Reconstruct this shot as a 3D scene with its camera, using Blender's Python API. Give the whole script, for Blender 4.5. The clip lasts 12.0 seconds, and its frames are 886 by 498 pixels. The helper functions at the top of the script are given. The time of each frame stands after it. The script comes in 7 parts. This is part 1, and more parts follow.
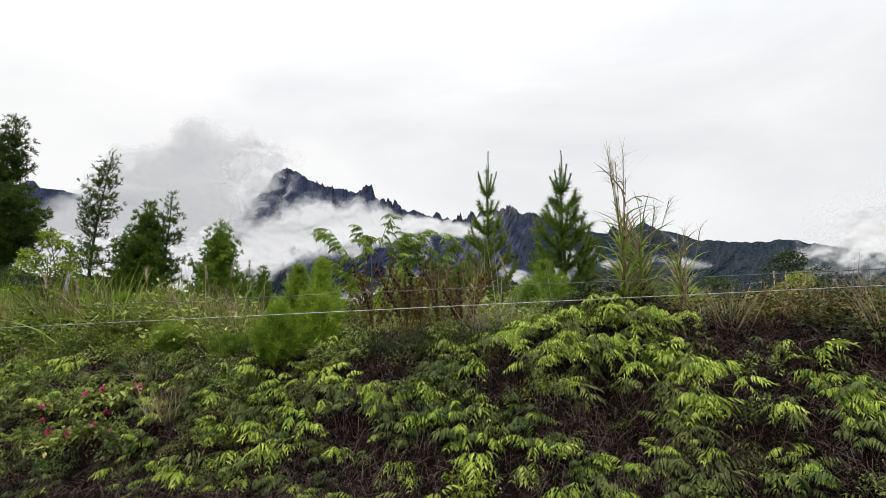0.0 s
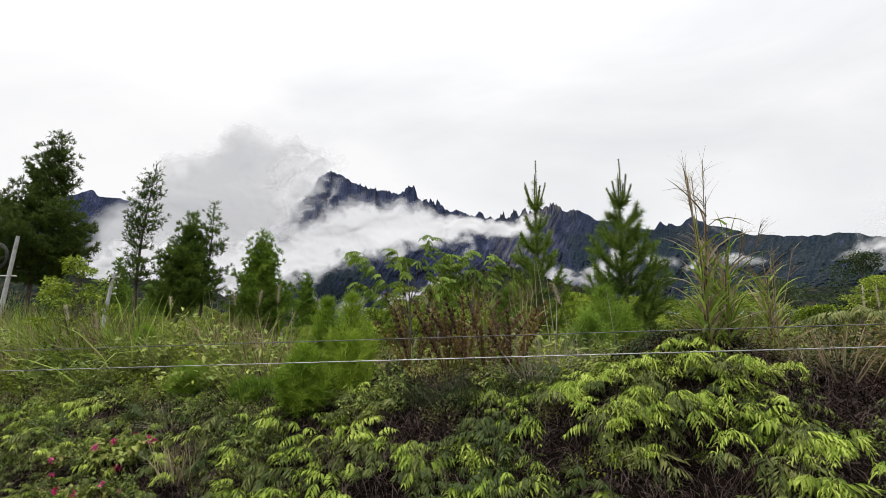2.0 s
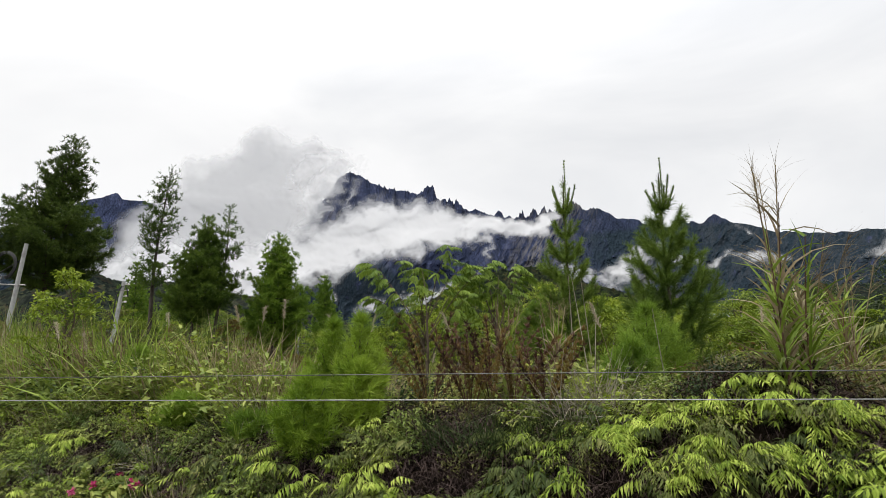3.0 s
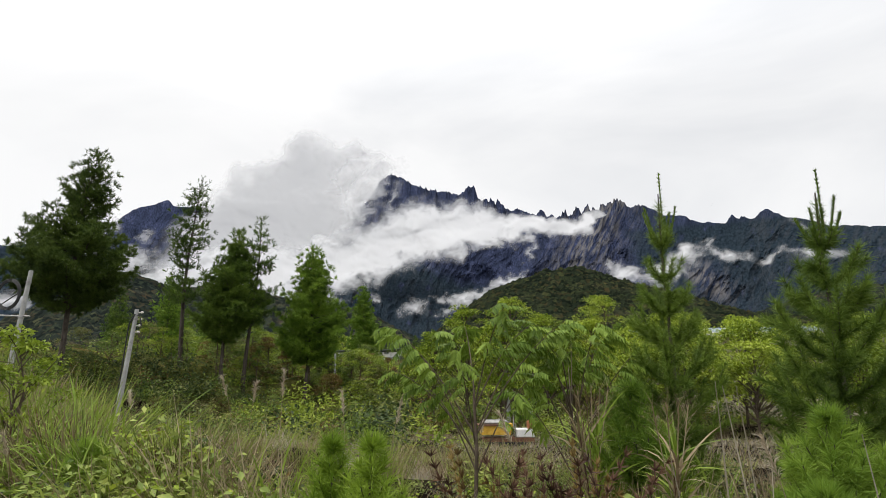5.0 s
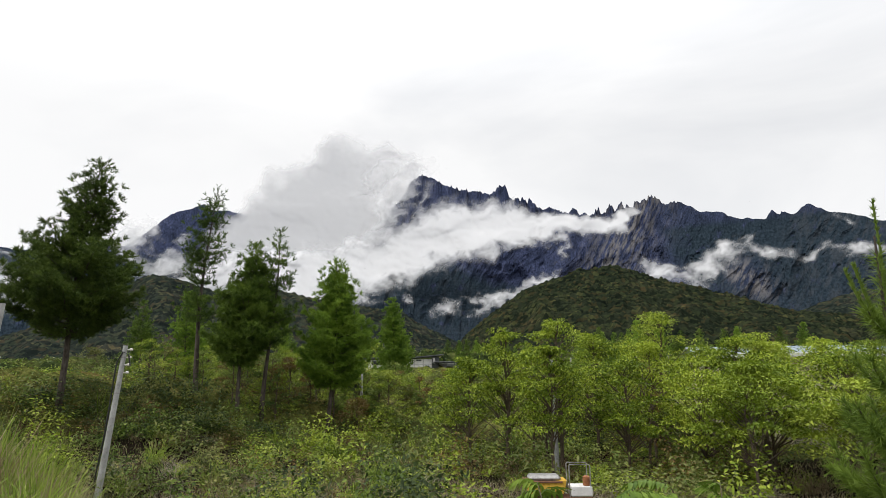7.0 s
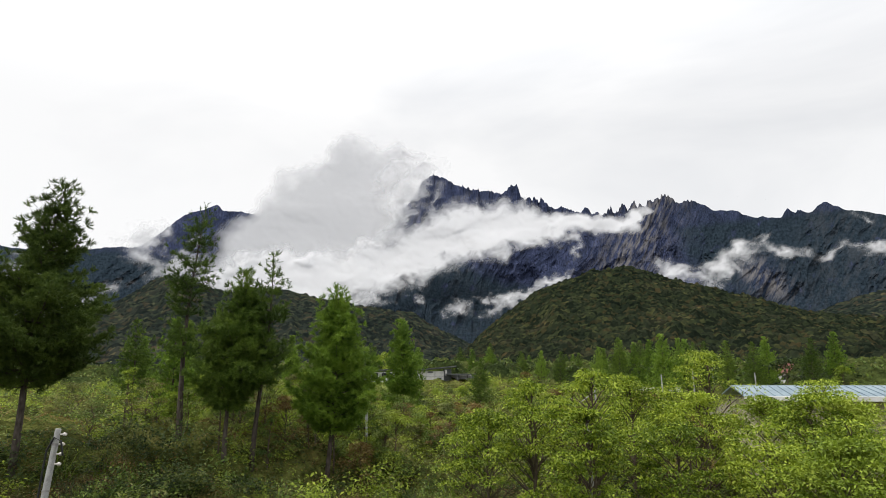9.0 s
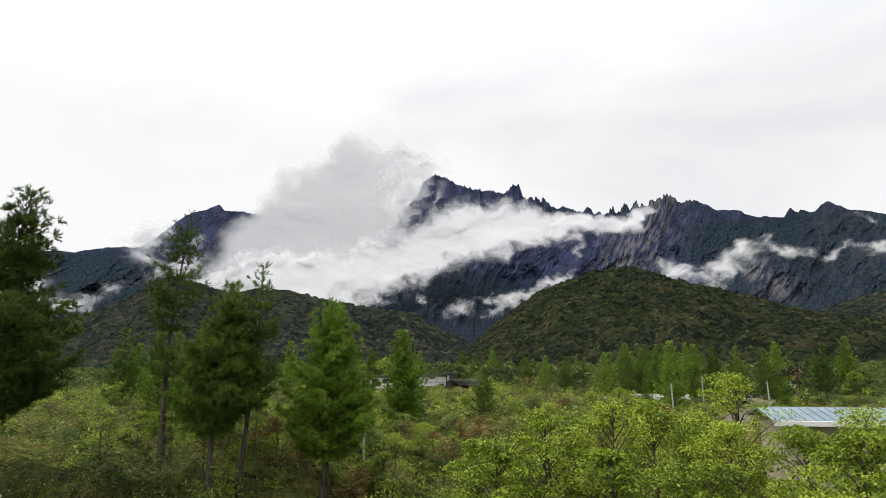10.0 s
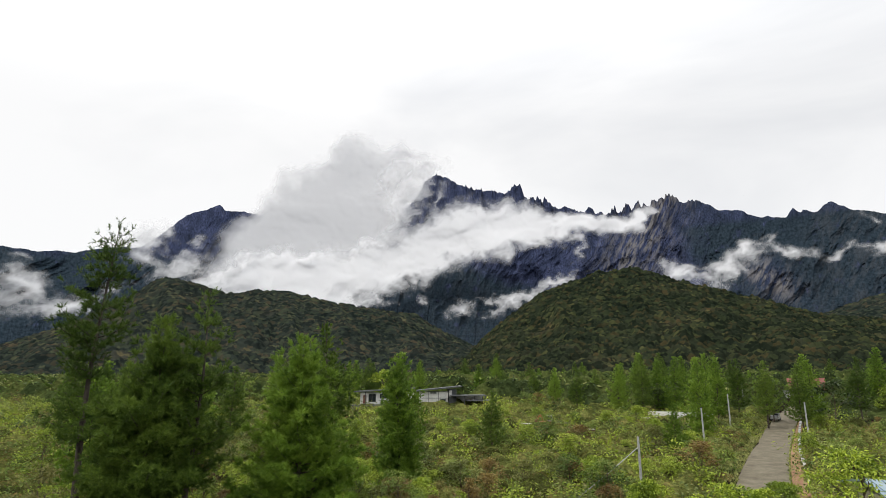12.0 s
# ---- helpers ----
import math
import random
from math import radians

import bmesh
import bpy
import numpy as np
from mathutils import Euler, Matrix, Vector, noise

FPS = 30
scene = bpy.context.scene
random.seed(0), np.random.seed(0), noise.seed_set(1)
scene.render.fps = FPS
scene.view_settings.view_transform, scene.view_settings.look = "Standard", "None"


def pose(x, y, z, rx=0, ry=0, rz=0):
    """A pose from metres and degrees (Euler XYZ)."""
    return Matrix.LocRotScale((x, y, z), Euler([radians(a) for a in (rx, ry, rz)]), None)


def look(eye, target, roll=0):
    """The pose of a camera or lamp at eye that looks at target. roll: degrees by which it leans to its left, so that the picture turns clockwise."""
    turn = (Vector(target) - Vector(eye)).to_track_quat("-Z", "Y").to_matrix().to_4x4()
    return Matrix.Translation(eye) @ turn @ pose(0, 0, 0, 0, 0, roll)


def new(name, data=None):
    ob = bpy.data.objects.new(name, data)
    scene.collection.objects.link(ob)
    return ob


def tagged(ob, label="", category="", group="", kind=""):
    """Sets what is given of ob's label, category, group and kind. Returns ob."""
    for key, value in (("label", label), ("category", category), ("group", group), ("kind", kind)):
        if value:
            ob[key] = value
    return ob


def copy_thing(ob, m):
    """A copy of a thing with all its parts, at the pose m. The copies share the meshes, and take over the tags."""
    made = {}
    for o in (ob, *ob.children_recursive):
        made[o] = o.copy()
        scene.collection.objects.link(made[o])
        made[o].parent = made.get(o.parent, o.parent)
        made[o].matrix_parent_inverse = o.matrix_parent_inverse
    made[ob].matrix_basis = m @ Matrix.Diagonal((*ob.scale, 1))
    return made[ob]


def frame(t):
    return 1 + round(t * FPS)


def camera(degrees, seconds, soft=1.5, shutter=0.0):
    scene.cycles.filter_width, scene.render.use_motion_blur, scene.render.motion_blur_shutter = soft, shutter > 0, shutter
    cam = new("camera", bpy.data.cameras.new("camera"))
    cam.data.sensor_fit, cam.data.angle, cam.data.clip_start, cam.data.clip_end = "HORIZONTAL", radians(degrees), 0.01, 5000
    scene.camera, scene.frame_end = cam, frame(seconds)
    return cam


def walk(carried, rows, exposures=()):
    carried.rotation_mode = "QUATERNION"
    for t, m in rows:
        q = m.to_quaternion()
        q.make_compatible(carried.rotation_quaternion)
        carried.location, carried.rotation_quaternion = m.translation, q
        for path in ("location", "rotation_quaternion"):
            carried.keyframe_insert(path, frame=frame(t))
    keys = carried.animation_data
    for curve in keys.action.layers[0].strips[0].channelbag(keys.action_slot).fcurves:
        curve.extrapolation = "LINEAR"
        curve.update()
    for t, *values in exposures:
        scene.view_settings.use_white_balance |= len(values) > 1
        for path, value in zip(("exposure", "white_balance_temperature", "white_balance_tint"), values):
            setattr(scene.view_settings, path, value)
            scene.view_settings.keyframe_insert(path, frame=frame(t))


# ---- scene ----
cam = camera(72.6, 12.0, soft=0.6)
METRES, EYE, TILT, LEAN, TURN = 36.0, 1.8, 12.4, 0.0, 0.0
ROWS = [
    (0.0, 0.0, 0.0, 0.0, 0.0, 0.0, -0.0),
    (0.5, 0.0006, 0.0088, 0.0051, 1.07, 0.04, 0.23),
    (1.0, 0.0006, 0.0199, 0.0101, 2.1, 0.03, 0.48),
    (1.5, 0.0002, 0.0341, 0.0149, 3.12, 0.02, 0.72),
    (2.0, -0.0007, 0.0519, 0.019, 4.11, 0.01, 0.98),
    (2.5, -0.0023, 0.0729, 0.0219, 5.03, 0.01, 1.2),
    (3.0, -0.0046, 0.0986, 0.0272, 5.93, 0.01, 1.42),
    (3.5, -0.0078, 0.128, 0.0367, 6.99, 0.04, 1.62),
    (5.5, -0.0292, 0.2626, 0.063, 10.78, 0.23, 2.49),
    (6.0, -0.0372, 0.2994, 0.0702, 11.59, 0.27, 2.64),
    (6.5, -0.0455, 0.3373, 0.078, 12.35, 0.29, 2.82),
    (7.0, -0.0537, 0.3753, 0.0883, 12.94, 0.31, 2.97),
    (9.0, -0.0937, 0.5459, 0.15, 14.04, 0.33, 3.12),
    (9.5, -0.1059, 0.5923, 0.1627, 14.13, 0.32, 3.15),
    (10.0, -0.119, 0.6438, 0.1749, 14.21, 0.31, 3.15),
    (10.5, -0.1348, 0.7037, 0.1854, 14.26, 0.33, 3.12),
    (11.0, -0.1528, 0.7726, 0.1932, 14.29, 0.32, 3.12),
    (11.5, -0.175, 0.8546, 0.2, 14.3, 0.32, 3.13),
    (12.0, -0.2002, 0.9496, 0.2114, 14.32, 0.32, 3.14),
]
walk(cam, [(t, pose(0, 0, EYE, TILT, LEAN, TURN) @ pose(METRES * x, METRES * y, METRES * z, 90 + pitch, roll, yaw)) for t, x, y, z, yaw, pitch, roll in ROWS])

V = Vector
rng = np.random.default_rng(7)
PI = math.pi

# ---- sky and light ----
world = bpy.data.worlds.new("overcast_sky")
scene.world = world
world.use_nodes = True
wt = world.node_tree
wt.nodes.clear()


def wn(kind, **kw):
    n = wt.nodes.new(kind)
    for k, v in kw.items():
        n.inputs[k].default_value = v
    return n


w_out = wn("ShaderNodeOutputWorld")
w_bg = wn("ShaderNodeBackground", Strength=1.0)
w_sky = wt.nodes.new("ShaderNodeTexSky")
w_sky.sky_type = "NISHITA"
w_sky.sun_disc = False
w_sky.sun_elevation = radians(58)
w_sky.sun_rotation = radians(-125)
w_dim = wt.nodes.new("ShaderNodeVectorMath")
w_dim.operation = "SCALE"
w_dim.inputs["Scale"].default_value = 0.1
w_co = wt.nodes.new("ShaderNodeTexCoord")
w_map = wt.nodes.new("ShaderNodeMapping")
w_map.inputs["Scale"].default_value = (1.0, 1.0, 2.6)
w_noise = wn("ShaderNodeTexNoise", Scale=1.7, Detail=5.0, Roughness=0.52, Distortion=0.6)
w_ramp = wt.nodes.new("ShaderNodeValToRGB")
w_ramp.color_ramp.elements[0].position, w_ramp.color_ramp.elements[0].color = 0.3, (0.8, 0.81, 0.83, 1)
w_ramp.color_ramp.elements[1].position, w_ramp.color_ramp.elements[1].color = 0.66, (1.02, 1.015, 1.01, 1)
w_up = wt.nodes.new("ShaderNodeMapRange")
w_up.interpolation_type = "SMOOTHSTEP"
for k, v in (("From Min", 0.35), ("From Max", 0.95), ("To Min", 1.0), ("To Max", 2.3)):
    w_up.inputs[k].default_value = v
w_scale = wt.nodes.new("ShaderNodeVectorMath")
w_scale.operation = "SCALE"
w_mix = wt.nodes.new("ShaderNodeMix")
w_mix.data_type = "RGBA"
w_mix.inputs[0].default_value = 0.93
wt.links.new(w_co.outputs["Generated"], w_map.inputs["Vector"])
wt.links.new(w_map.outputs[0], w_noise.inputs["Vector"])
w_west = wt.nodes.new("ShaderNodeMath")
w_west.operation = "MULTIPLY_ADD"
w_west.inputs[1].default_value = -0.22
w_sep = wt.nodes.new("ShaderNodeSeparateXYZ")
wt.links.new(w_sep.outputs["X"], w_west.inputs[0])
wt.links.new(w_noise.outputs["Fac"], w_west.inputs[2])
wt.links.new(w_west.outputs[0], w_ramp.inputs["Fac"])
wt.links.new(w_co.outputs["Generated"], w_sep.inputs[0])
wt.links.new(w_sep.outputs["Z"], w_up.inputs["Value"])
wt.links.new(w_ramp.outputs["Color"], w_scale.inputs[0])
wt.links.new(w_up.outputs[0], w_scale.inputs["Scale"])
wt.links.new(w_sky.outputs[0], w_dim.inputs[0])
wt.links.new(w_dim.outputs[0], w_mix.inputs[6])
wt.links.new(w_scale.outputs[0], w_mix.inputs[7])
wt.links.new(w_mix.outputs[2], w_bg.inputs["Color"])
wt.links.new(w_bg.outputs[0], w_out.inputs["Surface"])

sun = new("sun", bpy.data.lights.new("sun", "SUN"))
sun.data.energy, sun.data.angle, sun.data.color = 1.5, radians(14), (1.0, 0.96, 0.9)
sun.matrix_world = look((-60, -50, 120), (0, 0, 0))


# ---- materials ----
def mat(name, shades, rough=0.8, scale=3.0, detail=6.0, bump=0.0, bump_scale=30.0, metal=0.0, per=0.0, island=0.0, through_light=0.0, coords="Object", stretch=(1, 1, 1), fine=0.0, relief=0.1, gloss=0.3):
    """A node material: shades are colours along a noise ramp; per and island vary the value by object and by loose piece."""
    m = bpy.data.materials.new(name)
    m.use_nodes = True
    nt = m.node_tree
    nt.nodes.clear()
    N, L = nt.nodes.new, nt.links.new
    out = N("ShaderNodeOutputMaterial")
    b = N("ShaderNodeBsdfPrincipled")
    b.inputs["Roughness"].default_value, b.inputs["Metallic"].default_value = rough, metal
    b.inputs["Specular IOR Level"].default_value = gloss
    tc = N("ShaderNodeTexCoord")
    mp = N("ShaderNodeMapping")
    mp.inputs["Scale"].default_value = stretch
    L(tc.outputs[coords], mp.inputs["Vector"])
    no = N("ShaderNodeTexNoise")
    no.inputs["Scale"].default_value, no.inputs["Detail"].default_value, no.inputs["Roughness"].default_value = scale, detail, 0.62
    L(mp.outputs[0], no.inputs["Vector"])
    value = no.outputs["Fac"]
    for amount, source in ((per, "o"), (island, "i")):
        if amount:
            src = N("ShaderNodeObjectInfo").outputs["Random"] if source == "o" else N("ShaderNodeNewGeometry").outputs["Random Per Island"]
            ma = N("ShaderNodeMath")
            ma.operation = "MULTIPLY_ADD"
            ma.inputs[1].default_value, ma.inputs[2].default_value = amount, -amount / 2
            L(src, ma.inputs[0])
            ad = N("ShaderNodeMath")
            ad.operation = "ADD"
            L(value, ad.inputs[0])
            L(ma.outputs[0], ad.inputs[1])
            value = ad.outputs[0]
    ramp = N("ShaderNodeValToRGB")
    els = ramp.color_ramp.elements
    n = len(shades)
    for k, c in enumerate(shades):
        p = 0.3 + 0.4 * k / max(1, n - 1)
        e = els[k] if k < 2 else els.new(p)
        e.position, e.color = p, (*c, 1)
    if n == 1:
        els[1].color = (*shades[0], 1)
    L(value, ramp.inputs["Fac"])
    colour = ramp.outputs["Color"]
    if fine:
        n2 = N("ShaderNodeTexNoise")
        n2.inputs["Scale"].default_value, n2.inputs["Detail"].default_value = scale * 9, 4.0
        L(mp.outputs[0], n2.inputs["Vector"])
        mr = N("ShaderNodeMapRange")
        mr.inputs["From Min"].default_value, mr.inputs["From Max"].default_value = 0.3, 0.7
        mr.inputs["To Min"].default_value, mr.inputs["To Max"].default_value = 1 - fine, 1 + fine
        L(n2.outputs["Fac"], mr.inputs["Value"])
        vm = N("ShaderNodeVectorMath")
        vm.operation = "SCALE"
        L(colour, vm.inputs[0])
        L(mr.outputs[0], vm.inputs["Scale"])
        colour = vm.outputs[0]
    L(colour, b.inputs["Base Color"])
    if bump:
        nb = N("ShaderNodeTexNoise")
        nb.inputs["Scale"].default_value, nb.inputs["Detail"].default_value = bump_scale, 5.0
        L(mp.outputs[0], nb.inputs["Vector"])
        bp = N("ShaderNodeBump")
        bp.inputs["Strength"].default_value, bp.inputs["Distance"].default_value = bump, relief
        L(nb.outputs["Fac"], bp.inputs["Height"])
        L(bp.outputs[0], b.inputs["Normal"])
    surf = b.outputs[0]
    if through_light:
        tr = N("ShaderNodeBsdfTranslucent")
        L(colour, tr.inputs["Color"])
        mx = N("ShaderNodeMixShader")
        mx.inputs[0].default_value = through_light
        L(b.outputs[0], mx.inputs[1])
        L(tr.outputs[0], mx.inputs[2])
        surf = mx.outputs[0]
    L(surf, out.inputs["Surface"])
    return m


def leaf_mat(name, *shades, per=0.25, island=0.22, rough=0.55, tl=0.26, scale=0.6):
    return mat(name, shades, rough=rough, scale=scale, detail=3.0, per=per, island=island, through_light=tl, gloss=0.2)


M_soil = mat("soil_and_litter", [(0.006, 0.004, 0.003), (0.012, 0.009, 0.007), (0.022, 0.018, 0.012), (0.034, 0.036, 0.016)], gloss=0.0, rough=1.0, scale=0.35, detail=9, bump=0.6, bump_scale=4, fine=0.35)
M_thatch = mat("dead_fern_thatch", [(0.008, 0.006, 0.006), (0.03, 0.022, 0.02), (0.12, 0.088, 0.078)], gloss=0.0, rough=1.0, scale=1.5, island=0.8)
M_fern = leaf_mat("fresh_fern", (0.115, 0.185, 0.024), (0.32, 0.43, 0.058), (0.56, 0.65, 0.14), tl=0.32)
M_fern_dark = leaf_mat("old_fern", (0.058, 0.085, 0.024), (0.138, 0.17, 0.044), (0.24, 0.25, 0.082))
M_leaf = leaf_mat("shrub_leaf", (0.0557, 0.0974, 0.0197), (0.133, 0.195, 0.0348), (0.255, 0.313, 0.0638))
M_leaf_broad = leaf_mat("broad_leaf", (0.103, 0.151, 0.0356), (0.216, 0.281, 0.0648), (0.389, 0.432, 0.113))
M_leaf_bright = leaf_mat("bright_leaf", (0.112, 0.168, 0.0168), (0.224, 0.302, 0.0291), (0.358, 0.426, 0.056))
M_leaf_tree = leaf_mat("tree_leaf", (0.075, 0.12, 0.01), (0.2, 0.28, 0.022), (0.4, 0.48, 0.055), island=0.45)
M_leaf_feather = leaf_mat("feather_leaf", (0.06, 0.11, 0.016), (0.14, 0.22, 0.028), (0.26, 0.36, 0.055))
M_leaf_olive = leaf_mat("olive_leaf", (0.072, 0.084, 0.024), (0.144, 0.156, 0.042), (0.24, 0.228, 0.072))
M_leaf_rust = leaf_mat("rusty_leaf", (0.09, 0.06, 0.022), (0.19, 0.125, 0.04), (0.3, 0.22, 0.07))
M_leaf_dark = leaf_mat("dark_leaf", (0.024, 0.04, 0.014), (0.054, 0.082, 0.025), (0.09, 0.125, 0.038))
M_leaf_yellow = leaf_mat("yellowing_leaf", (0.15, 0.2, 0.04), (0.3, 0.33, 0.08), (0.45, 0.42, 0.14))
M_grass = leaf_mat("grass_blade", (0.1, 0.135, 0.03), (0.23, 0.265, 0.06), (0.4, 0.4, 0.14))
M_grass_green = leaf_mat("reed_blade", (0.12, 0.19, 0.02), (0.23, 0.32, 0.045), (0.38, 0.44, 0.1))
M_grass_dry = leaf_mat("dry_grass", (0.17, 0.125, 0.07), (0.32, 0.255, 0.15), (0.46, 0.39, 0.25), tl=0.25)
M_grass_pale = leaf_mat("pale_dead_grass", (0.2, 0.17, 0.12), (0.34, 0.3, 0.23), (0.5, 0.45, 0.36), tl=0.2)
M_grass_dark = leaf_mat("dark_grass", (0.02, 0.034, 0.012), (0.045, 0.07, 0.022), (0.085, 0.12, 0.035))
M_stalk = leaf_mat("brown_stalk", (0.04, 0.022, 0.015), (0.1, 0.054, 0.034), (0.19, 0.11, 0.065), tl=0.1)
M_plume = leaf_mat("seed_plume", (0.4, 0.33, 0.24), (0.55, 0.47, 0.36), (0.65, 0.58, 0.48))
M_flower = leaf_mat("pink_petal", (0.42, 0.015, 0.11), (0.55, 0.04, 0.19), (0.62, 0.12, 0.28))
M_needle = leaf_mat("pine_needle", (0.048, 0.086, 0.015), (0.108, 0.172, 0.026), (0.185, 0.265, 0.042), tl=0.38)
M_needle_dark = leaf_mat("dark_pine_needle", (0.028, 0.05, 0.011), (0.066, 0.106, 0.02), (0.125, 0.178, 0.032), tl=0.3)
M_needle_mid = leaf_mat("pine_needle_fresh", (0.0756, 0.14, 0.0184), (0.167, 0.27, 0.0324), (0.27, 0.389, 0.054), tl=0.42)
M_needle_young = leaf_mat("young_pine_needle", (0.14, 0.23, 0.02), (0.29, 0.41, 0.045), (0.45, 0.56, 0.09), tl=0.35)
M_bark = mat("pine_bark", [(0.03, 0.024, 0.02), (0.075, 0.06, 0.05), (0.13, 0.11, 0.095)], rough=0.95, scale=5, bump=0.8, bump_scale=14, stretch=(1, 1, 0.35))
M_twig = mat("twig", [(0.06, 0.045, 0.03), (0.13, 0.1, 0.075)], rough=0.95, scale=6)
M_wire = mat("galvanised_wire", [(0.22, 0.22, 0.22), (0.4, 0.4, 0.4)], rough=0.45, metal=0.7, scale=8)
M_wire_dark = mat("dark_wire", [(0.08, 0.08, 0.08), (0.16, 0.16, 0.16)], rough=0.6, metal=0.4, scale=8)
M_concrete = mat("pole_concrete", [(0.26, 0.26, 0.25), (0.36, 0.36, 0.35), (0.43, 0.43, 0.42)], rough=0.9, scale=2.5, bump=0.2, bump_scale=25, fine=0.12)
M_black = mat("black_cable", [(0.015, 0.015, 0.016), (0.03, 0.03, 0.03)], rough=0.5, scale=10)
M_porcelain = mat("porcelain", [(0.55, 0.5, 0.47), (0.7, 0.66, 0.62)], rough=0.25, scale=10)
# granite with the blue of distance haze mixed into its ramp
M_rock_hazed = mat("hazed_mountain_granite", [(0.012, 0.016, 0.026), (0.02, 0.025, 0.046), (0.026, 0.033, 0.062), (0.034, 0.042, 0.08), (0.062, 0.07, 0.112)], gloss=0.0, rough=0.95, scale=0.9, detail=12, coords="UV", stretch=(1.3, 0.7, 1), bump=1.0, bump_scale=3.5, fine=0.55, relief=14.0)


def uv_noise(nt, tc, scale, stretch, turn, lo, hi, detail=7.0):
    """A noise mask over the slope, drawn out along a line that leans by turn degrees."""
    N, L = nt.nodes.new, nt.links.new
    mp = N("ShaderNodeMapping")
    mp.vector_type = "TEXTURE"
    mp.inputs["Scale"].default_value = [1 / k for k in stretch]
    mp.inputs["Rotation"].default_value = (0, 0, radians(turn))
    L(tc.outputs["UV"], mp.inputs["Vector"])
    no = N("ShaderNodeTexNoise")
    no.inputs["Scale"].default_value, no.inputs["Detail"].default_value, no.inputs["Roughness"].default_value = scale, detail, 0.62
    L(mp.outputs[0], no.inputs["Vector"])
    mr = N("ShaderNodeMapRange")
    mr.inputs["From Min"].default_value, mr.inputs["From Max"].default_value = lo, hi
    L(no.outputs["Fac"], mr.inputs["Value"])
    return mr.outputs[0]


def calc(nt, op, a, b):
    n = nt.nodes.new("ShaderNodeMath")
    n.operation = op
    n.use_clamp = True
    for k, v in enumerate((a, b)):
        if isinstance(v, (int, float)):
            n.inputs[k].default_value = v
        else:
            nt.links.new(v, n.inputs[k])
    return n.outputs[0]


def add_slope_cover(m):
    """Moss forest, tinted with the haze's blue, over the gentler flanks of the mountain and pale fallen-rock streaks
    down its gullies.
    """
    nt = m.node_tree
    N, L = nt.nodes.new, nt.links.new
    bs = next(n for n in nt.nodes if n.type == "BSDF_PRINCIPLED")
    old = bs.inputs["Base Color"].links[0].from_socket
    tc = N("ShaderNodeTexCoord")
    at = N("ShaderNodeAttribute")
    at.attribute_name = "green"
    grain = uv_noise(nt, tc, 5.0, (1, 1, 1), 0, 0.3, 0.7)
    ramp = N("ShaderNodeValToRGB")
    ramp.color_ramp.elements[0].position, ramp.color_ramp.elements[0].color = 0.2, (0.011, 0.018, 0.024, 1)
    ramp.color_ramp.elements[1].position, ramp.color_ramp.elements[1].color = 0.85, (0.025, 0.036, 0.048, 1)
    L(grain, ramp.inputs["Fac"])
    wood = N("ShaderNodeMix")
    wood.data_type = "RGBA"
    L(calc(nt, "MULTIPLY", at.outputs["Fac"], uv_noise(nt, tc, 1.1, (1, 1, 1), 0, 0.3, 0.42)), wood.inputs[0])
    L(old, wood.inputs[6])
    L(ramp.outputs["Color"], wood.inputs[7])
    at2 = N("ShaderNodeAttribute")
    at2.attribute_name = "scree"
    streak = calc(nt, "MULTIPLY", uv_noise(nt, tc, 3.2, (1, 0.2, 1), -27, 0.44, 0.56), uv_noise(nt, tc, 0.8, (1, 0.6, 1), -20, 0.36, 0.5))
    mx = N("ShaderNodeMix")
    mx.data_type = "RGBA"
    L(calc(nt, "MULTIPLY", streak, at2.outputs["Fac"]), mx.inputs[0])
    L(wood.outputs[2], mx.inputs[6])
    mx.inputs[7].default_value = (0.12, 0.115, 0.115, 1)
    L(mx.outputs[2], bs.inputs["Base Color"])


add_slope_cover(M_rock_hazed)


def add_tree_tints(m, cell, tints):
    """Gives each tree crown of a far forest a tint of its own."""
    nt = m.node_tree
    N, L = nt.nodes.new, nt.links.new
    bs = next(n for n in nt.nodes if n.type == "BSDF_PRINCIPLED")
    old = bs.inputs["Base Color"].links[0].from_socket
    tc = N("ShaderNodeTexCoord")
    vo = N("ShaderNodeTexVoronoi")
    vo.inputs["Scale"].default_value = 1 / cell
    L(tc.outputs["Object"], vo.inputs["Vector"])
    sp = N("ShaderNodeSeparateColor")
    L(vo.outputs["Color"], sp.inputs[0])
    ramp = N("ShaderNodeValToRGB")
    ramp.color_ramp.interpolation = "CONSTANT"
    els = ramp.color_ramp.elements
    for k, (p, c) in enumerate(tints):
        e = els[k] if k < 2 else els.new(p)
        e.position, e.color = p, (*c, 1)
    L(sp.outputs[0], ramp.inputs["Fac"])
    mx = N("ShaderNodeMix")
    mx.data_type, mx.blend_type = "RGBA", "MULTIPLY"
    mx.inputs[0].default_value = 1.0
    L(old, mx.inputs[6])
    L(ramp.outputs["Color"], mx.inputs[7])
    L(mx.outputs[2], bs.inputs["Base Color"])


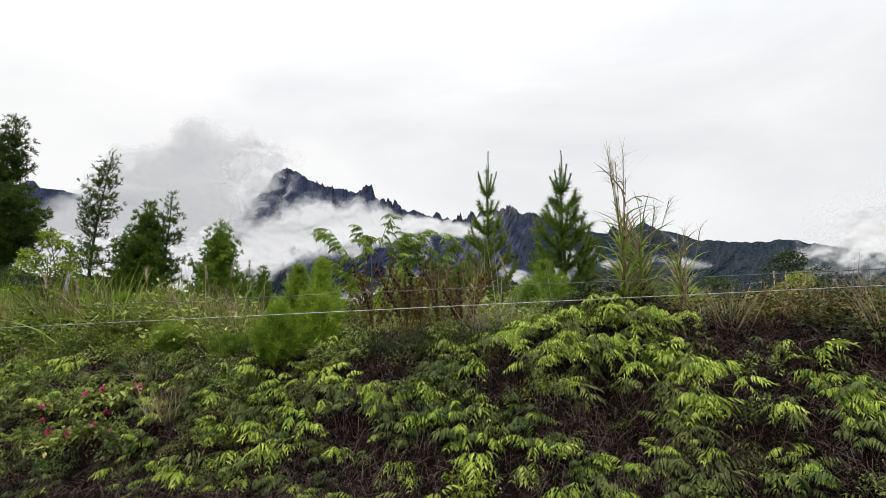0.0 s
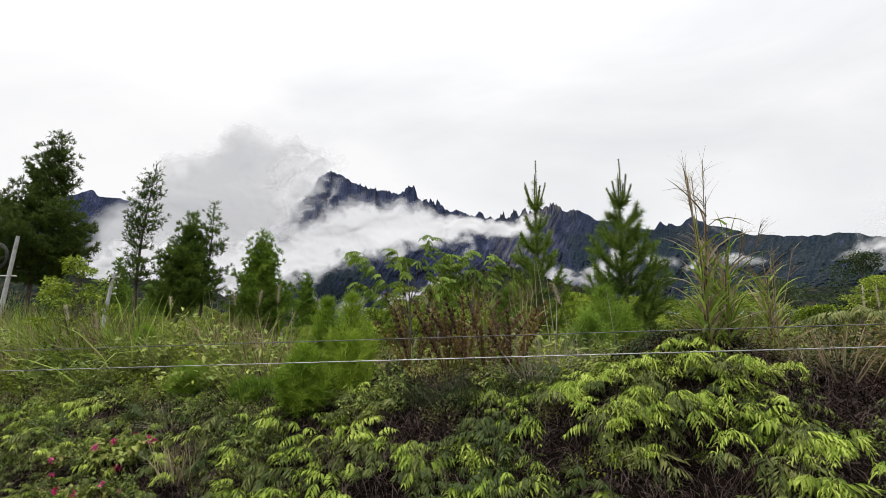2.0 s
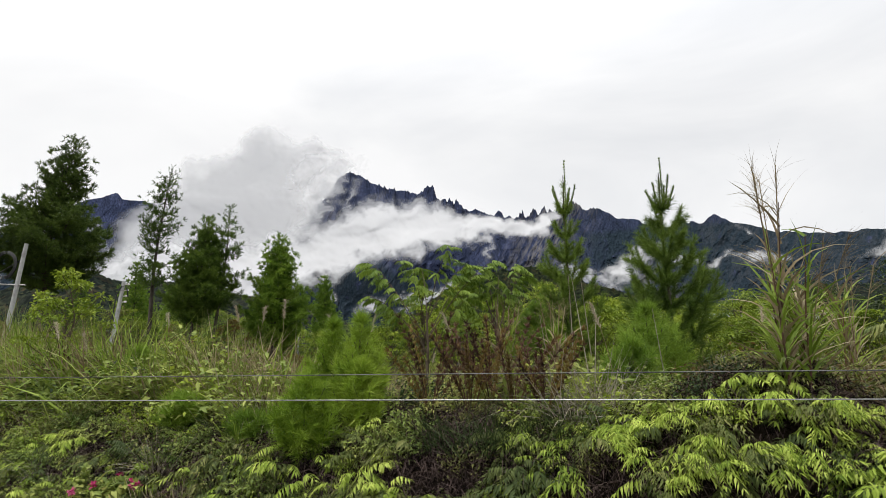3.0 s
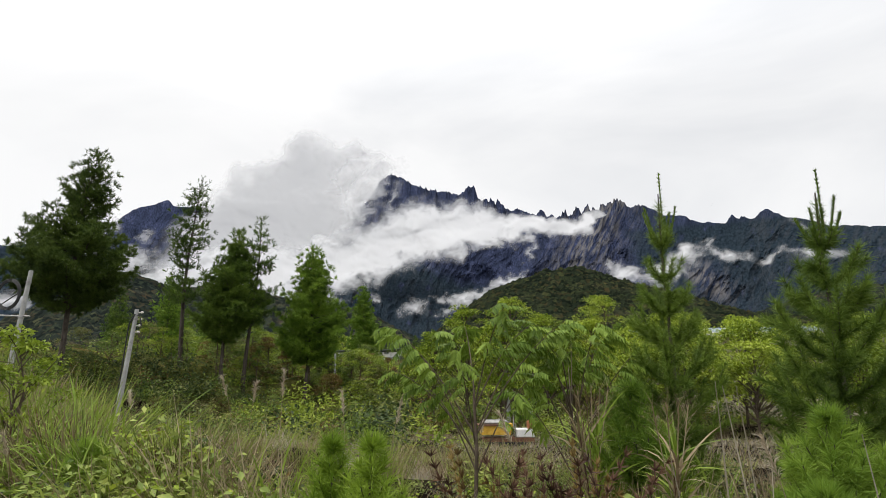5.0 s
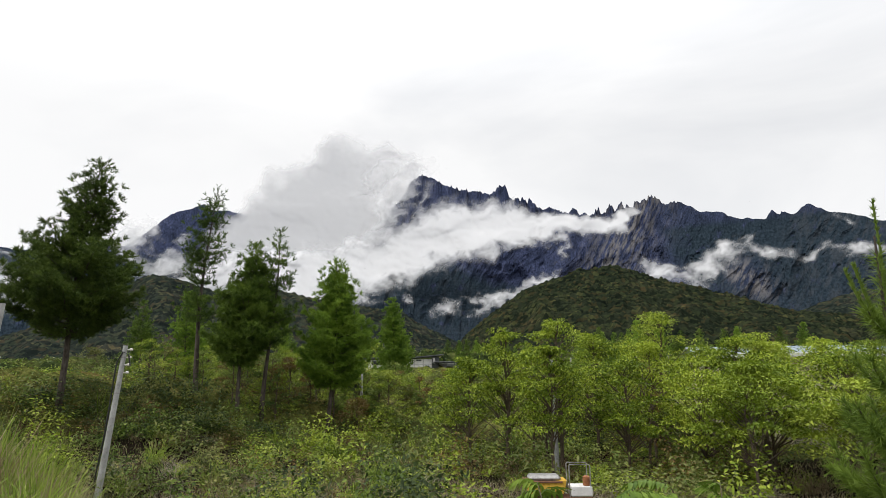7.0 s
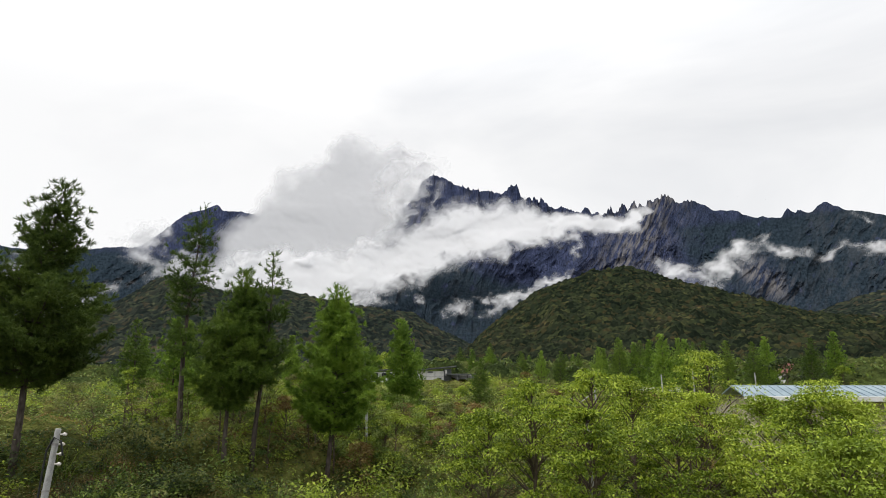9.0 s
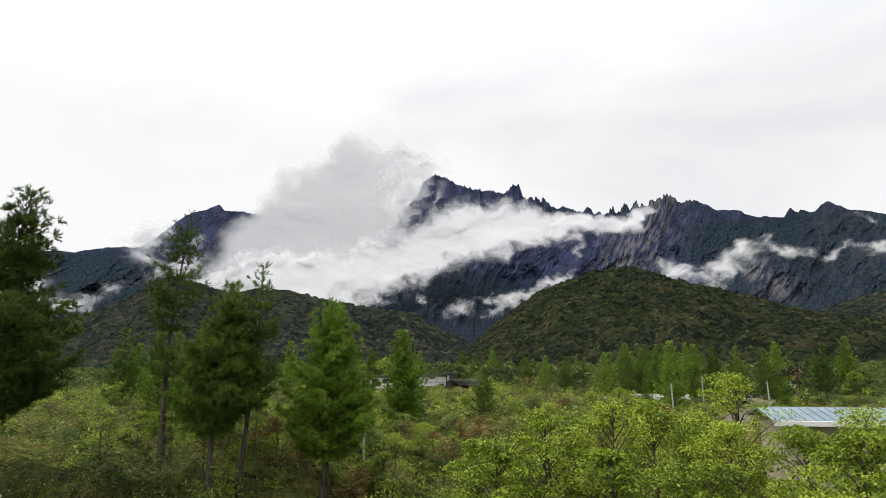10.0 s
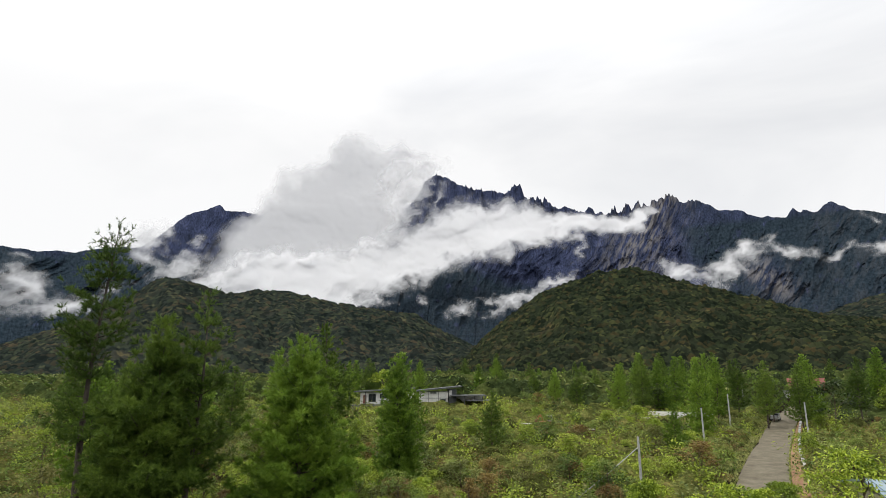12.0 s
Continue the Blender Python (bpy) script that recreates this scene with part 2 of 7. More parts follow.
M_forest = mat("hill_forest", [(0.0115, 0.015, 0.0105), (0.017, 0.0215, 0.0138), (0.024, 0.028, 0.0172), (0.036, 0.0345, 0.022)], gloss=0.0, rough=1.0, scale=0.02, detail=6, fine=0.2)
# bluer than hill_forest: the air haze before these ridges is coloured in
M_forest_hazed = mat("hazed_ridge_forest", [(0.014, 0.0178, 0.0165), (0.02, 0.0248, 0.0215), (0.027, 0.031, 0.026), (0.04, 0.0375, 0.03)], gloss=0.0, rough=1.0, scale=0.012, detail=6, fine=0.2)
TINTS = ((0.0, (0.5, 0.55, 0.55)), (0.35, (0.85, 0.9, 0.85)), (0.62, (1.15, 1.2, 0.95)), (0.82, (1.5, 1.15, 0.9)), (0.93, (1.9, 1.75, 1.2)))
add_tree_tints(M_forest, 6.5, TINTS)
add_tree_tints(M_forest_hazed, 8.5, TINTS)
M_woods = mat("woods_canopy", [(0.012, 0.019, 0.008), (0.028, 0.040, 0.014), (0.055, 0.07, 0.02), (0.085, 0.088, 0.03)], gloss=0.0, rough=1.0, scale=0.09, detail=10, bump=1.0, bump_scale=1.2, fine=0.5, relief=0.5)
M_undergrowth = mat("undergrowth", [(0.022, 0.025, 0.009), (0.055, 0.062, 0.018), (0.115, 0.125, 0.034), (0.17, 0.15, 0.05)], gloss=0.0, rough=1.0, scale=0.2, detail=10, bump=1.0, bump_scale=4, fine=0.5, relief=0.35)
M_road = mat("dirt_road", [(0.09, 0.075, 0.05), (0.135, 0.117, 0.08), (0.18, 0.16, 0.115)], rough=1.0, scale=0.5, detail=9, bump=0.3, bump_scale=6, fine=0.15)
M_white = mat("white_render", [(0.55, 0.54, 0.52), (0.68, 0.67, 0.65), (0.76, 0.75, 0.73)], rough=0.85, scale=0.8, fine=0.06)
M_darkroof = mat("charcoal_roof", [(0.05, 0.055, 0.06), (0.09, 0.095, 0.1), (0.14, 0.145, 0.15)], rough=0.55, scale=0.6)
M_glass = mat("dark_glass", [(0.02, 0.022, 0.025), (0.035, 0.04, 0.045)], rough=0.08, scale=2)
M_blueroof = mat("blue_green_metal_roof", [(0.13, 0.19, 0.23), (0.2, 0.27, 0.31), (0.27, 0.34, 0.38)], rough=0.4, metal=0.2, scale=0.5, fine=0.1)
M_cream = mat("cream_render", [(0.36, 0.31, 0.22), (0.47, 0.41, 0.3), (0.53, 0.47, 0.36)], rough=0.9, scale=0.7, fine=0.1)
M_redroof = mat("red_roof", [(0.13, 0.045, 0.035), (0.2, 0.07, 0.055)], rough=0.7, scale=0.8)
M_yellow = mat("yellow_machine_paint", [(0.35, 0.19, 0.02), (0.55, 0.33, 0.04), (0.62, 0.4, 0.07)], rough=0.55, scale=3, fine=0.2)
M_orange = mat("orange_machine_paint", [(0.16, 0.06, 0.03), (0.3, 0.12, 0.05), (0.36, 0.16, 0.07)], rough=0.6, scale=3, fine=0.2)
M_steel = mat("worn_steel", [(0.18, 0.17, 0.16), (0.33, 0.32, 0.31), (0.42, 0.41, 0.4)], rough=0.5, metal=0.5, scale=4)
M_rust = mat("rusty_steel", [(0.1, 0.05, 0.03), (0.2, 0.1, 0.06)], rough=0.9, scale=4)
M_tyre = mat("tyre_rubber", [(0.015, 0.015, 0.015), (0.03, 0.03, 0.03)], rough=0.9, scale=8)
M_silver = mat("silver_car_paint", [(0.35, 0.36, 0.37), (0.45, 0.46, 0.47)], rough=0.3, metal=0.5, scale=2)
M_darkcar = mat("dark_car_paint", [(0.03, 0.035, 0.045), (0.05, 0.055, 0.065)], rough=0.25, metal=0.2, scale=2)
M_earth = mat("red_earth", [(0.14, 0.07, 0.04), (0.24, 0.13, 0.075), (0.3, 0.18, 0.11)], rough=1.0, scale=0.8, fine=0.25)


# ---- mesh tools ----
class Shape:
    """Gathers vertices and faces of one mesh."""

    def __init__(self):
        self.v, self.f, self.n = [], [], 0

    def add(self, verts, faces):
        verts = np.asarray(verts, float).reshape(-1, 3)
        self.v.append(verts)
        self.f.append(np.asarray(faces) + self.n if not isinstance(faces, list) else [[i + self.n for i in q] for q in faces])
        self.n += len(verts)
        return self

    def mesh(self, name, material, smooth=False):
        me = bpy.data.meshes.new(name)
        v = np.concatenate(self.v) if self.v else np.zeros((0, 3))
        sizes = np.concatenate([np.full(len(q), q.shape[1]) if isinstance(q, np.ndarray) else np.array([len(r) for r in q], int) for q in self.f])
        loops = np.concatenate([q.reshape(-1) if isinstance(q, np.ndarray) else np.array([i for r in q for i in r], int) for q in self.f])
        me.vertices.add(len(v))
        me.vertices.foreach_set("co", v.astype(np.float32).reshape(-1))
        me.loops.add(len(loops))
        me.loops.foreach_set("vertex_index", loops.astype(np.int32))
        me.polygons.add(len(sizes))
        me.polygons.foreach_set("loop_start", (np.cumsum(sizes) - sizes).astype(np.int32))
        me.update(calc_edges=True)
        for m in material if isinstance(material, (list, tuple)) else (material,):
            me.materials.append(m)
        me.polygons.foreach_set("use_smooth", np.full(len(sizes), smooth))
        me.update()
        return me

    def points(self):
        return np.concatenate(self.v)

    def join(self, other, m):
        """Adds another triangle shape, turned and moved by a 4 x 4 matrix."""
        m = np.asarray(m)
        v = other.points() @ m[:3, :3].T + m[:3, 3]
        f = [q + self.n for q in other.f if isinstance(q, np.ndarray)]
        self.v.append(v)
        self.f.extend(f)
        self.n += len(v)


def part(name, shape, material, parent=None, label="", smooth=False):
    ob = new(name, shape.mesh(name, material, smooth) if isinstance(shape, Shape) else shape)
    if parent is not None:
        ob.parent = parent
    return tagged(ob, label) if label else ob


def thing(name, place, label, category, group="", turn=0.0, size=1.0, kind=""):
    ob = new(name)
    ob.empty_display_size = 0.2
    ob.matrix_basis = Matrix.Translation(place) @ Matrix.Rotation(turn, 4, "Z") @ Matrix.Diagonal((size, size, size, 1))
    return tagged(ob, label, category, group, kind)


def unit(a):
    a = np.asarray(a, float)
    return a / np.maximum(np.linalg.norm(a, axis=-1, keepdims=True), 1e-9)


def rand_dirs(n, up=0.0, g=rng):
    d = g.normal(size=(n, 3))
    d[:, 2] += up
    return unit(d)


def leaves(sh, p, d, length, width, droop=0.25, fold=0.18, g=rng):
    """Folded, drooping leaves of four triangles each, at points p along directions d."""
    p, d = np.atleast_2d(p), unit(np.atleast_2d(d))
    n = len(p)
    length = np.broadcast_to(length, n)[:, None]
    width = np.broadcast_to(width, n)[:, None]
    up = np.array([0, 0, 1.0]) + g.normal(size=(n, 3)) * 0.25
    s = unit(np.cross(d, up))
    u = np.cross(s, d)
    dn = np.array([0, 0, -1.0])
    mid = p + d * length * 0.45 + dn * length * droop * 0.25
    tip = p + d * length * 0.96 + dn * length * droop
    a = mid + s * width * 0.5 + u * width * fold
    b = mid - s * width * 0.5 + u * width * fold
    v = np.stack([p, a, mid, b, tip], 1).reshape(-1, 3)
    k = np.arange(n)[:, None] * 5
    f = np.concatenate([k + [0, 1, 2], k + [0, 2, 3], k + [1, 4, 2], k + [2, 4, 3]], 0)
    sh.add(v, f)


def flat_leaves(sh, p, d, length, width, droop=0.2, g=rng):
    """Cheaper leaves of two triangles, for plants farther off."""
    p, d = np.atleast_2d(p), unit(np.atleast_2d(d))
    n = len(p)
    length = np.broadcast_to(length, n)[:, None]
    width = np.broadcast_to(width, n)[:, None]
    up = np.array([0, 0, 1.0]) + g.normal(size=(n, 3)) * 0.4
    s = unit(np.cross(d, up))
    mid = p + d * length * 0.45
    v = np.stack([p, mid + s * width * 0.5, p + d * length - np.array([0, 0, 1.0]) * length * droop, mid - s * width * 0.5], 1).reshape(-1, 3)
    k = np.arange(n)[:, None] * 4
    sh.add(v, np.concatenate([k + [0, 1, 2], k + [0, 2, 3]], 0))


def blades(sh, p, d, length, width, droop=0.4, segs=3, g=rng):
    """Bending grass blades."""
    p, d = np.atleast_2d(p), unit(np.atleast_2d(d))
    n = len(p)
    length = np.broadcast_to(length, n)[:, None]
    width = np.broadcast_to(width, n)[:, None]
    droop = np.broadcast_to(droop, n)[:, None]
    side = unit(np.cross(d, np.array([0, 0, 1.0]) + g.normal(size=(n, 3)) * 0.5))
    out = unit(d * [1, 1, 0.0] + 1e-6)
    rows = []
    for i in range(segs):
        t = i / segs
        c = p + d * length * t + (out * 0.5 - np.array([0, 0, 1.0])) * droop * length * t * t
        w = width * (1 - 0.75 * t) * 0.5
        rows += [c - side * w, c + side * w]
    rows.append(p + d * length + (out * 0.5 - np.array([0, 0, 1.0])) * droop * length)
    m = len(rows)
    v = np.stack(rows, 1).reshape(-1, 3)
    k = np.arange(n)[:, None] * m
    fs = []
    for i in range(segs - 1):
        fs.append(np.concatenate([k + [2 * i, 2 * i + 1, 2 * i + 3], k + [2 * i, 2 * i + 3, 2 * i + 2]], 0))
    fs.append(k + [m - 3, m - 2, m - 1])
    sh.add(v, np.concatenate(fs, 0))


def needles(sh, p, d, length, width, count, spread=0.8, g=rng, run=0.0):
    """Tufts of thin needles round each point."""
    p, d = np.atleast_2d(p), unit(np.atleast_2d(d))
    n = len(p)
    dd = unit(np.repeat(d, count, 0) + g.normal(size=(n * count, 3)) * spread)
    pp = np.repeat(p, count, 0) + np.repeat(d, count, 0) * g.uniform(0, 1, (n * count, 1)) * run
    ln = np.repeat(np.broadcast_to(length, n), count)[:, None] * g.uniform(0.7, 1.15, (n * count, 1))
    s = unit(np.cross(dd, g.normal(size=dd.shape))) * width * 0.5
    v = np.stack([pp - s, pp + s, pp + dd * ln], 1).reshape(-1, 3)
    k = np.arange(n * count)[:, None] * 3
    sh.add(v, k + [0, 1, 2])


def tube(sh, pts, radii, sides=7, cap=True):
    pts = np.asarray(pts, float)
    n = len(pts)
    radii = np.broadcast_to(radii, n)
    t = unit(np.gradient(pts, axis=0))
    ref = np.array([0.0, 0.0, 1.0]) if abs(t[0, 2]) < 0.9 else np.array([1.0, 0, 0])
    a = unit(np.cross(t, ref))
    b = np.cross(t, a)
    th = np.arange(sides) * 2 * PI / sides
    v = pts[:, None] + radii[:, None, None] * (np.cos(th)[None, :, None] * a[:, None] + np.sin(th)[None, :, None] * b[:, None])
    f = []
    for i in range(n - 1):
        for j in range(sides):
            k = (j + 1) % sides
            f.append([i * sides + j, i * sides + k, (i + 1) * sides + k, (i + 1) * sides + j])
    if cap:
        f.append(list(range(sides))[::-1])
        f.append([(n - 1) * sides + j for j in range(sides)])
    sh.add(v.reshape(-1, 3), f)
    return sh


def box(sh, lo, hi, bevel=0.0):
    """A box, with its upright and top edges chamfered when a bevel is given."""
    bm = bmesh.new()
    bmesh.ops.create_cube(bm, size=1.0)
    for v in bm.verts:
        v.co = V([lo[i] + (v.co[i] + 0.5) * (hi[i] - lo[i]) for i in range(3)])
    if bevel:
        bmesh.ops.bevel(bm, geom=bm.edges[:], offset=bevel, segments=1, affect="EDGES")
    bm.verts.index_update()
    sh.add([v.co[:] for v in bm.verts], [[v.index for v in f.verts] for f in bm.faces])
    bm.free()
    return sh


def box_block(w, l, h):
    return box(Shape(), (-w / 2, 0, -0.3), (w / 2, l, h), 0.03)


def prism(sh, outline, depth_axis, lo, hi):
    """An outline of (a, b) points pushed along one axis from lo to hi."""
    n = len(outline)
    v = []
    for h in (lo, hi):
        for a, b in outline:
            v.append({"x": (h, a, b), "y": (a, h, b), "z": (a, b, h)}[depth_axis])
    f = [[i, (i + 1) % n, n + (i + 1) % n, n + i] for i in range(n)] + [list(range(n))[::-1], list(range(n, 2 * n))]
    sh.add(v, f)
    return sh


def smooth01(x, a, b):
    t = np.clip((np.asarray(x, float) - a) / (b - a), 0, 1)
    return t * t * (3 - 2 * t)


TABLE = np.random.default_rng(3).random((256, 256))


def vnoise(x, y):
    x, y = np.asarray(x, float), np.asarray(y, float)
    xi, yi = np.floor(x).astype(int), np.floor(y).astype(int)
    fx, fy = x - xi, y - yi
    fx, fy = fx * fx * (3 - 2 * fx), fy * fy * (3 - 2 * fy)
    g = lambda i, j: TABLE[i % 256, j % 256]
    a = g(xi, yi) * (1 - fx) + g(xi + 1, yi) * fx
    b = g(xi, yi + 1) * (1 - fx) + g(xi + 1, yi + 1) * fx
    return a * (1 - fy) + b * fy


def fbm(x, y, octaves=5, gain=0.5):
    total, amp, norm = 0, 1.0, 0
    for o in range(octaves):
        total = total + amp * vnoise(np.asarray(x) * 2 ** o + 17.3 * o, np.asarray(y) * 2 ** o + 9.1 * o)
        norm += amp
        amp *= gain
    return total / norm


def ridged(x, y, octaves=5, gain=0.55):
    total, amp, norm = 0, 1.0, 0
    for o in range(octaves):
        total = total + amp * (1 - np.abs(2 * vnoise(np.asarray(x) * 2 ** o + 31.7 * o, np.asarray(y) * 2 ** o + 4.9 * o) - 1))
        norm += amp
        amp *= gain
    return total / norm


def crowns(x, y, cell):
    """Rounded tree-top bumps, 0 to 1, on a jittered grid."""
    xi, yi = np.floor(x / cell).astype(int), np.floor(y / cell).astype(int)
    best = np.zeros(np.shape(x))
    for i in (-1, 0, 1):
        for j in (-1, 0, 1):
            a, b = xi + i, yi + j
            jx, jy, sz = TABLE[a % 256, b % 256], TABLE[(a + 77) % 256, (b + 31) % 256], 0.55 + 0.5 * TABLE[(a + 13) % 256, (b + 111) % 256]
            d2 = ((x / cell - a - jx) ** 2 + (y / cell - b - jy) ** 2) / (0.62 * sz) ** 2
            best = np.maximum(best, sz * np.sqrt(np.clip(1 - d2, 0, 1)))
    return best


def grid_shape(px, py, pz):
    n, m = px.shape
    sh = Shape()
    idx = np.arange(n * m).reshape(n, m)
    f = np.stack([idx[:-1, :-1], idx[:-1, 1:], idx[1:, 1:], idx[1:, :-1]], -1).reshape(-1, 4)
    sh.add(np.stack([px, py, pz], -1).reshape(-1, 3), f)
    return sh


# ---- ground ----
def road_x(y):
    y = np.asarray(y, float)
    return 9.1 + 0.2444 * (y - 109) + 0.000473 * (y - 109) ** 2


def ground_z(x, y):
    x, y = np.asarray(x, float), np.asarray(y, float)
    s = y - (12.4 - 0.32 * np.clip(x, -16, 10))
    bank = np.interp(s, [-3, -1.4, -0.3, 0.7, 2, 4.5, 9, 18], [-0.6, -0.5, 0.9, 2.0, 2.7, 3.0, 3.1, 2.1])
    far = np.interp(y, [0, 30, 45, 70, 85, 100, 130, 165, 200, 260, 400, 700, 2000, 5000], [2.1, 2.1, 1.95, 1.8, 2.6, 3.4, 4.4, 5.8, 7.6, 9.6, 12.5, 16, 40, 70])
    bank = bank + 0.7 * smooth01(-x, 4, 10) * smooth01(s, 1.5, 5)
    b = smooth01(y, 24, 38)
    z = bank * (1 - b) + far * b
    z = z + 0.095 * np.clip(-19 - x, 0, 26) * smooth01(y, 26, 44) * (1 - smooth01(y, 90, 140))
    z = z + 1.4 * smooth01(y - (60 + 0.75 * (np.clip(x, -46, -10) + 24) + 6.5 * smooth01(x, -38, -31)), -3, 2)
    z = z + 2.0 * np.exp(-((x + 45) / 38) ** 2 - ((y - 178) / 42) ** 2)
    z = z - 1.3 * smooth01(x, -25, -5) * smooth01(y, 115, 165) * (1 - smooth01(y, 205, 300))
    lump = (fbm(x * 0.35, y * 0.35, 4) - 0.5) * 1.0 * smooth01(s, -1.5, 1) * (1 - smooth01(y, 300, 900))
    z = z - 1.0 * np.exp(-((x + 23.5) / 6.0) ** 2 - ((y - 37.5) / 4.5) ** 2) + 1.0 * smooth01(-x, 26.5, 31) * smooth01(y, 45, 50) * (1 - smooth01(y, 75, 100))
    on_road = np.exp(-((x - road_x(y)) / 5.0) ** 4) * smooth01(y, 44, 56)
    z = z + 1.0 * np.exp(-((x - 3.5) / 1.7) ** 2 - ((y - 13.0) / 0.8) ** 2)
    z = z - 0.9 * np.exp(-((x - 3.3) / 0.8) ** 2 - ((y - 12.0) / 0.9) ** 2)
    return z + lump * (1 - on_road)


def gz(x, y):
    return float(ground_z(x, y))


def road_gap(x, y):
    """Distance from the road's middle; the scrub closes over its near end."""
    return np.where(np.asarray(y) < 86, 99.0, np.abs(x - road_x(y)))


def carpet(x, y):
    """Height of the low growth over the field, in rounded clumps."""
    return 0.15 + 1.0 * crowns(x + 1.5 * fbm(x * 0.4, y * 0.4, 2), y, 2.4) + 1.35 * crowns(x + 11, y + 1.5 * fbm(x * 0.3, y * 0.3, 2), 4.6) + 0.45 * fbm(x * 0.9, y * 0.9, 3)


def stretched(lo, hi, near_lo, near_hi, fine, growth):
    a = list(np.arange(near_lo, near_hi, fine))
    step, p = fine, near_hi
    while p < hi:
        a.append(p)
        step *= growth
        p += step
    a.append(hi)
    step, p, b = fine, near_lo - fine, []
    while p > lo:
        b.append(p)
        step *= growth
        p -= step
    return np.array([lo] + b[::-1] + a)


gx, gy = stretched(-4800, 4800, -30, 22, 0.75, 1.09), stretched(-3000, 4800, 6, 50, 0.75, 1.06)
GX, GY = np.meshgrid(gx, gy, indexing="ij")
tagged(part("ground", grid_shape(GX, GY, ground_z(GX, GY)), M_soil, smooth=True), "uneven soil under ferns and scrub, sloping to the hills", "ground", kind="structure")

# dirt road with two worn tracks
ry_ = np.arange(88, 262, 1.5)
rs = np.linspace(-1, 1, 15)
RY, RS = np.meshgrid(ry_, rs, indexing="ij")
RX = road_x(RY) + RS * (3.2 + 0.5 * (fbm(RY * 0.2, RS * 0 + 3, 3) - 0.5))
RZ = ground_z(road_x(RY), RY) + 0.1 - 0.07 * np.exp(-((np.abs(RS) - 0.42) / 0.16) ** 2) - 0.25 * np.abs(RS) ** 6
tagged(part("road", grid_shape(RX, RY, RZ), M_road, smooth=True), "pale dirt road with two worn wheel tracks", "road", kind="structure")

# red earth cutting and concrete drain along the road's far side
DY, DS = np.meshgrid(np.arange(90, 235, 1.5), np.linspace(0, 1, 5), indexing="ij")
DX = road_x(DY) + 3.0 + DS * (1.6 - 0.006 * (DY - 110))
tagged(part("earth_verge", grid_shape(DX, DY, ground_z(road_x(DY), DY) + 0.12 + 0.14 * (fbm(DX * 0.9, DY * 0.9, 3) - 0.3)), M_earth, smooth=True), "strip of bare red earth beside the dirt road", "verge", kind="structure")
ky = np.arange(93, 200, 3.0)
for k, y in enumerate(ky):
    x = float(road_x(y)) + 4.9 - 0.018 * (y - 110)
    kerb = thing("drain_kerb", (x, y, float(ground_z(road_x(y), y)) + 0.05), "weathered concrete drain edge along the dirt road", "kerb", "drain kerbs", turn=-math.atan2(float(road_x(y + 1) - road_x(y)) - 0.018, 1))
    part("block", box_block(0.45, 2.97, 0.34), M_concrete, kerb)

# ---- hills and mountain ----
EYE_XY = (-7.0, 32.0)


def polar(az, r):
    a = np.radians(az)
    return EYE_XY[0] + r * np.sin(a), EYE_XY[1] + r * np.cos(a)


def hill(name, label, az, crest, r_foot, r_crest, foot, steps, cell, bump, cover=M_forest):
    a, s = np.meshgrid(az, np.concatenate([np.linspace(0, 1, steps), [1.06, 1.15, 1.3]]), indexing="ij")
    el = np.interp(a, *crest) + 0.35 * (fbm(a * 0.5, a * 0 + 2, 4) - 0.5)
    r = r_foot + (r_crest - r_foot) * s
    shape = foot + (el - foot) * np.minimum(s, 1) ** 0.9 - np.clip(s - 1, 0, 1) * 14
    gully = (ridged(a * 0.2 + 0.3 * s, s * 0.9, 4) - 0.6) * 2.2 * np.sin(PI * np.clip(s, 0, 1))
    x, y = polar(a, r)
    z = 16.6 + r * np.tan(np.radians(shape + gully * smooth01(el, foot, foot + 3)))
    lumps = 14 * (fbm(x * 0.018, y * 0.018, 4) - 0.5) * np.sin(PI * np.clip(s, 0, 1)) ** 0.5
    z = z + lumps + bump * (0.8 * crowns(x + 4 * fbm(x * 0.13, y * 0.13, 3), y + 4 * fbm(x * 0.13 + 7, y * 0.13, 3), cell) + 0.9 * crowns(x + 31 + 6 * fbm(x * 0.09, y * 0.09, 3), y + 9, cell * 2.1) + 0.6 * fbm(x * 0.3, y * 0.3, 3))
    return tagged(part(name, grid_shape(x, y, z), cover, smooth=True), label, "hill", kind="structure")


hill("hill_right", "forested hill under dense dark green canopy", np.arange(-14, 24, 0.1),
     ([-14, -12.2, -8.4, -5.2, -2, 0.6, 3.1, 6.9, 10.5, 13, 15.4, 17.5, 20, 24], [1.5, 2.5, 5.8, 7.85, 9.05, 9.7, 9.9, 8.5, 7.5, 6.6, 5.7, 5.0, 4.6, 4.0]), 440, 1000, -0.7, 260, 5.6, 4.0)
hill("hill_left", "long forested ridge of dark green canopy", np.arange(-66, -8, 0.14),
     ([-66, -58, -50.7, -47.2, -43.4, -40.8, -39.3, -37.5, -34.6, -32.2, -28.6, -24.5, -20.2, -17, -14.3, -12, -8], [1.8, 2.0, 2.6, 4.0, 6.0, 8.1, 8.6, 8.3, 7.5, 7.85, 7.7, 6.8, 6.4, 5.8, 4.3, 3.2, 2.0]), 500, 1300, -0.7, 220, 7.0, 4.4, M_forest_hazed)
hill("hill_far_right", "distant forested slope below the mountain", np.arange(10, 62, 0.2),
     ([10, 14, 18, 22, 28, 36, 46, 62], [2.2, 4.0, 5.3, 6.5, 7.0, 6.2, 5.2, 4.0]), 560, 1700, -0.6, 150, 10.0, 4.4, M_forest_hazed)

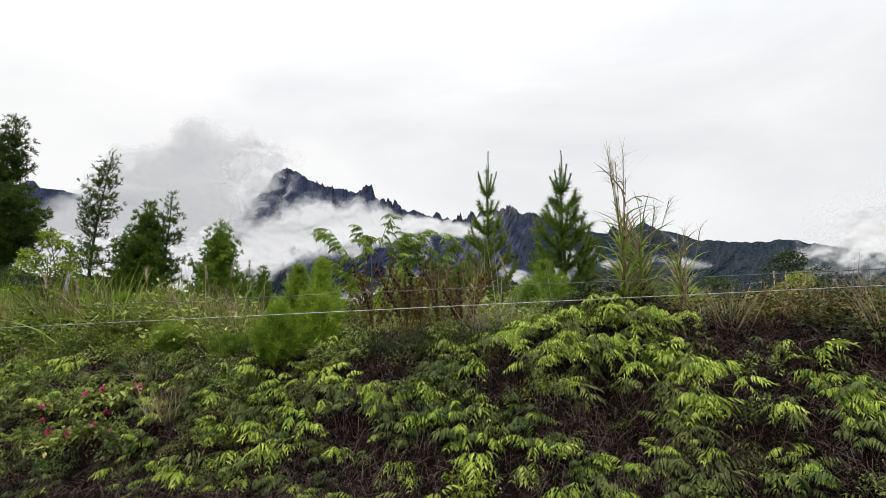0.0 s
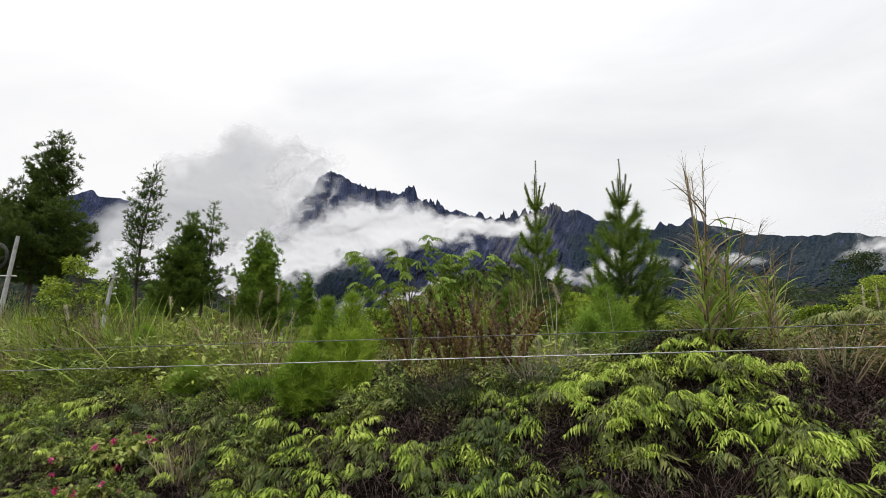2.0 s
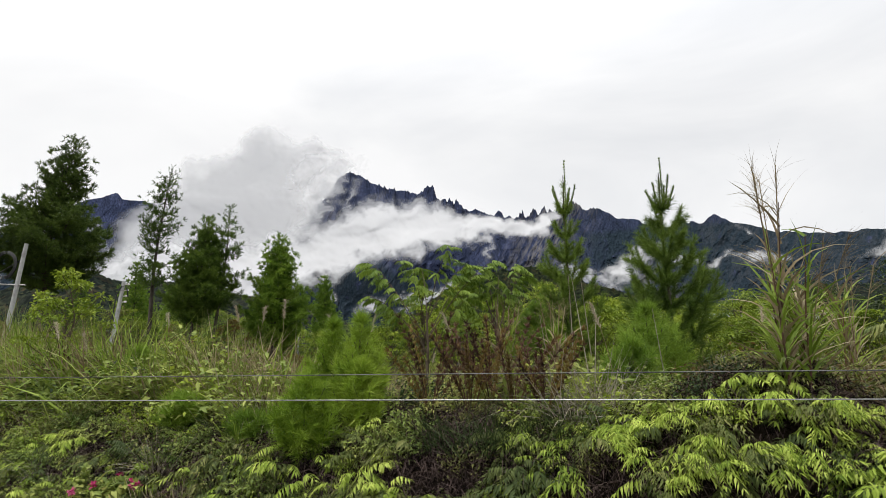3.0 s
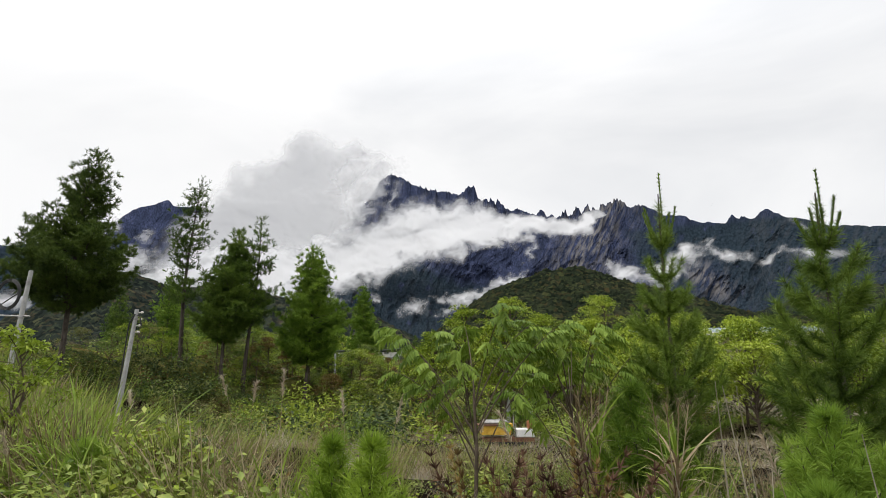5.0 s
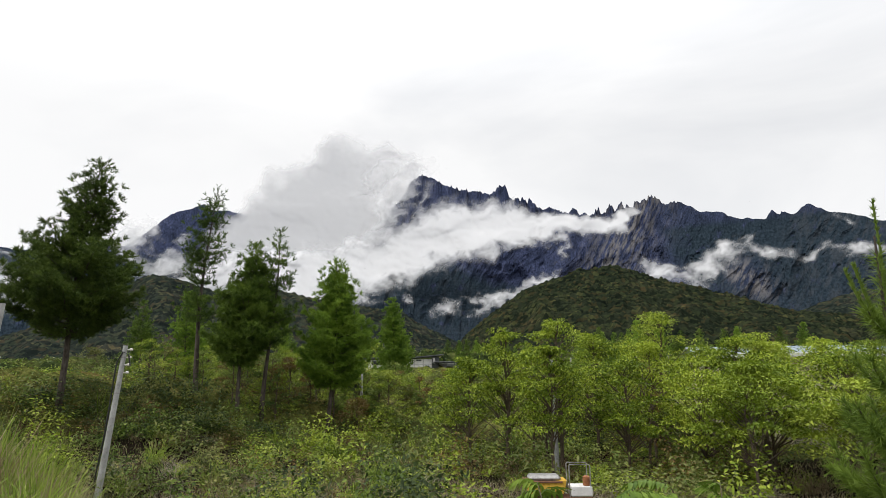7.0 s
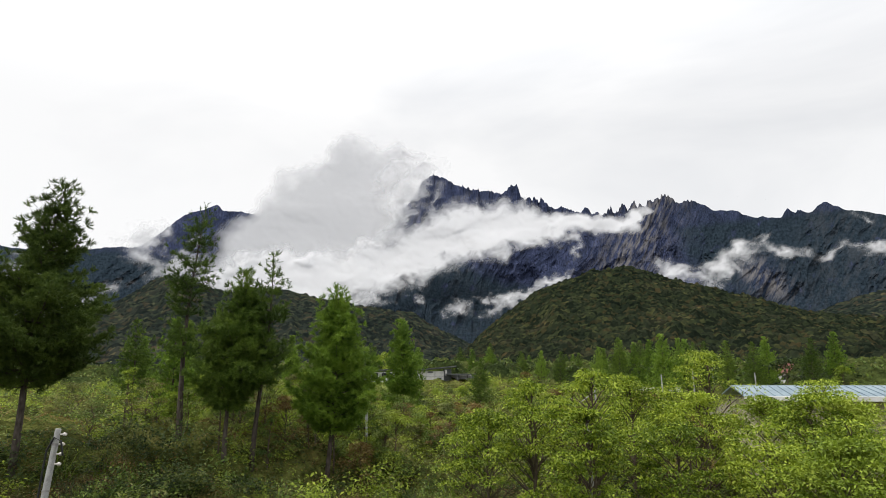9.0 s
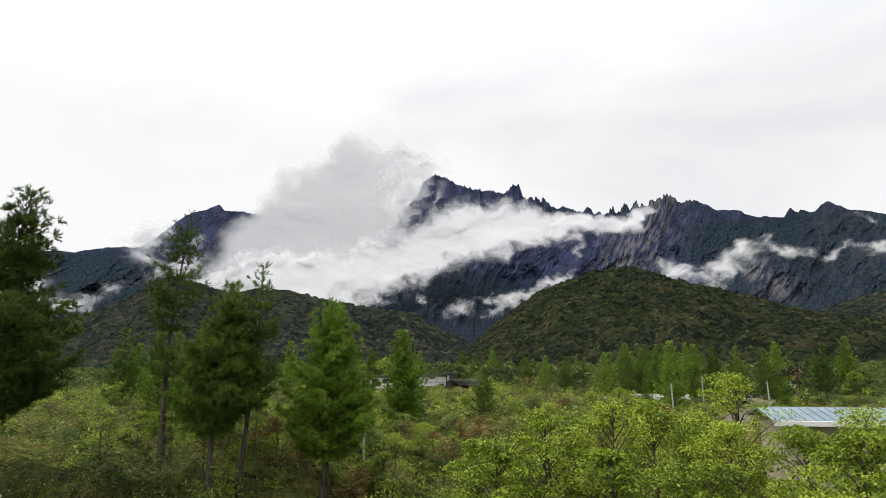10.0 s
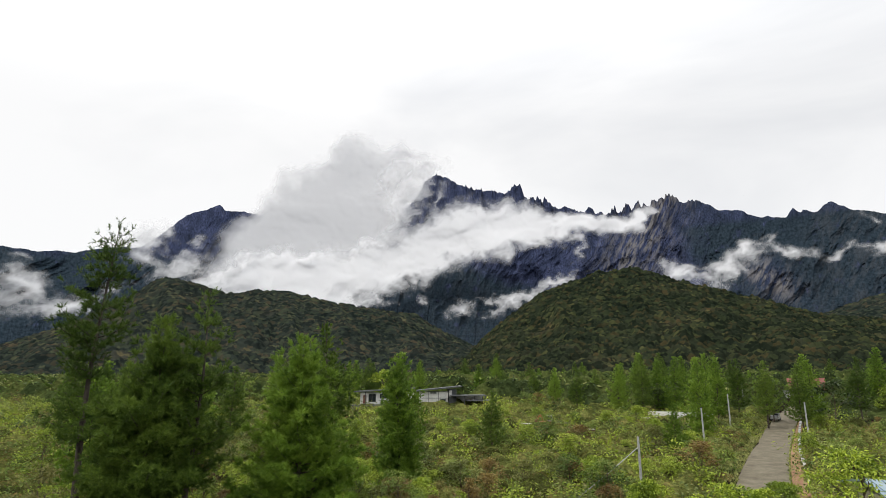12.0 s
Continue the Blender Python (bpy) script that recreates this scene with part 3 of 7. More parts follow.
RIDGE = ([-75, -60, -51.6, -46.6, -44.9, -41.6, -39.5, -38.4, -35.7, -35.2, -33.5, -31.4, -25, -21, -19.4, -17.6, -16.4, -15.6, -14.9, -13.8, -11.5, -8.4, -6.9, -6.5, -4.5, -4.0, -2.5, 1, 3, 5.1, 7.4, 9.3, 11, 12.6, 13.7, 15.8, 16.4, 18, 19, 20, 20.6, 22, 23.5, 28, 31, 33.3, 37, 50, 70],
         [6, 8.5, 10.1, 10.2, 10.7, 11.2, 13.2, 14.3, 15.5, 15.05, 15.0, 14.7, 14.4, 14.2, 14.9, 16.9, 18.6, 19.3, 19.3, 18.6, 17.9, 17.5, 17.3, 16.7, 16.4, 15.9, 15.6, 15.0, 15.2, 15.4, 15.5, 15.3, 14.5, 14.2, 13.6, 13.3, 13.7, 13.5, 13.9, 13.7, 13.2, 12.9, 12.1, 11.4, 11.4, 10.6, 9.5, 7, 5])
# rock towers on the crest: azimuth, half width, height above the crest
TOWERS = ((-16.3, 0.35, 0.15), (-8.05, 0.3, 0.5), (-7.35, 0.5, 0.95), (-5.85, 0.2, 1.0), (-5.3, 0.25, 0.5), (-4.6, 0.25, 0.65), (-2.7, 0.5, 0.3), (-0.5, 0.35, 0.6), (1.7, 0.26, 0.75), (2.9, 0.3, 0.95), (3.8, 0.3, 0.9),
          (4.6, 0.25, 0.3), (5.35, 0.26, 0.85), (5.95, 0.3, 1.1), (6.6, 0.35, 1.1), (7.2, 0.3, 0.6), (8.45, 0.26, 0.55), (9.05, 0.25, 0.3), (16.35, 0.3, 0.35), (17.25, 0.2, 0.35), (18.95, 0.5, 0.2))
R_FOOT, R_CREST, EL_FOOT = 1900.0, 4200.0, 2.5


def crest_el(az):
    return sum(np.interp(np.asarray(az, float) + k, *RIDGE) for k in (-1.2, -0.6, 0.0, 0.6, 1.2)) / 5


def ridge_el(az):
    az = np.asarray(az, float)
    e = np.interp(az, *RIDGE) + (fbm(az * 1.3, az * 0 + 5, 5, 0.6) - 0.5) * 0.42
    jag = 0.6 + 0.8 * vnoise(az * 7, az * 0 + 3)
    e = e + 0.9 * np.clip(ridged(az * 1.9, az * 0 + 21, 4, 0.6) - 0.55, 0, 1) * smooth01(az, -18, -15) * (1 - smooth01(az, 8.5, 10))
    for at, half, high in TOWERS:
        e = e + 0.62 * high * jag * np.clip(1.5 - np.abs((az - at) / half) ** 1.2, 0, 1.05)
    return e


def mountain_r(a, s):
    wav = fbm(a * 0.2, s * 2, 3) * 3
    lean = a - 6.5 * s
    gul = ridged(lean * 0.16 + wav * 0.25, s * 0.8 + wav * 0.1, 6, 0.55)
    fine_g = ridged(lean * 0.6 + wav * 0.3, s * 4.5 + wav * 0.2, 5, 0.62)
    slab = fbm(a * 1.4, s * 11, 4, 0.6) - 0.5
    return R_FOOT + (R_CREST - R_FOOT) * s - ((gul - 0.6) * 800 + ((fine_g - 0.6) * 230 + slab * 90) * (0.3 + 0.7 * smooth01(s, 0.35, 0.7))) * np.sin(PI * np.clip(s * 0.93 + 0.03, 0, 1))


maz = np.concatenate([np.arange(-75, -52, 0.3), np.arange(-52, -20, 0.14), np.arange(-20, 26, 0.075), np.arange(26, 70, 0.22)])
MA, MS = np.meshgrid(maz, np.concatenate([np.linspace(0, 0.22, 12)[:-1], np.linspace(0.22, 1, 128), [1.03, 1.08]]), indexing="ij")
mel = EL_FOOT + (crest_el(MA) - EL_FOOT) * np.minimum(MS, 1) + (ridge_el(MA) - crest_el(MA)) * smooth01(MS, 0.86, 1.0) - np.clip(MS - 1, 0, 1) * 40
mr = mountain_r(MA, MS)
mx_, my_ = polar(MA, mr)
mz_ = 16.6 + mr * np.tan(np.radians(mel))
mountain = part("mountain", grid_shape(mx_, my_, mz_), M_rock_hazed)
uv = mountain.data.uv_layers.new(name="slope_angles")
vi = np.empty(len(mountain.data.loops), np.int32)
mountain.data.loops.foreach_get("vertex_index", vi)
uv.data.foreach_set("uv", np.stack([MA.reshape(-1)[vi], mel.reshape(-1)[vi]], -1).astype(np.float32).reshape(-1))
# forest clothes the foot and the broad eastern flank, bare rock the cliffs; scree lies under the towers and on one slip
tree_line = np.interp(MA, [-24, -12, -7, -3, 5], [10.6, 11.0, 9.0, 8.0, 8.4])
forest = np.maximum(1 - smooth01(mel + 2.5 * (fbm(MA * 0.5, mel * 0.5, 3) - 0.5), tree_line - 1.0, tree_line + 0.5), smooth01(MA + 0.5 * (mel - 12) + 4 * (fbm(MA * 0.4, mel * 0.4, 3) - 0.5), 7.0, 9.5) * (1 - 0.75 * smooth01(mel, 13.0, 13.8)))
slip = np.exp(-((MA - 13.8 - 0.5 * (9 - mel)) / 1.5) ** 2 - ((mel - 8.4) / 1.7) ** 2)
scree = np.clip(np.exp(-((MA - 3.6 - 0.55 * (mel - 12)) / 2.6) ** 2) * smooth01(mel, 7.5, 9) + 1.3 * slip + 0.12 * smooth01(MA, 16, 19) + 0.06 * np.exp(-((MA + 13) / 4) ** 2), 0, 1)
for key, values in (("green", forest * (1 - 0.85 * slip)), ("scree", scree)):
    mountain.data.attributes.new(key, "FLOAT", "POINT").data.foreach_set("value", values.reshape(-1).astype(np.float32))
tagged(mountain, "jagged granite mountain, coloured haze-blue, with pinnacles and pale gullies", "mountain", kind="structure")

# ---- clouds on the mountain ----
M_vapour = bpy.data.materials.new("cloud_vapour")
M_vapour.use_nodes = True
v_nt = M_vapour.node_tree
v_nt.nodes.clear()
v_out, v_at = v_nt.nodes.new("ShaderNodeOutputMaterial"), v_nt.nodes.new("ShaderNodeAttribute")
v_at.attribute_name = "mist"
v_di, v_tr, v_tp = v_nt.nodes.new("ShaderNodeBsdfDiffuse"), v_nt.nodes.new("ShaderNodeBsdfTranslucent"), v_nt.nodes.new("ShaderNodeBsdfTransparent")
v_di.inputs["Color"].default_value = v_tr.inputs["Color"].default_value = (0.895, 0.895, 0.905, 1)
v_body, v_mix = v_nt.nodes.new("ShaderNodeMixShader"), v_nt.nodes.new("ShaderNodeMixShader")
v_body.inputs[0].default_value = 0.4
v_nt.links.new(v_di.outputs[0], v_body.inputs[1])
v_nt.links.new(v_tr.outputs[0], v_body.inputs[2])
v_nt.links.new(v_at.outputs["Fac"], v_mix.inputs[0])
v_nt.links.new(v_tp.outputs[0], v_mix.inputs[1])
v_nt.links.new(v_body.outputs[0], v_mix.inputs[2])
v_nt.links.new(v_mix.outputs[0], v_out.inputs["Surface"])


def cloud(name, label, puffs, seed, r0, rise, torn=0.5, soft=0.4, billow=60.0, grain=1.0, step=0.11):
    """A bank of mist before the slope: puffs are (azimuth, elevation, half length, half breadth, tilt, weight); r0 at its foot, rise metres a degree up."""
    az0, az1 = min(p[0] - 1.8 * p[2] for p in puffs), max(p[0] + 1.8 * p[2] for p in puffs)
    el0, el1 = min(p[1] - 1.8 * max(p[3], 0.5 * p[2]) for p in puffs), max(p[1] + 1.8 * max(p[3], 0.5 * p[2]) for p in puffs)
    a, e = np.meshgrid(np.arange(az0, az1, step), np.arange(max(el0, 3.0), el1, step), indexing="ij")
    k = grain
    wa = (fbm(a * 0.5 * k + seed, e * 0.6 * k, 4) - 0.5) * 2.4 / k
    we = (fbm(a * 0.5 * k + 9, e * 0.7 * k + seed, 4) - 0.5) * 2.0 / k
    total = np.full(a.shape, math.exp(-6.0))
    for pa, pe, la, lb, tilt, w in puffs:
        c, n = math.cos(radians(tilt)), math.sin(radians(tilt))
        x, y = a + wa - pa, e + we - pe
        d = np.sqrt(((x * c + y * n) / la) ** 2 + ((y * c - x * n) / lb) ** 2 + 0.01)
        total = total + np.exp(6 * np.clip(w - d, -1.0, 1.0))
    dens = np.log(total) / 6
    curl = fbm(a * 0.9 * k + seed + wa * 1.2, e * 1.3 * k + we * 1.2 + 3, 6, 0.58) - 0.5
    mist = smooth01(dens + torn * 2 * curl, -0.3, soft)
    lump = fbm(a * 0.4 * k + seed * 3 + wa * 0.3, e * 0.55 * k + we * 0.3, 3, 0.35)
    r = r0 + rise * (e - 6) - billow * 1.6 * (lump - 0.5) * np.clip(dens * 2 + 0.4, 0.1, 1)
    x, y = polar(a, r)
    z = 16.6 + r * np.tan(np.radians(e))
    idx = np.arange(a.size).reshape(a.shape)
    q = np.stack([idx[:-1, :-1], idx[:-1, 1:], idx[1:, 1:], idx[1:, :-1]], -1).reshape(-1, 4)
    ok = (mist.reshape(-1)[q] > 0.003).any(1)
    used, q = np.unique(q[ok], return_inverse=True)
    ob = part(name, Shape().add(np.stack([x, y, z], -1).reshape(-1, 3)[used], q.reshape(-1, 4)), M_vapour, smooth=True)
    ob.data.attributes.new("mist", "FLOAT", "POINT").data.foreach_set("value", mist.reshape(-1)[used].astype(np.float32))
    return tagged(ob, label, "cloud", kind="stuff")


# the high bank that trails off the summit, then the bright band below it
cloud("cloud_bank", "tall soft grey-white cloud bank trailing off the summit", [(-29.8, 12.8, 6.0, 3.2, 48, 1.0), (-26.0, 17.0, 5.2, 3.4, 42, 1.0), (-24.8, 19.4, 3.2, 2.4, 30, 0.9), (-21.6, 17.9, 4.2, 2.8, 38, 1.0), (-18.6, 20.9, 4.6, 1.2, 2, 0.5), (-26.0, 13.6, 5.5, 3.4, 30, 1.1), (-32.5, 10.0, 4.6, 2.4, 45, 0.9), (-23.5, 13.0, 5.5, 2.8, 25, 1.0), (-21.2, 15.0, 3.2, 2.0, 42, 0.9)], 1.0, 2500.0, 4.0, torn=0.09, soft=0.42, billow=14.0, grain=0.6)
cloud("cloud_bank", "bright white cloud band lying across the mountain face", [(-30.0, 9.2, 7.0, 2.4, 8, 1.0), (-22.0, 10.2, 6.5, 2.6, 15, 1.0), (-16.0, 12.6, 5.5, 2.5, 24, 1.0), (-11.5, 13.9, 5.0, 2.7, 12, 1.0), (-7.0, 14.4, 4.5, 1.9, 0, 1.0), (-3.0, 14.5, 4.5, 1.15, -4, 0.9), (0.8, 14.0, 3.6, 0.9, 2, 0.85), (3.6, 14.5, 2.4, 0.6, 25, 0.7), (-27.5, 7.6, 6.5, 1.3, -4, 0.8)], 2.0, 2250.0, 30.0, torn=0.34, soft=0.4, billow=36.0)
cloud("cloud_wisp", "thin veil of mist drifting off the summit", [(-18.4, 17.0, 3.6, 2.0, 48, 0.9), (-16.4, 19.4, 2.8, 1.2, 20, 0.8), (-19.0, 19.2, 3.0, 1.6, 30, 0.8), (-15.0, 17.2, 2.4, 1.0, 35, 0.4)], 6.0, 2400.0, 8.0, torn=0.6, soft=0.95, billow=20.0)
MIST = "torn white mist clinging to the lower slopes"
cloud("cloud_wisp", MIST, [(-41.6, 11.4, 2.4, 2.2, 60, 0.6), (-39.8, 12.8, 1.6, 1.3, 40, 0.5), (-38.8, 9.9, 3.0, 1.3, 20, 0.7), (-37.4, 12.0, 1.4, 1.0, 45, 0.4), (-43.6, 7.6, 2.0, 1.0, 30, 0.5), (-50.0, 7.4, 2.6, 1.6, -25, 0.75), (-47.6, 5.8, 3.4, 1.1, 10, 0.75), (-50.2, 9.6, 1.3, 0.5, -15, 0.5)], 3.0, 2150.0, 20.0, torn=0.5, soft=0.8, grain=1.4, billow=20.0)
cloud("cloud_wisp", MIST, [(-21.0, 7.4, 2.4, 0.8, 0, 0.75), (-16.6, 7.3, 1.0, 0.7, -40, 0.5), (-12.8, 6.8, 1.8, 0.8, 10, 0.75), (-10.2, 7.6, 1.2, 0.6, 20, 0.5), (-8.4, 7.2, 2.2, 1.0, 25, 0.8), (-6.2, 8.0, 1.7, 0.8, 30, 0.75), (-4.0, 9.0, 2.4, 0.6, 15, 0.8), (-1.6, 11.6, 2.0, 0.7, 50, 0.35)], 4.0, 2000.0, 20.0, torn=0.7, soft=1.0, grain=1.7, billow=20.0)
cloud("cloud_wisp", MIST, [(7.0, 9.4, 2.3, 1.0, -25, 0.85), (10.6, 9.4, 2.6, 1.2, 25, 0.9), (12.2, 10.7, 2.6, 0.8, 30, 0.75), (14.2, 11.3, 1.7, 0.45, 60, 0.5), (16.0, 10.4, 2.8, 0.6, -12, 0.75), (19.2, 9.9, 1.3, 0.45, 30, 0.6), (22.6, 9.8, 2.2, 0.6, -4, 0.8), (36.5, 11, 3.6, 2.6, 20, 1.1), (32.5, 9.6, 2.2, 0.8, 10, 0.75), (21.8, 12.2, 1.2, 0.4, -35, 0.4)], 5.0, 2050.0, 20.0, torn=0.6, soft=1.0, grain=1.5, billow=20.0)


# ---- poles, wires ----
def pole(foot, top, label, group, wires=True, coil=False):
    foot, top = np.array(foot, float), np.array(top, float)
    t = thing("utility_pole", foot, label, "utility pole", group)
    d = top - foot
    n = 9
    part("shaft", tube(Shape(), [d * (k / n) - (0, 0, 0.6 if k == 0 else 0) for k in range(n + 1)], np.linspace(0.17, 0.105, n + 1), 10), M_concrete, t)
    for h in (0.5, 0.72, 0.93):
        part("band", tube(Shape(), [d * h - (0, 0, 0.04), d * h + (0, 0, 0.04)], 0.17 - 0.045 * h, 10), M_steel, t)
    if wires:
        part("service_cable", tube(Shape(), [d * k + np.array([-0.2 - 0.04 * math.sin(9 * k), -0.1, 0]) for k in np.linspace(0.2, 0.9, 12)] + [d * 0.95 + (0.05, -0.15, 0.1), d * 0.94 + (0.35, -0.1, 0.05), d * 0.88 + (0.5, -0.05, 0)], 0.035, 6), M_black, t)
        for k in range(4):
            h = d * (0.975 - 0.045 * k)
            ins = part("insulator", tube(Shape(), [h + (0.16, 0, 0), h + (0.3, 0, 0.01), h + (0.32, 0, 0.01), h + (0.42, 0, 0.01)], [0.03, 0.03, 0.07, 0.05], 8), M_porcelain, t)
            part("bracket", tube(Shape(), [h + (-0.02, 0, 0), h + (0.18, 0, 0)], 0.018, 6), M_steel, ins)
    if coil:
        for rr in (0.62, 0.68, 0.74):
            part("cable_coil", tube(Shape(), [d * 0.83 + (-0.95 + rr * math.cos(a), -0.12 + 0.02 * rr, 0.25 + rr * math.sin(a) * 1.1) for a in np.linspace(0, 2 * PI, 28)], 0.035, 6), M_black, t)
        part("crossarm", tube(Shape(), [d * 0.73 + (-2.4, 0, 0.1), d * 0.73 + (0.5, 0, -0.02)], 0.05, 6), M_steel, t)
        part("brace", tube(Shape(), [d * 0.9 + (-1.5, 0, -0.9), d * 0.9 + (0, 0, 0.02)], 0.03, 6), M_black, t)
    return t


P_TOPS = {"l": (-27.85, 34.67, 11.36), "m": (-23.53, 37.58, 9.53), "n": (-24.5, 72.06, 8.6), "r": (-4.2, 53.3, 9.35), "p": (-4.2, 99.1, 10.98), "q": (7.3, 137.0, 12.4), "s": (17.3, 171.0, 13.9), "t": (26.7, 154.0, 12.9), "u": (28.1, 211.0, 16.0), "v": (44.5, 222.0, 17.5)}
pole((-28.6, 34.67, gz(-28.6, 34.7)), P_TOPS["l"], "leaning grey concrete utility pole with a black cable coil", "utility poles", coil=True, wires=False)
pole((-24.3, 37.6, gz(-24.3, 37.6)), P_TOPS["m"], "leaning grey concrete utility pole with insulators and black cable", "utility poles")
for k in "nrpqstuv":
    x, y, z = P_TOPS[k]
    pole((x + 0.05, y, gz(x, y)), (x, y, z), "slim grey concrete utility pole among the shrubs", "utility poles", wires=False)


def wire(name, a, b, sag, radius, material, label, n=24):
    a, b = np.array(a, float), np.array(b, float)
    k = np.linspace(0, 1, n)[:, None]
    pts = a + (b - a) * k - np.array([0, 0, 1.0]) * sag * 4 * k * (1 - k)
    return tagged(part(name, tube(Shape(), pts, radius, 5), material), label, "wire")


wire("fence_wire", (-34, 22.2, 2.86), (30, 2.99, 3.61), 0.0, 0.008, M_wire, "pale taut wire strung along the bank", 40)
wire("fence_wire", (-34, 22.15, 3.555), (30, 3.15, 3.68), 0.0, 0.0075, M_wire_dark, "thin dark wire strung along the bank", 40)
wire("guy_wire", (-4.2, 99.1, 10.0), (-11.5, 92, 5.0), 0.1, 0.05, M_wire, "guy wire from the pole down into the shrubs", 8)
wire("guy_wire", (-24.5, 72.06, 7.8), (-29.5, 70, 3.6), 0.05, 0.02, M_black, "dark guy wire from the pole into the shrubs", 8)


# ---- pines ----
def pine(name, place, height, base, profile, label, needle=M_needle, lean=(0, 0), density=1.0, tuft=13, length=0.32, width=0.05, group="pines", seed=0, droop=0.0, gap=0.5, upcurl=0.25, category="pine tree", shoots=5):
    g = np.random.default_rng(100 + seed)
    t = thing(name, place, label, category, group, turn=0.0)
    n = 12
    hs = np.linspace(0, 1, n)
    bend = np.stack([lean[0] * hs ** 1.2 + 0.012 * height * np.sin(hs * 5 + seed), lean[1] * hs + 0.01 * height * np.cos(hs * 4 + seed), hs * height], 1)
    bend -= bend[0]
    bend[0, 2] -= 0.5
    rad = 0.0135 * height * (1 - 0.93 * hs ** 0.9)
    limbs, crown = tube(Shape(), bend, rad, 9), Shape()
    z = base * height
    P, D = [], []
    while z < height * 0.985:
        rel = (z - base * height) / (height * (1 - base))
        at = np.array([np.interp(z / height, hs, bend[:, k]) for k in range(3)])
        count = g.integers(3, 6)
        a0 = g.uniform(0, 2 * PI)
        for k in range(count):
            if g.random() > density:
                continue
            a = a0 + 2 * PI * k / count + g.uniform(-0.4, 0.4)
            ln = float(np.interp(rel, *profile)) * g.uniform(0.7, 1.12)
            if ln < 0.12:
                continue
            out = np.array([math.cos(a), math.sin(a), 0])
            rise = g.uniform(0.0, 0.35) + 0.5 * rel - droop
            q = np.linspace(0, 1, 6)[:, None]
            pts = at + out * ln * q + np.array([0, 0, 1.0]) * ln * (rise * q * 0.6 + upcurl * q ** 2.5)
            if shoots > 1:
                tube(limbs, pts, np.linspace(max(0.012, 0.016 * ln + 0.004), 0.006, 6), 4, cap=False)
            else:
                tube(limbs, pts[[0, 2, 5]], [0.016 * ln + 0.004, 0.01 * ln, 0.006], 3, cap=False)
            m = max(2, int(ln / 0.5))
            for w in np.linspace(0.3 if ln > 1 else 0.4, 1.0, m):
                c = at + out * ln * w + np.array([0, 0, 1.0]) * ln * (rise * w * 0.6 + upcurl * w ** 2.5)
                side = np.cross(out, [0, 0, 1.0])
                sp = ln * 0.34 * (1.25 - w)
                for sgn in (-1, -0.5, 0, 0.5, 1):
                    if sgn and sp * abs(sgn) < 0.24:
                        continue
                    o = c + side * sgn * sp * g.uniform(0.7, 1.3) + g.normal(size=3) * 0.07
                    for _ in range(shoots if rel < 0.86 else min(shoots, 2)):
                        P.append(o)
                        D.append(unit(out * 0.55 + side * sgn * 0.4 + g.normal(size=3) * 0.6 + np.array([0, 0, 0.4 + 0.5 * rel])))
        z += gap * g.uniform(0.7, 1.2)
    top = bend[-1]
    for k in range(9):
        P.append(top - np.array([0, 0, 0.45 + 0.22 * k]))
        D.append([g.normal() * 0.05 * (1 + k), g.normal() * 0.05 * (1 + k), 1.0])
    if shoots > 1:
        needles(crown, np.array(P), np.array(D), length, width, tuft, 0.5, g, run=0.36)
    else:
        needles(crown, np.array(P), np.array(D), length * 0.95, width, int(tuft * 1.6), 0.62, g, run=0.2)
    part("trunk", limbs, M_bark, t, smooth=True)
    part("crown", crown, needle, t)
    return t


def stand(x, y, top, **kw):
    z = gz(x, y)
    return (x, y, z), top - z


A_PROFILE = ([0, 0.06, 0.15, 0.34, 0.45, 0.51, 0.58, 0.73, 0.88, 0.96, 1], [2.6, 4.1, 4.7, 4.1, 3.0, 1.8, 2.2, 1.75, 1.05, 0.55, 0.15])
pos, h = stand(-38.3, 48.9, 24.3)
pine("pine_tree", pos, h, 0.29, A_PROFILE, "tall dense dark green pine with a broad lower crown", lean=(1.5, 0), tuft=24, length=0.25, width=0.036, seed=1, gap=0.36, needle=M_needle_dark)
SLIM = ([0, 0.12, 0.25, 0.45, 0.6, 0.8, 0.93, 1], [2.8, 2.2, 1.5, 2.5, 2.0, 1.5, 0.8, 0.2])
pos, h = stand(-36.5, 61.8, 26.2)
pine("pine_tree", pos, h, 0.36, SLIM, "tall slim pine with an open ragged crown", lean=(0.5, 0), density=0.66, tuft=20, length=0.21, width=0.03, seed=2, gap=0.5, needle=M_needle)
pos, h = stand(-31.0, 59.9, 19.9)
pine("pine_tree", pos, h, 0.3, ([0, 0.12, 0.35, 0.6, 0.85, 1], [1.8, 3.0, 2.9, 2.1, 1.0, 0.2]), "dense dark green pine with a cone-shaped crown", lean=(0.5, 0), tuft=26, length=0.3, width=0.033, seed=3, gap=0.4, needle=M_needle)
pos, h = stand(-29.7, 61.6, 21.6)
pine("pine_tree", pos, h, 0.36, ([0, 0.2, 0.5, 0.75, 0.9, 1], [2.2, 2.5, 2.0, 1.2, 0.6, 0.2]), "slim pine with an open layered crown", lean=(0.5, 0), density=0.64, tuft=20, length=0.21, width=0.03, seed=4, gap=0.5, needle=M_needle)
pos, h = stand(-25.1, 65.2, 19.3)
pine("pine_tree", pos, h, 0.26, ([0, 0.12, 0.35, 0.6, 0.85, 1], [2.6, 3.5, 3.1, 2.1, 1.0, 0.2]), "fresh green pine with a full cone-shaped crown", lean=(0.3, 0), tuft=26, length=0.3, width=0.033, seed=5, gap=0.38, needle=M_needle_mid)
pos, h = stand(-26.8, 89.2, 18.9)
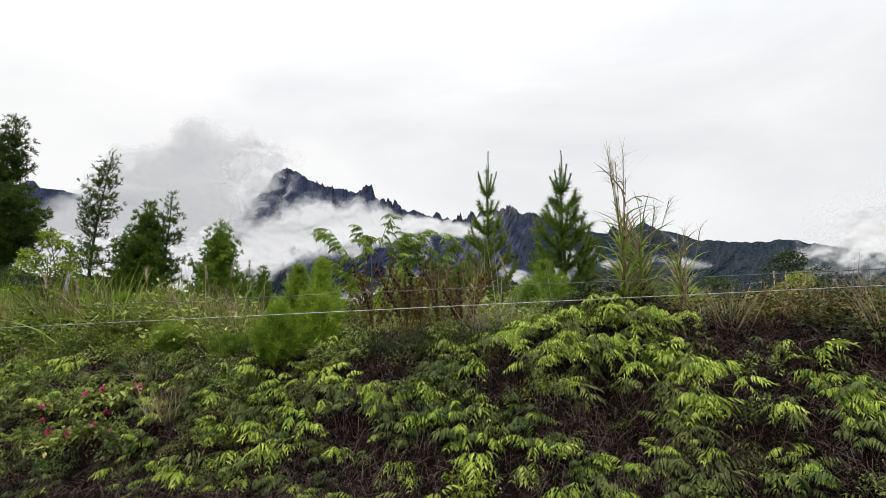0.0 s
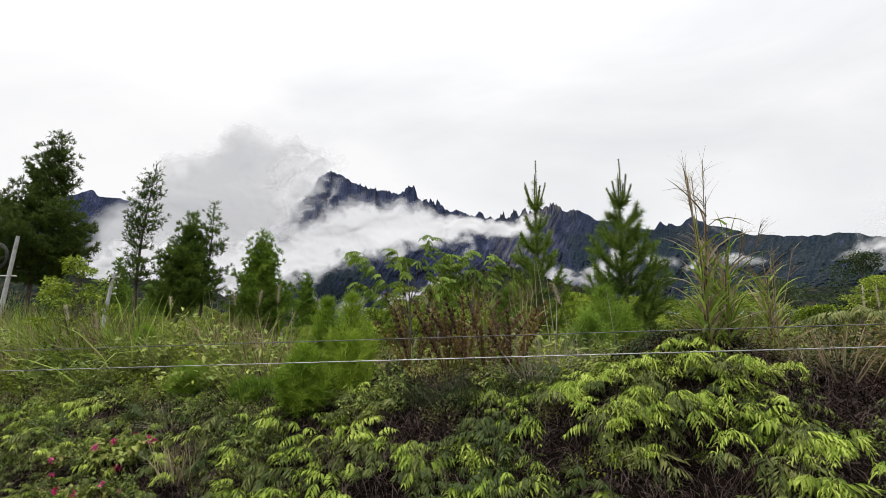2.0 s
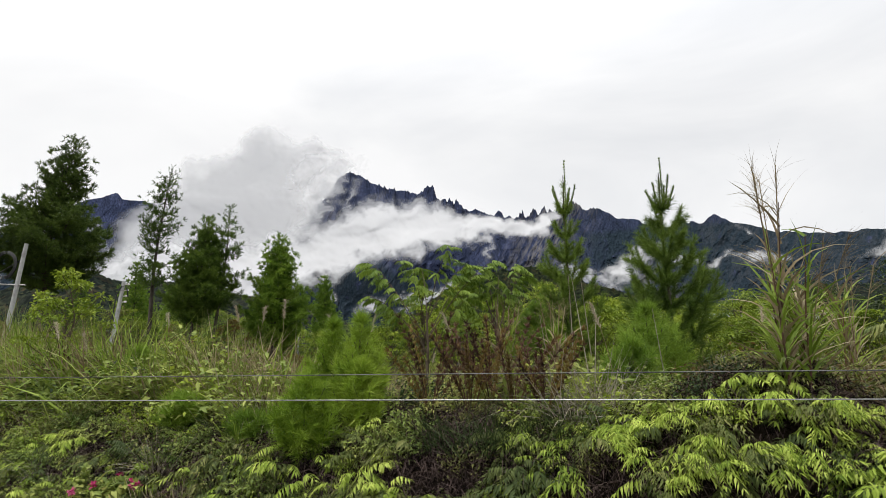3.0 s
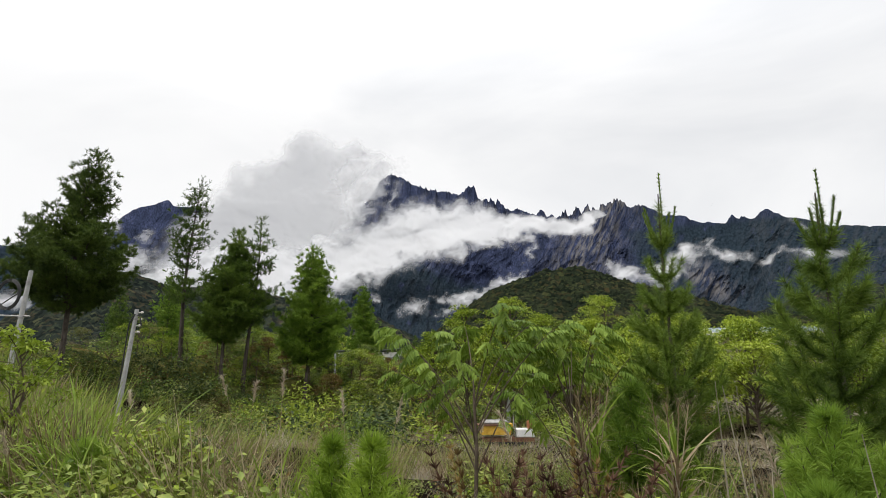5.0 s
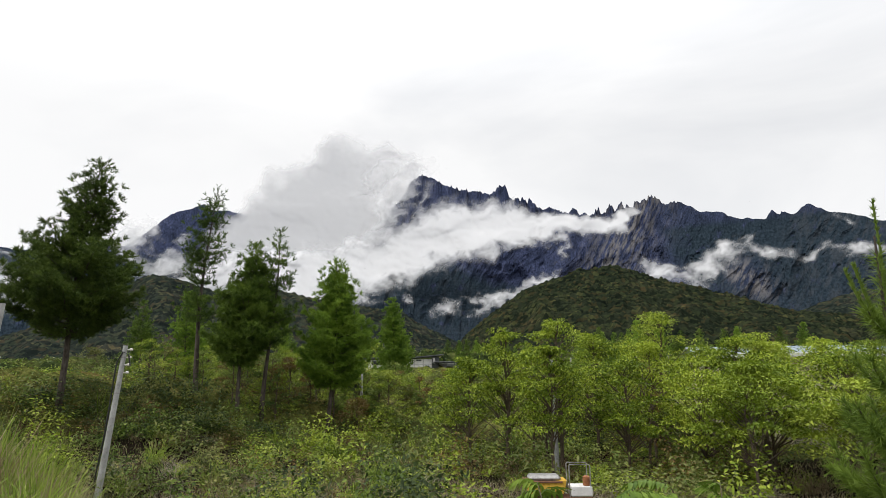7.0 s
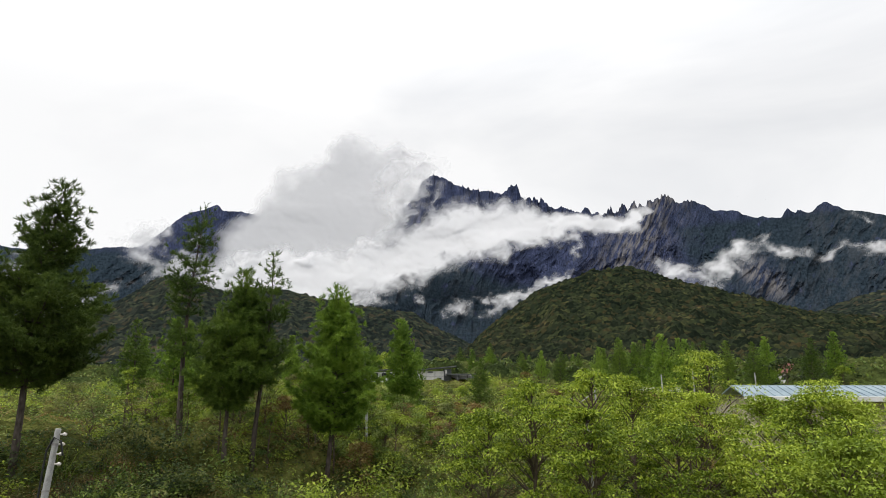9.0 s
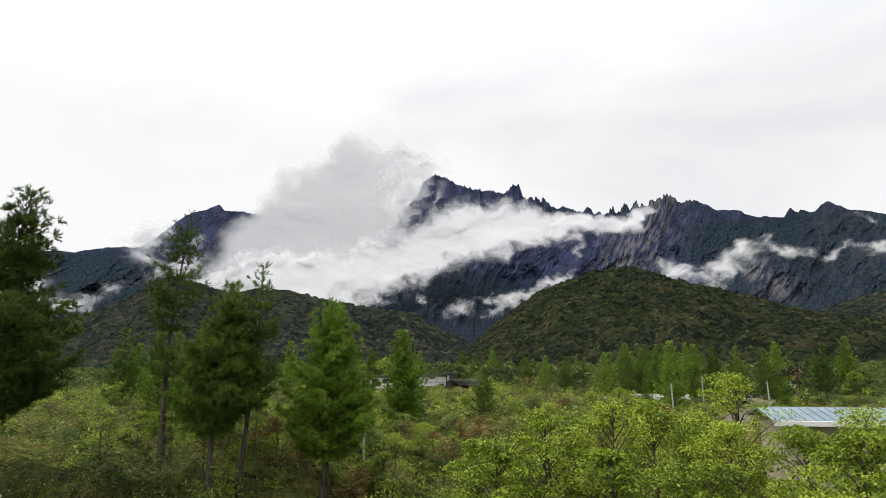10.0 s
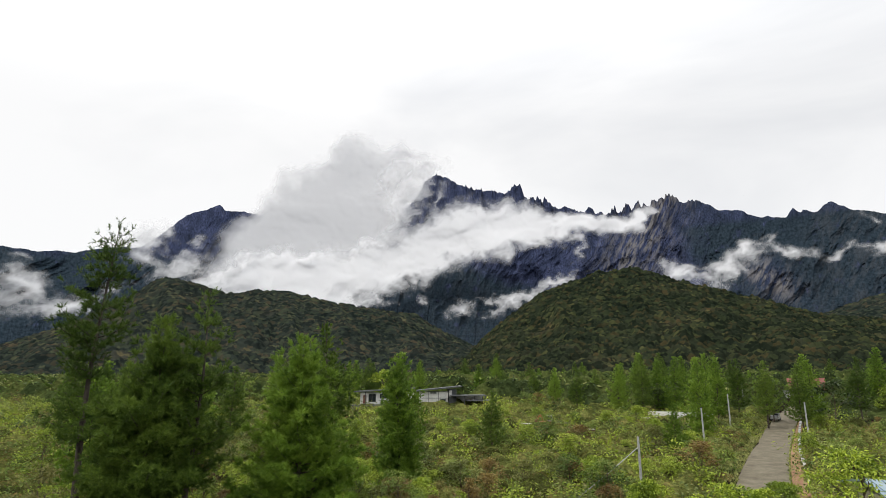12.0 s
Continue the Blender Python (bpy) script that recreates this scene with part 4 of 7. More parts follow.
pine("pine_tree", pos, h, 0.1, ([0, 0.2, 0.5, 0.8, 1], [2.0, 2.3, 1.8, 1.0, 0.2]), "narrow green pine among scrub", tuft=18, length=0.28, width=0.055, seed=6, gap=0.42, density=1.0, needle=M_needle_mid)

# ---- young pines on the bank ----
def brush_pine(x, y, top, label, reach, needle, length, whorls, seed, lead=0.12, width=0.014, tuft=24, step=0.09, name="young_pine"):
    """A young pine: whorls of up-curved shoots, each set with needles like a bottle brush, and bare upright candles on top."""
    g = np.random.default_rng(seed)
    z0 = gz(x, y)
    h = top - z0
    t = thing(name, (x, y, z0), label, "young pine", "young pines")
    wood = tube(Shape(), [(0, 0, -0.3), (0.03, 0, h * 0.4), (-0.02, 0.02, h * 0.8), (0, 0, h)], [0.06, 0.045, 0.025, 0.012], 7)
    crown = Shape()
    levels = np.linspace(0.06, 0.9 if lead < 0.05 else 0.82, whorls)
    for lv in levels:
        n = 6 if lv < 0.7 else 5
        a0 = g.uniform(0, 6)
        ln = float(np.interp(lv, [0, 0.25, 0.5, 0.75, 0.9], [0.9, 1.0, 0.72, 0.34, 0.14])) * reach
        for k in range(n):
            a = a0 + 2 * PI * k / n + g.uniform(-0.3, 0.3)
            out = np.array([math.cos(a), math.sin(a), 0])
            L_ = ln * g.uniform(0.75, 1.15)
            m = max(6, int(L_ * 1.3 / step))
            q = np.linspace(0.0, 1, m)[:, None]
            up = L_ * (0.25 * q + 0.65 * q ** 2.2)
            pts = np.array([0, 0, lv * h]) + out * L_ * q * (1 - 0.18 * q) + np.array([0, 0, 1.0]) * up
            tube(wood, pts[:: max(1, m // 5)], 0.008, 4, cap=False)
            needles(crown, pts, np.gradient(pts, axis=0), length, width, tuft, 0.75, g)
            if L_ > 0.5:
                for w in (m // 2, 2 * m // 3):
                    sd = np.cross(out, [0, 0, 1.0]) * g.choice([-1, 1])
                    q2 = np.linspace(0, 1, max(4, m // 3))[:, None]
                    p2 = pts[w] + (out * 0.6 + sd * 0.7 + [0, 0, 0.5]) * q2 * L_ * 0.4
                    needles(crown, p2, np.gradient(p2, axis=0), length, width, tuft, 0.75, g)
    q = np.linspace(0.05, 0.96, int(h * 0.9 / step))[:, None]
    needles(crown, np.array([0, 0, h]) * q, np.tile([0, 0, 1.0], (len(q), 1)), length, width, tuft // 2, 0.9, g)
    part("trunk", wood, M_bark, t)
    part("crown", crown, needle, t)
    for k in range(6 if lead > 0.05 else 0):
        a = 2 * PI * k / 5 + g.uniform(-0.3, 0.3)
        ln = h * lead * (g.uniform(0.5, 0.8) if k else 1.2)
        b0 = np.array([0.05 * math.cos(a), 0.05 * math.sin(a), h * (0.83 if k else 0.86)])
        q = np.linspace(0, 1, 16)[:, None]
        pts = b0 + np.array([0.3 * math.cos(a) * (k > 0), 0.3 * math.sin(a) * (k > 0), ln]) * np.c_[q ** 0.6, q ** 0.6, q]
        sh = tube(Shape(), pts[::3], 0.012, 5)
        needles(sh, pts, np.tile([0, 0, 1.0], (16, 1)), 0.085, 0.016, 22, 0.42, g)
        part("candle", sh, needle, t)
    return t


brush_pine(1.6, 20.8, 9.55, "young dark green pine with long upright shoot tips", 1.1, M_needle, 0.2, 8, 11, lead=0.17, tuft=30, step=0.06)
brush_pine(3.8, 18.57, 8.75, "young dark green pine with long upright shoot tips", 1.4, M_needle, 0.22, 8, 12, lead=0.17, tuft=30, step=0.06)
for k, (x, y, top, rc) in enumerate(((-3.15, 15.4, 4.9, 0.62), (-3.85, 15.85, 4.85, 0.6), (-3.9, 14.4, 3.6, 0.66), (-3.0, 15.0, 3.9, 0.5), (-9.86, 18.5, 4.4, 0.6), (-7.3, 16.2, 3.2, 0.55), (-5.3, 15.3, 2.8, 0.5), (2.9, 17.0, 5.2, 0.9), (2.3, 15.8, 4.3, 0.7), (0.6, 19.5, 5.6, 0.9))):
    brush_pine(x, y, top, "bushy bright green pine seedling on the bank", rc, M_needle_young if -5 < x < 0 else M_needle_mid, 0.27, 7, 40 + k, lead=0.0, width=0.015, tuft=19, step=0.06)


# ---- plants ----
def frond(sh, base, out, length, pinna, g, pairs=8, arch=0.5, rise=0.7):
    """One arching fern frond with drooping leaflets."""
    out = unit(out)
    q = np.linspace(0.25, 1, pairs)
    up = np.array([0, 0, 1.0])
    side = unit(np.cross(out, up))
    c = base + np.outer(q, out) * length + np.outer(rise * q - arch * 1.5 * q ** 2, up) * length
    ln = pinna * (1.15 - 0.65 * np.abs(q - 0.5) * 1.3)
    for sg in (-1, 1):
        leaves(sh, c, side * sg * 0.7 + out * 0.5 + g.normal(size=c.shape) * 0.15 - up * 0.35, ln, ln * 0.27, droop=0.6, g=g)
    leaves(sh, c[-1:], out[None] - up * 0.3, pinna * 0.8, pinna * 0.22, g=g)


def fern_mesh(seed, fronds=7, length=0.62, pinna=0.21):
    g = np.random.default_rng(seed)
    sh = Shape()
    a0 = g.uniform(0, 6)
    for k in range(fronds):
        a = a0 + 2 * PI * k / fronds + g.uniform(-0.4, 0.4)
        frond(sh, g.normal(size=3) * [0.12, 0.12, 0.05] + [0, 0, 0.05 + 0.1 * g.random()], np.array([math.cos(a), math.sin(a), 0]), length * g.uniform(0.6, 1.1), pinna * g.uniform(0.8, 1.15), g, rise=g.uniform(0.5, 1.0), arch=g.uniform(0.4, 0.7))
    return sh


def shrub_mesh(seed, size=1.0, count=260, leaf=0.12, flat=0.8, wide=0.42):
    """A loose shrub: leaf sprays round many twig ends."""
    g = np.random.default_rng(seed)
    ends = rand_dirs(26, 0.5, g) * g.uniform(0.45, 1.0, (26, 1)) * size * [1, 1, flat]
    ends[:, 2] = np.abs(ends[:, 2]) + 0.12 * size
    sh = Shape()
    k = g.integers(0, len(ends), count)
    d = unit(ends[k]) * 0.5 + rand_dirs(count, 0.25, g)
    p = ends[k] * g.uniform(0.72, 1.05, (count, 1)) + g.normal(size=(count, 3)) * 0.1 * size
    leaves(sh, p, d, leaf * g.uniform(0.7, 1.3, count), leaf * wide, droop=0.3, g=g)
    st = Shape()
    for e in ends[::2]:
        tube(st, [(0, 0, -0.15), e * 0.45 + g.normal(size=3) * 0.05, e], [0.018 * size, 0.012 * size, 0.005], 4, cap=False)
    return sh, st


def grass_mesh(seed, count=90, length=1.2, width=0.022, spread=0.25, lean=0.35, droop=0.35):
    g = np.random.default_rng(seed)
    sh = Shape()
    p = np.c_[g.normal(size=(count, 2)) * spread, np.zeros(count) - 0.05]
    d = np.c_[p[:, :2] / max(spread, 1e-3) * lean * 0.5 + g.normal(size=(count, 2)) * lean * 0.5, np.ones(count)]
    blades(sh, p, d, length * g.uniform(0.5, 1.1, count), width, droop=g.uniform(0.1, 1.0, count) * droop, g=g)
    return sh


def put(name, mesh, x, y, label, category, group="", size=1.0, turn=None, z=None, tilt=(0, 0)):
    ob = new(name, mesh)
    r = rng.uniform(0, 2 * PI) if turn is None else turn
    ob.matrix_basis = Matrix.Translation((x, y, gz(x, y) if z is None else z)) @ Euler((tilt[0], tilt[1], r)).to_matrix().to_4x4() @ Matrix.Diagonal((size, size, size, 1))
    return tagged(ob, label, category, group)


def face_y(x):
    return 12.4 - 0.32 * max(-16, min(10, x))


def frond_mesh(seed, m):
    g = np.random.default_rng(seed)
    sh = Shape()
    frond(sh, np.zeros(3), np.array([1.0, 0, 0]), 0.44 * g.uniform(0.8, 1.2), 0.175 * g.uniform(0.85, 1.15), g, pairs=int(g.integers(5, 8)), rise=g.uniform(0.35, 0.8), arch=g.uniform(0.6, 0.95))
    return sh.mesh("frond", m)


fronds_fresh = [frond_mesh(300 + k, M_fern) for k in range(7)]
fronds_old = [frond_mesh(310 + k, M_fern_dark) for k in range(6)]
fern_cover = {0: Shape(), 1: Shape()}
cover_shapes = [fern_mesh(330 + k) for k in range(6)]


def fern(x, y, z, fresh, size):
    t = thing("fern", (x, y, z), "bright yellow-green fern with drooping leaflets on the bank" if fresh else "dull green fern on the overgrown bank", "fern", "ferns on the bank", rng.uniform(-0.5, 0.5), size)
    n = int(rng.integers(8, 12))
    for k in range(n):
        f = part("frond", (fronds_fresh if fresh else fronds_old)[rng.integers(6)], None, t)
        f.matrix_basis = Matrix.Translation((rng.normal() * 0.1, rng.normal() * 0.1, rng.uniform(0, 0.2))) @ Euler((rng.normal() * 0.2, rng.normal() * 0.25, -PI / 2 + (k - (n - 1) / 2) * 4.2 / n + rng.normal() * 0.25)).to_matrix().to_4x4() @ Matrix.Scale(rng.uniform(0.7, 1.15), 4)


def bank_spot():
    x = rng.uniform(-14, 8)
    s = rng.triangular(-1.9, 0.0, 2.4)
    return x, face_y(x) + s, s


def hollow(x, y):
    """The dark undercut below the fern mound and the bare strips of dead stems."""
    return ((x - 3.4) / 0.75) ** 2 + ((y - 11.6) / 0.9) ** 2 < 1 or ((x - 1.2) / 0.5) ** 2 + ((y - 12.6) / 0.7) ** 2 < 1


made = 0
while made < 165:
    x, y, s = bank_spot()
    if fbm(x * 0.7, s * 1.0 + 40, 3) < (0.52 if x > -3 else 0.46) and rng.random() < 0.95 or hollow(x, y) or (x < -4.8 and rng.random() < 0.3):
        continue
    fern(x, y, gz(x, y) + rng.uniform(0.0, 0.3), fbm(x * 0.9 + 30, s * 1.2, 3) > 0.44, rng.uniform(0.45, 0.9))
    made += 1
for k in range(46):
    x = rng.uniform(-13, 6)
    y = face_y(x) - rng.uniform(0.75, 1.6)
    if fbm(x * 0.8 + 60, y * 0.2, 2) > 0.4:
        fern(x, y, gz(x, y) + rng.uniform(0, 0.25), rng.random() < 0.7, rng.uniform(0.45, 0.8))
# fern-covered mound at the end of the bank
for k in range(34):
    x, y = rng.normal(2.9, 1.0), rng.normal(12.1, 0.35)
    z = 3.05 - 0.35 * ((x - 3.0) / 1.2) ** 2 - 0.9 * abs(y - 12.2) - rng.uniform(0, 0.35)
    fern(x, y, max(z, gz(x, y)), k % 4 > 0, rng.uniform(0.4, 0.65))
for k in range(46):
    x = rng.uniform(1.0, 5.3)
    y = 12.5 - 0.12 * (x - 3.4) + rng.uniform(-0.35, 0.45)
    fern(x, y, max(gz(x, y), 3.15 - 0.17 * ((x - 3.5) / 1.3) ** 2) + rng.uniform(-0.1, 0.15), k % 5 > 0, rng.uniform(0.4, 0.65))
for k in range(9):
    x = rng.uniform(4.1, 5.6)
    fern(x, face_y(x) - rng.uniform(0.2, 0.9), rng.uniform(0.9, 2.3), k % 3 > 0, rng.uniform(0.45, 0.75))
for k in range(1150):
    x, y, s = bank_spot()
    if fbm(x * 0.7, s * 1.0 + 40, 3) < (0.53 if x > -3 else 0.45) or hollow(x, y) or (x < -4.8 and rng.random() < 0.25):
        continue
    sz = rng.uniform(0.4, 0.85)
    m = Matrix.Translation((x, y, gz(x, y) + rng.uniform(-0.05, 0.15))) @ Euler((0.3, 0, rng.uniform(0, 6.28))).to_matrix().to_4x4() @ Matrix.Scale(sz, 4)
    fern_cover[int(rng.random() < 0.6)].join(cover_shapes[rng.integers(6)], m)
for k, (m, w) in enumerate(((M_fern, "fresh yellow-green"), (M_fern_dark, "dull green"))):
    tagged(part("fern_cover", fern_cover[k], m), w + " low ferns filling the bank", "ferns", kind="stuff")

# small-leaved shrubs among the ferns
FACE = []
for k in range(190):
    x = rng.uniform(-14.5, -4.2) if k % 3 else rng.uniform(-14.5, 7)
    FACE.append((x, face_y(x) + rng.uniform(-1.2, 2.2), int(rng.choice([0, 3, 3, 1, 6, 2])), rng.uniform(0.4, 0.9)))

# dead stems and litter between the ferns
thatch = Shape()
n = 125000
tx = rng.uniform(-15, 8.5, n)
ts = rng.uniform(-1.9, 2.2, n)
ty = 12.4 - 0.32 * np.clip(tx, -16, 10) + ts
d = rand_dirs(n, -0.2)
blades(thatch, np.c_[tx, ty, ground_z(tx, ty) + rng.uniform(0, 0.35, n)], d, rng.uniform(0.14, 0.5, n), 0.014, droop=rng.uniform(0.2, 0.9, n), segs=2)
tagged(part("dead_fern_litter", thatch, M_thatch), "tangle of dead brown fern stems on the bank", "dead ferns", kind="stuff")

shrub_kinds, shrub_shapes = [], []
for k, (m, leaf, cnt) in enumerate(((M_leaf, 0.095, 430), (M_leaf_bright, 0.095, 430), (M_leaf_olive, 0.08, 440), (M_leaf_broad, 0.13, 340), (M_leaf_rust, 0.075, 400), (M_leaf_dark, 0.095, 420), (M_leaf_yellow, 0.075, 360))):
    a, b = shrub_mesh(400 + k, 0.75, cnt, leaf)
    shrub_shapes.append((a, m))
    shrub_kinds.append((a.mesh("foliage", m), b.mesh("stems", M_twig), ("mid green", "bright green", "olive", "broad-leaved green", "rusty brown", "dark green", "yellowing")[k]))


def shrub(x, y, kind, size, label=None, z=None):
    a, b, word = shrub_kinds[kind]
    t = thing("shrub", (x, y, gz(x, y) if z is None else z), label or word + " leafy shrub in the scrub", "shrub", "shrubs", rng.uniform(0, 6.28), size)
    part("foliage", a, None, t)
    part("branchwork", b, None, t)
    return t


GRASS = {"green": ([grass_mesh(500 + k, 110, 1.7, 0.022, 0.28, 0.4, 0.4) for k in range(3)], M_grass, "tussock of long yellowish green grass"),
         "reed": ([grass_mesh(510 + k, 56, 2.1, 0.042, 0.22, 0.45, 0.6) for k in range(3)], M_grass_green, "clump of tall bright green reed grass"),
         "dry": ([grass_mesh(520 + k, 90, 1.75, 0.026, 0.28, 0.4, 0.5) for k in range(3)], M_grass_dry, "tussock of dry straw-coloured grass"),
         "arching": ([grass_mesh(540 + k, 64, 2.2, 0.05, 0.3, 0.5, 0.85) for k in range(3)], M_grass_green, "clump of arching bright green reed leaves"),
         "straw": ([grass_mesh(550 + k, 130, 1.5, 0.016, 0.22, 0.5, 0.9) for k in range(3)], M_grass_pale, "drooping tussock of pale dead grass"),
         "dark": ([grass_mesh(560 + k, 150, 1.5, 0.018, 0.3, 0.6, 0.7) for k in range(3)], M_grass_dark, "tussock of long dark green grass"),
         "stalk": ([grass_mesh(530 + k, 90, 1.5, 0.02, 0.3, 0.5, 0.12) for k in range(3)], M_stalk, "clump of dead brown stalks")}
GRASS_MESH = {k: [s.mesh("grass", m) for s in shapes] for k, (shapes, m, w) in GRASS.items()}
grass_rest = {k: Shape() for k in GRASS}
grass_made, shrub_made = [0], [0]


def grass(kind, x, y, size, near=True):
    j = int(rng.integers(3))
    if near and grass_made[0] < 290:
        grass_made[0] += 1
        return put("grass_clump", GRASS_MESH[kind][j], x, y, GRASS[kind][2], "grass", "grass clumps", size)
    m = Matrix.Translation((x, y, gz(x, y))) @ Matrix.Rotation(rng.uniform(0, 6.28), 4, "Z") @ Matrix.Scale(size, 4)
    grass_rest[kind].join(GRASS[kind][0][j], m)


def far_shrub(seed, leaf, count, ends_n=16):
    """A cheap shrub of level leaves in clumps, for plants farther off."""
    g = np.random.default_rng(seed)
    ends = rand_dirs(ends_n, 0.5, g) * g.uniform(0.35, 1.0, (ends_n, 1)) * [0.8, 0.8, 0.8]
    ends[:, 2] = np.abs(ends[:, 2]) + 0.1
    k = g.integers(0, ends_n, count)
    sh = Shape()
    flat_leaves(sh, ends[k] * g.uniform(0.75, 1.05, (count, 1)) + g.normal(size=(count, 3)) * [0.14, 0.14, 0.07], (unit(ends[k]) * 0.4 + rand_dirs(count, 0.2, g)) * [1, 1, 0.45], leaf * g.uniform(0.7, 1.3, count), leaf * 0.48, g=g)
    return sh


shrub_rest = [Shape() for _ in shrub_shapes]
cheap_shrub = [[far_shrub(460 + 10 * k + j, lf, 190) for j in range(3)] for k, lf in enumerate((0.11, 0.115, 0.1, 0.14, 0.095, 0.11))]


def bush(x, y, kind, size, near=True):
    if near and shrub_made[0] < 215:
        shrub_made[0] += 1
        return shrub(x, y, kind, size)
    m = Matrix.Translation((x, y, gz(x, y))) @ Matrix.Rotation(rng.uniform(0, 6.28), 4, "Z") @ Matrix.Scale(size, 4)
    shrub_rest[kind].join(cheap_shrub[kind][rng.integers(3)], m)


for x, y, kind, sz in FACE:
    bush(x, y, kind, sz)

# bank top: grass, shrubs and stalks
for k in range(70):
    x = rng.uniform(-15, -4.6) if k < 56 else rng.uniform(-0.5, 2.5)
    s = rng.uniform(1.4, 4.6) if k < 56 else rng.uniform(1.2, 1.9)
    bush(x, face_y(x) + s, int(rng.choice([0, 1, 1, 3, 3, 2])), rng.uniform(0.75, 1.35) if k < 56 else rng.uniform(0.5, 0.8))
for k in range(1250):
    x = rng.uniform(-26, 17)
    s = rng.triangular(0.8, 2.6, 13)
    y = face_y(x) + s
    if (abs(x + 3.5) < 0.9 and y < 16.5) or (abs(x - 3.9) < 0.7 and y < 14.5) or (s < 1.8 and rng.random() < 0.5):
        continue
    w = fbm(x * 0.35 + 7, y * 0.35, 3)
    r = rng.random()
    near = s < 4.5
    sz = rng.uniform(0.55, 1.25) * (0.9 if -5 < x < 7 else 1.45) * (0.7 if s < 2.2 else 1.0)
    if x < -0.5 and x > -5 and s < 3:
        continue
    if s > 4.2 and x < -3:
        sz = min(sz, 0.5)
        if r > 0.55:
            continue
    if s > 5.0 and x > -12.5 and r < 0.4:
        grass(("dry", "straw", "stalk", "dry", "green")[k % 5], x, y, min(sz, 0.75), False)
    elif (s > 5.0 and r < 0.4) or (s > 2.2 and x < -4 and r < 0.2):
        grass(str(rng.choice(["green", "reed", "dry", "arching"], p=(0.08, 0.2, 0.5, 0.22))), x, y, min(sz, 1.3), near)
    elif r < 0.12:
        grass("dry" if w > 0.36 else "green", x, y, min(sz, 1.0), near)
    elif r < 0.17:
        grass("stalk", x, y, min(sz, 1.0), near)
    elif x > 2:
        bush(x, y, int(rng.choice([2, 5, 4, 0, 2, 5])), min(1.3, sz * rng.uniform(1.0, 1.6)), near)
    else:
        bush(x, y, int(rng.choice([0, 3, 1, 1, 5, 2, 3, 3, 4])), min(1.6, sz * rng.uniform(0.9, 1.6 if s < 4.2 else 1.1)), near)
for k in range(46):
    x, y = rng.normal(-19.5, 1.5), rng.normal(25.5, 1.6)
    grass(("arching", "dry", "reed", "dry", "straw")[k % 5], x, y, rng.uniform(0.8, 1.35), False)
for k in range(30):
    x, y = rng.normal(-1, 4), rng.uniform(21, 30)
    grass("dry" if k % 2 else "green", x, y, rng.uniform(0.6, 1.0), False)


# cane grass standing over the mound
def cane(x, y, top, seed, label):
    g = np.random.default_rng(seed)
    z0 = gz(x, y)
    h = top - z0
    t = thing("cane_grass", (x, y, z0), label, "tall grass", "cane grass")
    for k in range(5):
        a, b = g.normal(size=2) * 0.08, g.normal(size=2) * 0.12
        hh = h * g.uniform(0.5, 0.85)
        stem = part("stem", tube(Shape(), [(a[0], a[1], -0.1), (a[0] + b[0] * 0.3, a[1] + b[1] * 0.3, hh * 0.5), (a[0] + b[0], a[1] + b[1], hh)], [0.018, 0.014, 0.006], 5), M_stalk, t)
        sh = Shape()
        n = 28
        q = g.uniform(0.05, 1.0, n)[:, None] ** 1.6
        p = np.array([a[0], a[1], 0]) + np.c_[b[0] * q, b[1] * q, hh * q]
        blades(sh, p, np.c_[g.normal(size=(n, 2)) * 0.45, np.ones(n)], g.uniform(0.6, 1.35, n), 0.05, droop=g.uniform(0.15, 0.6, n), segs=4, g=g)
        part("leaf_spray", sh, M_grass_green if k % 4 else M_grass_dry, t)
    for k in range(5):
        d = g.normal(size=2) * 0.35
        sh = Shape()
        n = 34
        q = g.uniform(0.75, 1.0, n)[:, None]
        p = np.c_[d[0] * q, d[1] * q, h * (0.72 + 0.3 * (q - 0.7) / 0.3)]
        blades(sh, p, np.c_[g.normal(size=(n, 2)) * 0.5 + d, np.full(n, 0.9)], g.uniform(0.2, 0.55, n), 0.006, droop=0.2, g=g)
        tube(sh, [(0, 0, h * 0.3), (d[0] * 0.6, d[1] * 0.6, h * 0.7), (d[0], d[1], h)], 0.008, 4, cap=False)
        part("plume", sh, M_grass_dry, t)
    return t


cane(3.95, 12.9, 6.7, 61, "tall cane grass with brown stems and feathery tops")
cane(4.5, 13.3, 5.6, 62, "tall cane grass with brown stems and feathery tops")
cane(6.3, 15.5, 5.6, 63, "yellowing cane grass beside the fern mound")
cane(-0.2, 19.0, 5.4, 64, "yellowing cane grass on the bank top")
cane(0.9, 17.6, 5.2, 65, "yellowing cane grass on the bank top")


# feathery seed heads on arching stems
def plume_grass(x, y, top, seed):
    g = np.random.default_rng(seed)
    z0 = gz(x, y)
    h = top - z0
    t = thing("plume_grass", (x, y, z0), "arching grass stem with a pale feathery seed head", "grass", "plume grass")
    d = g.normal(size=2) * 0.25
    q = np.linspace(0, 1, 7)[:, None]
    pts = np.c_[d[0] * q ** 2, d[1] * q ** 2, h * q]
    part("stem", tube(Shape(), pts, np.linspace(0.009, 0.004, 7), 4), M_grass_dry, t)
    sh = Shape()
    n = 120
    w = g.uniform(0.82, 1.03, n)[:, None]
    blades(sh, np.c_[d[0] * w ** 2, d[1] * w ** 2, h * w], np.c_[g.normal(size=(n, 2)) * 0.35 + d, np.ones(n)], 0.16, 0.012, droop=0.35, segs=2, g=g)
    part("seed_head", sh, M_plume, t)


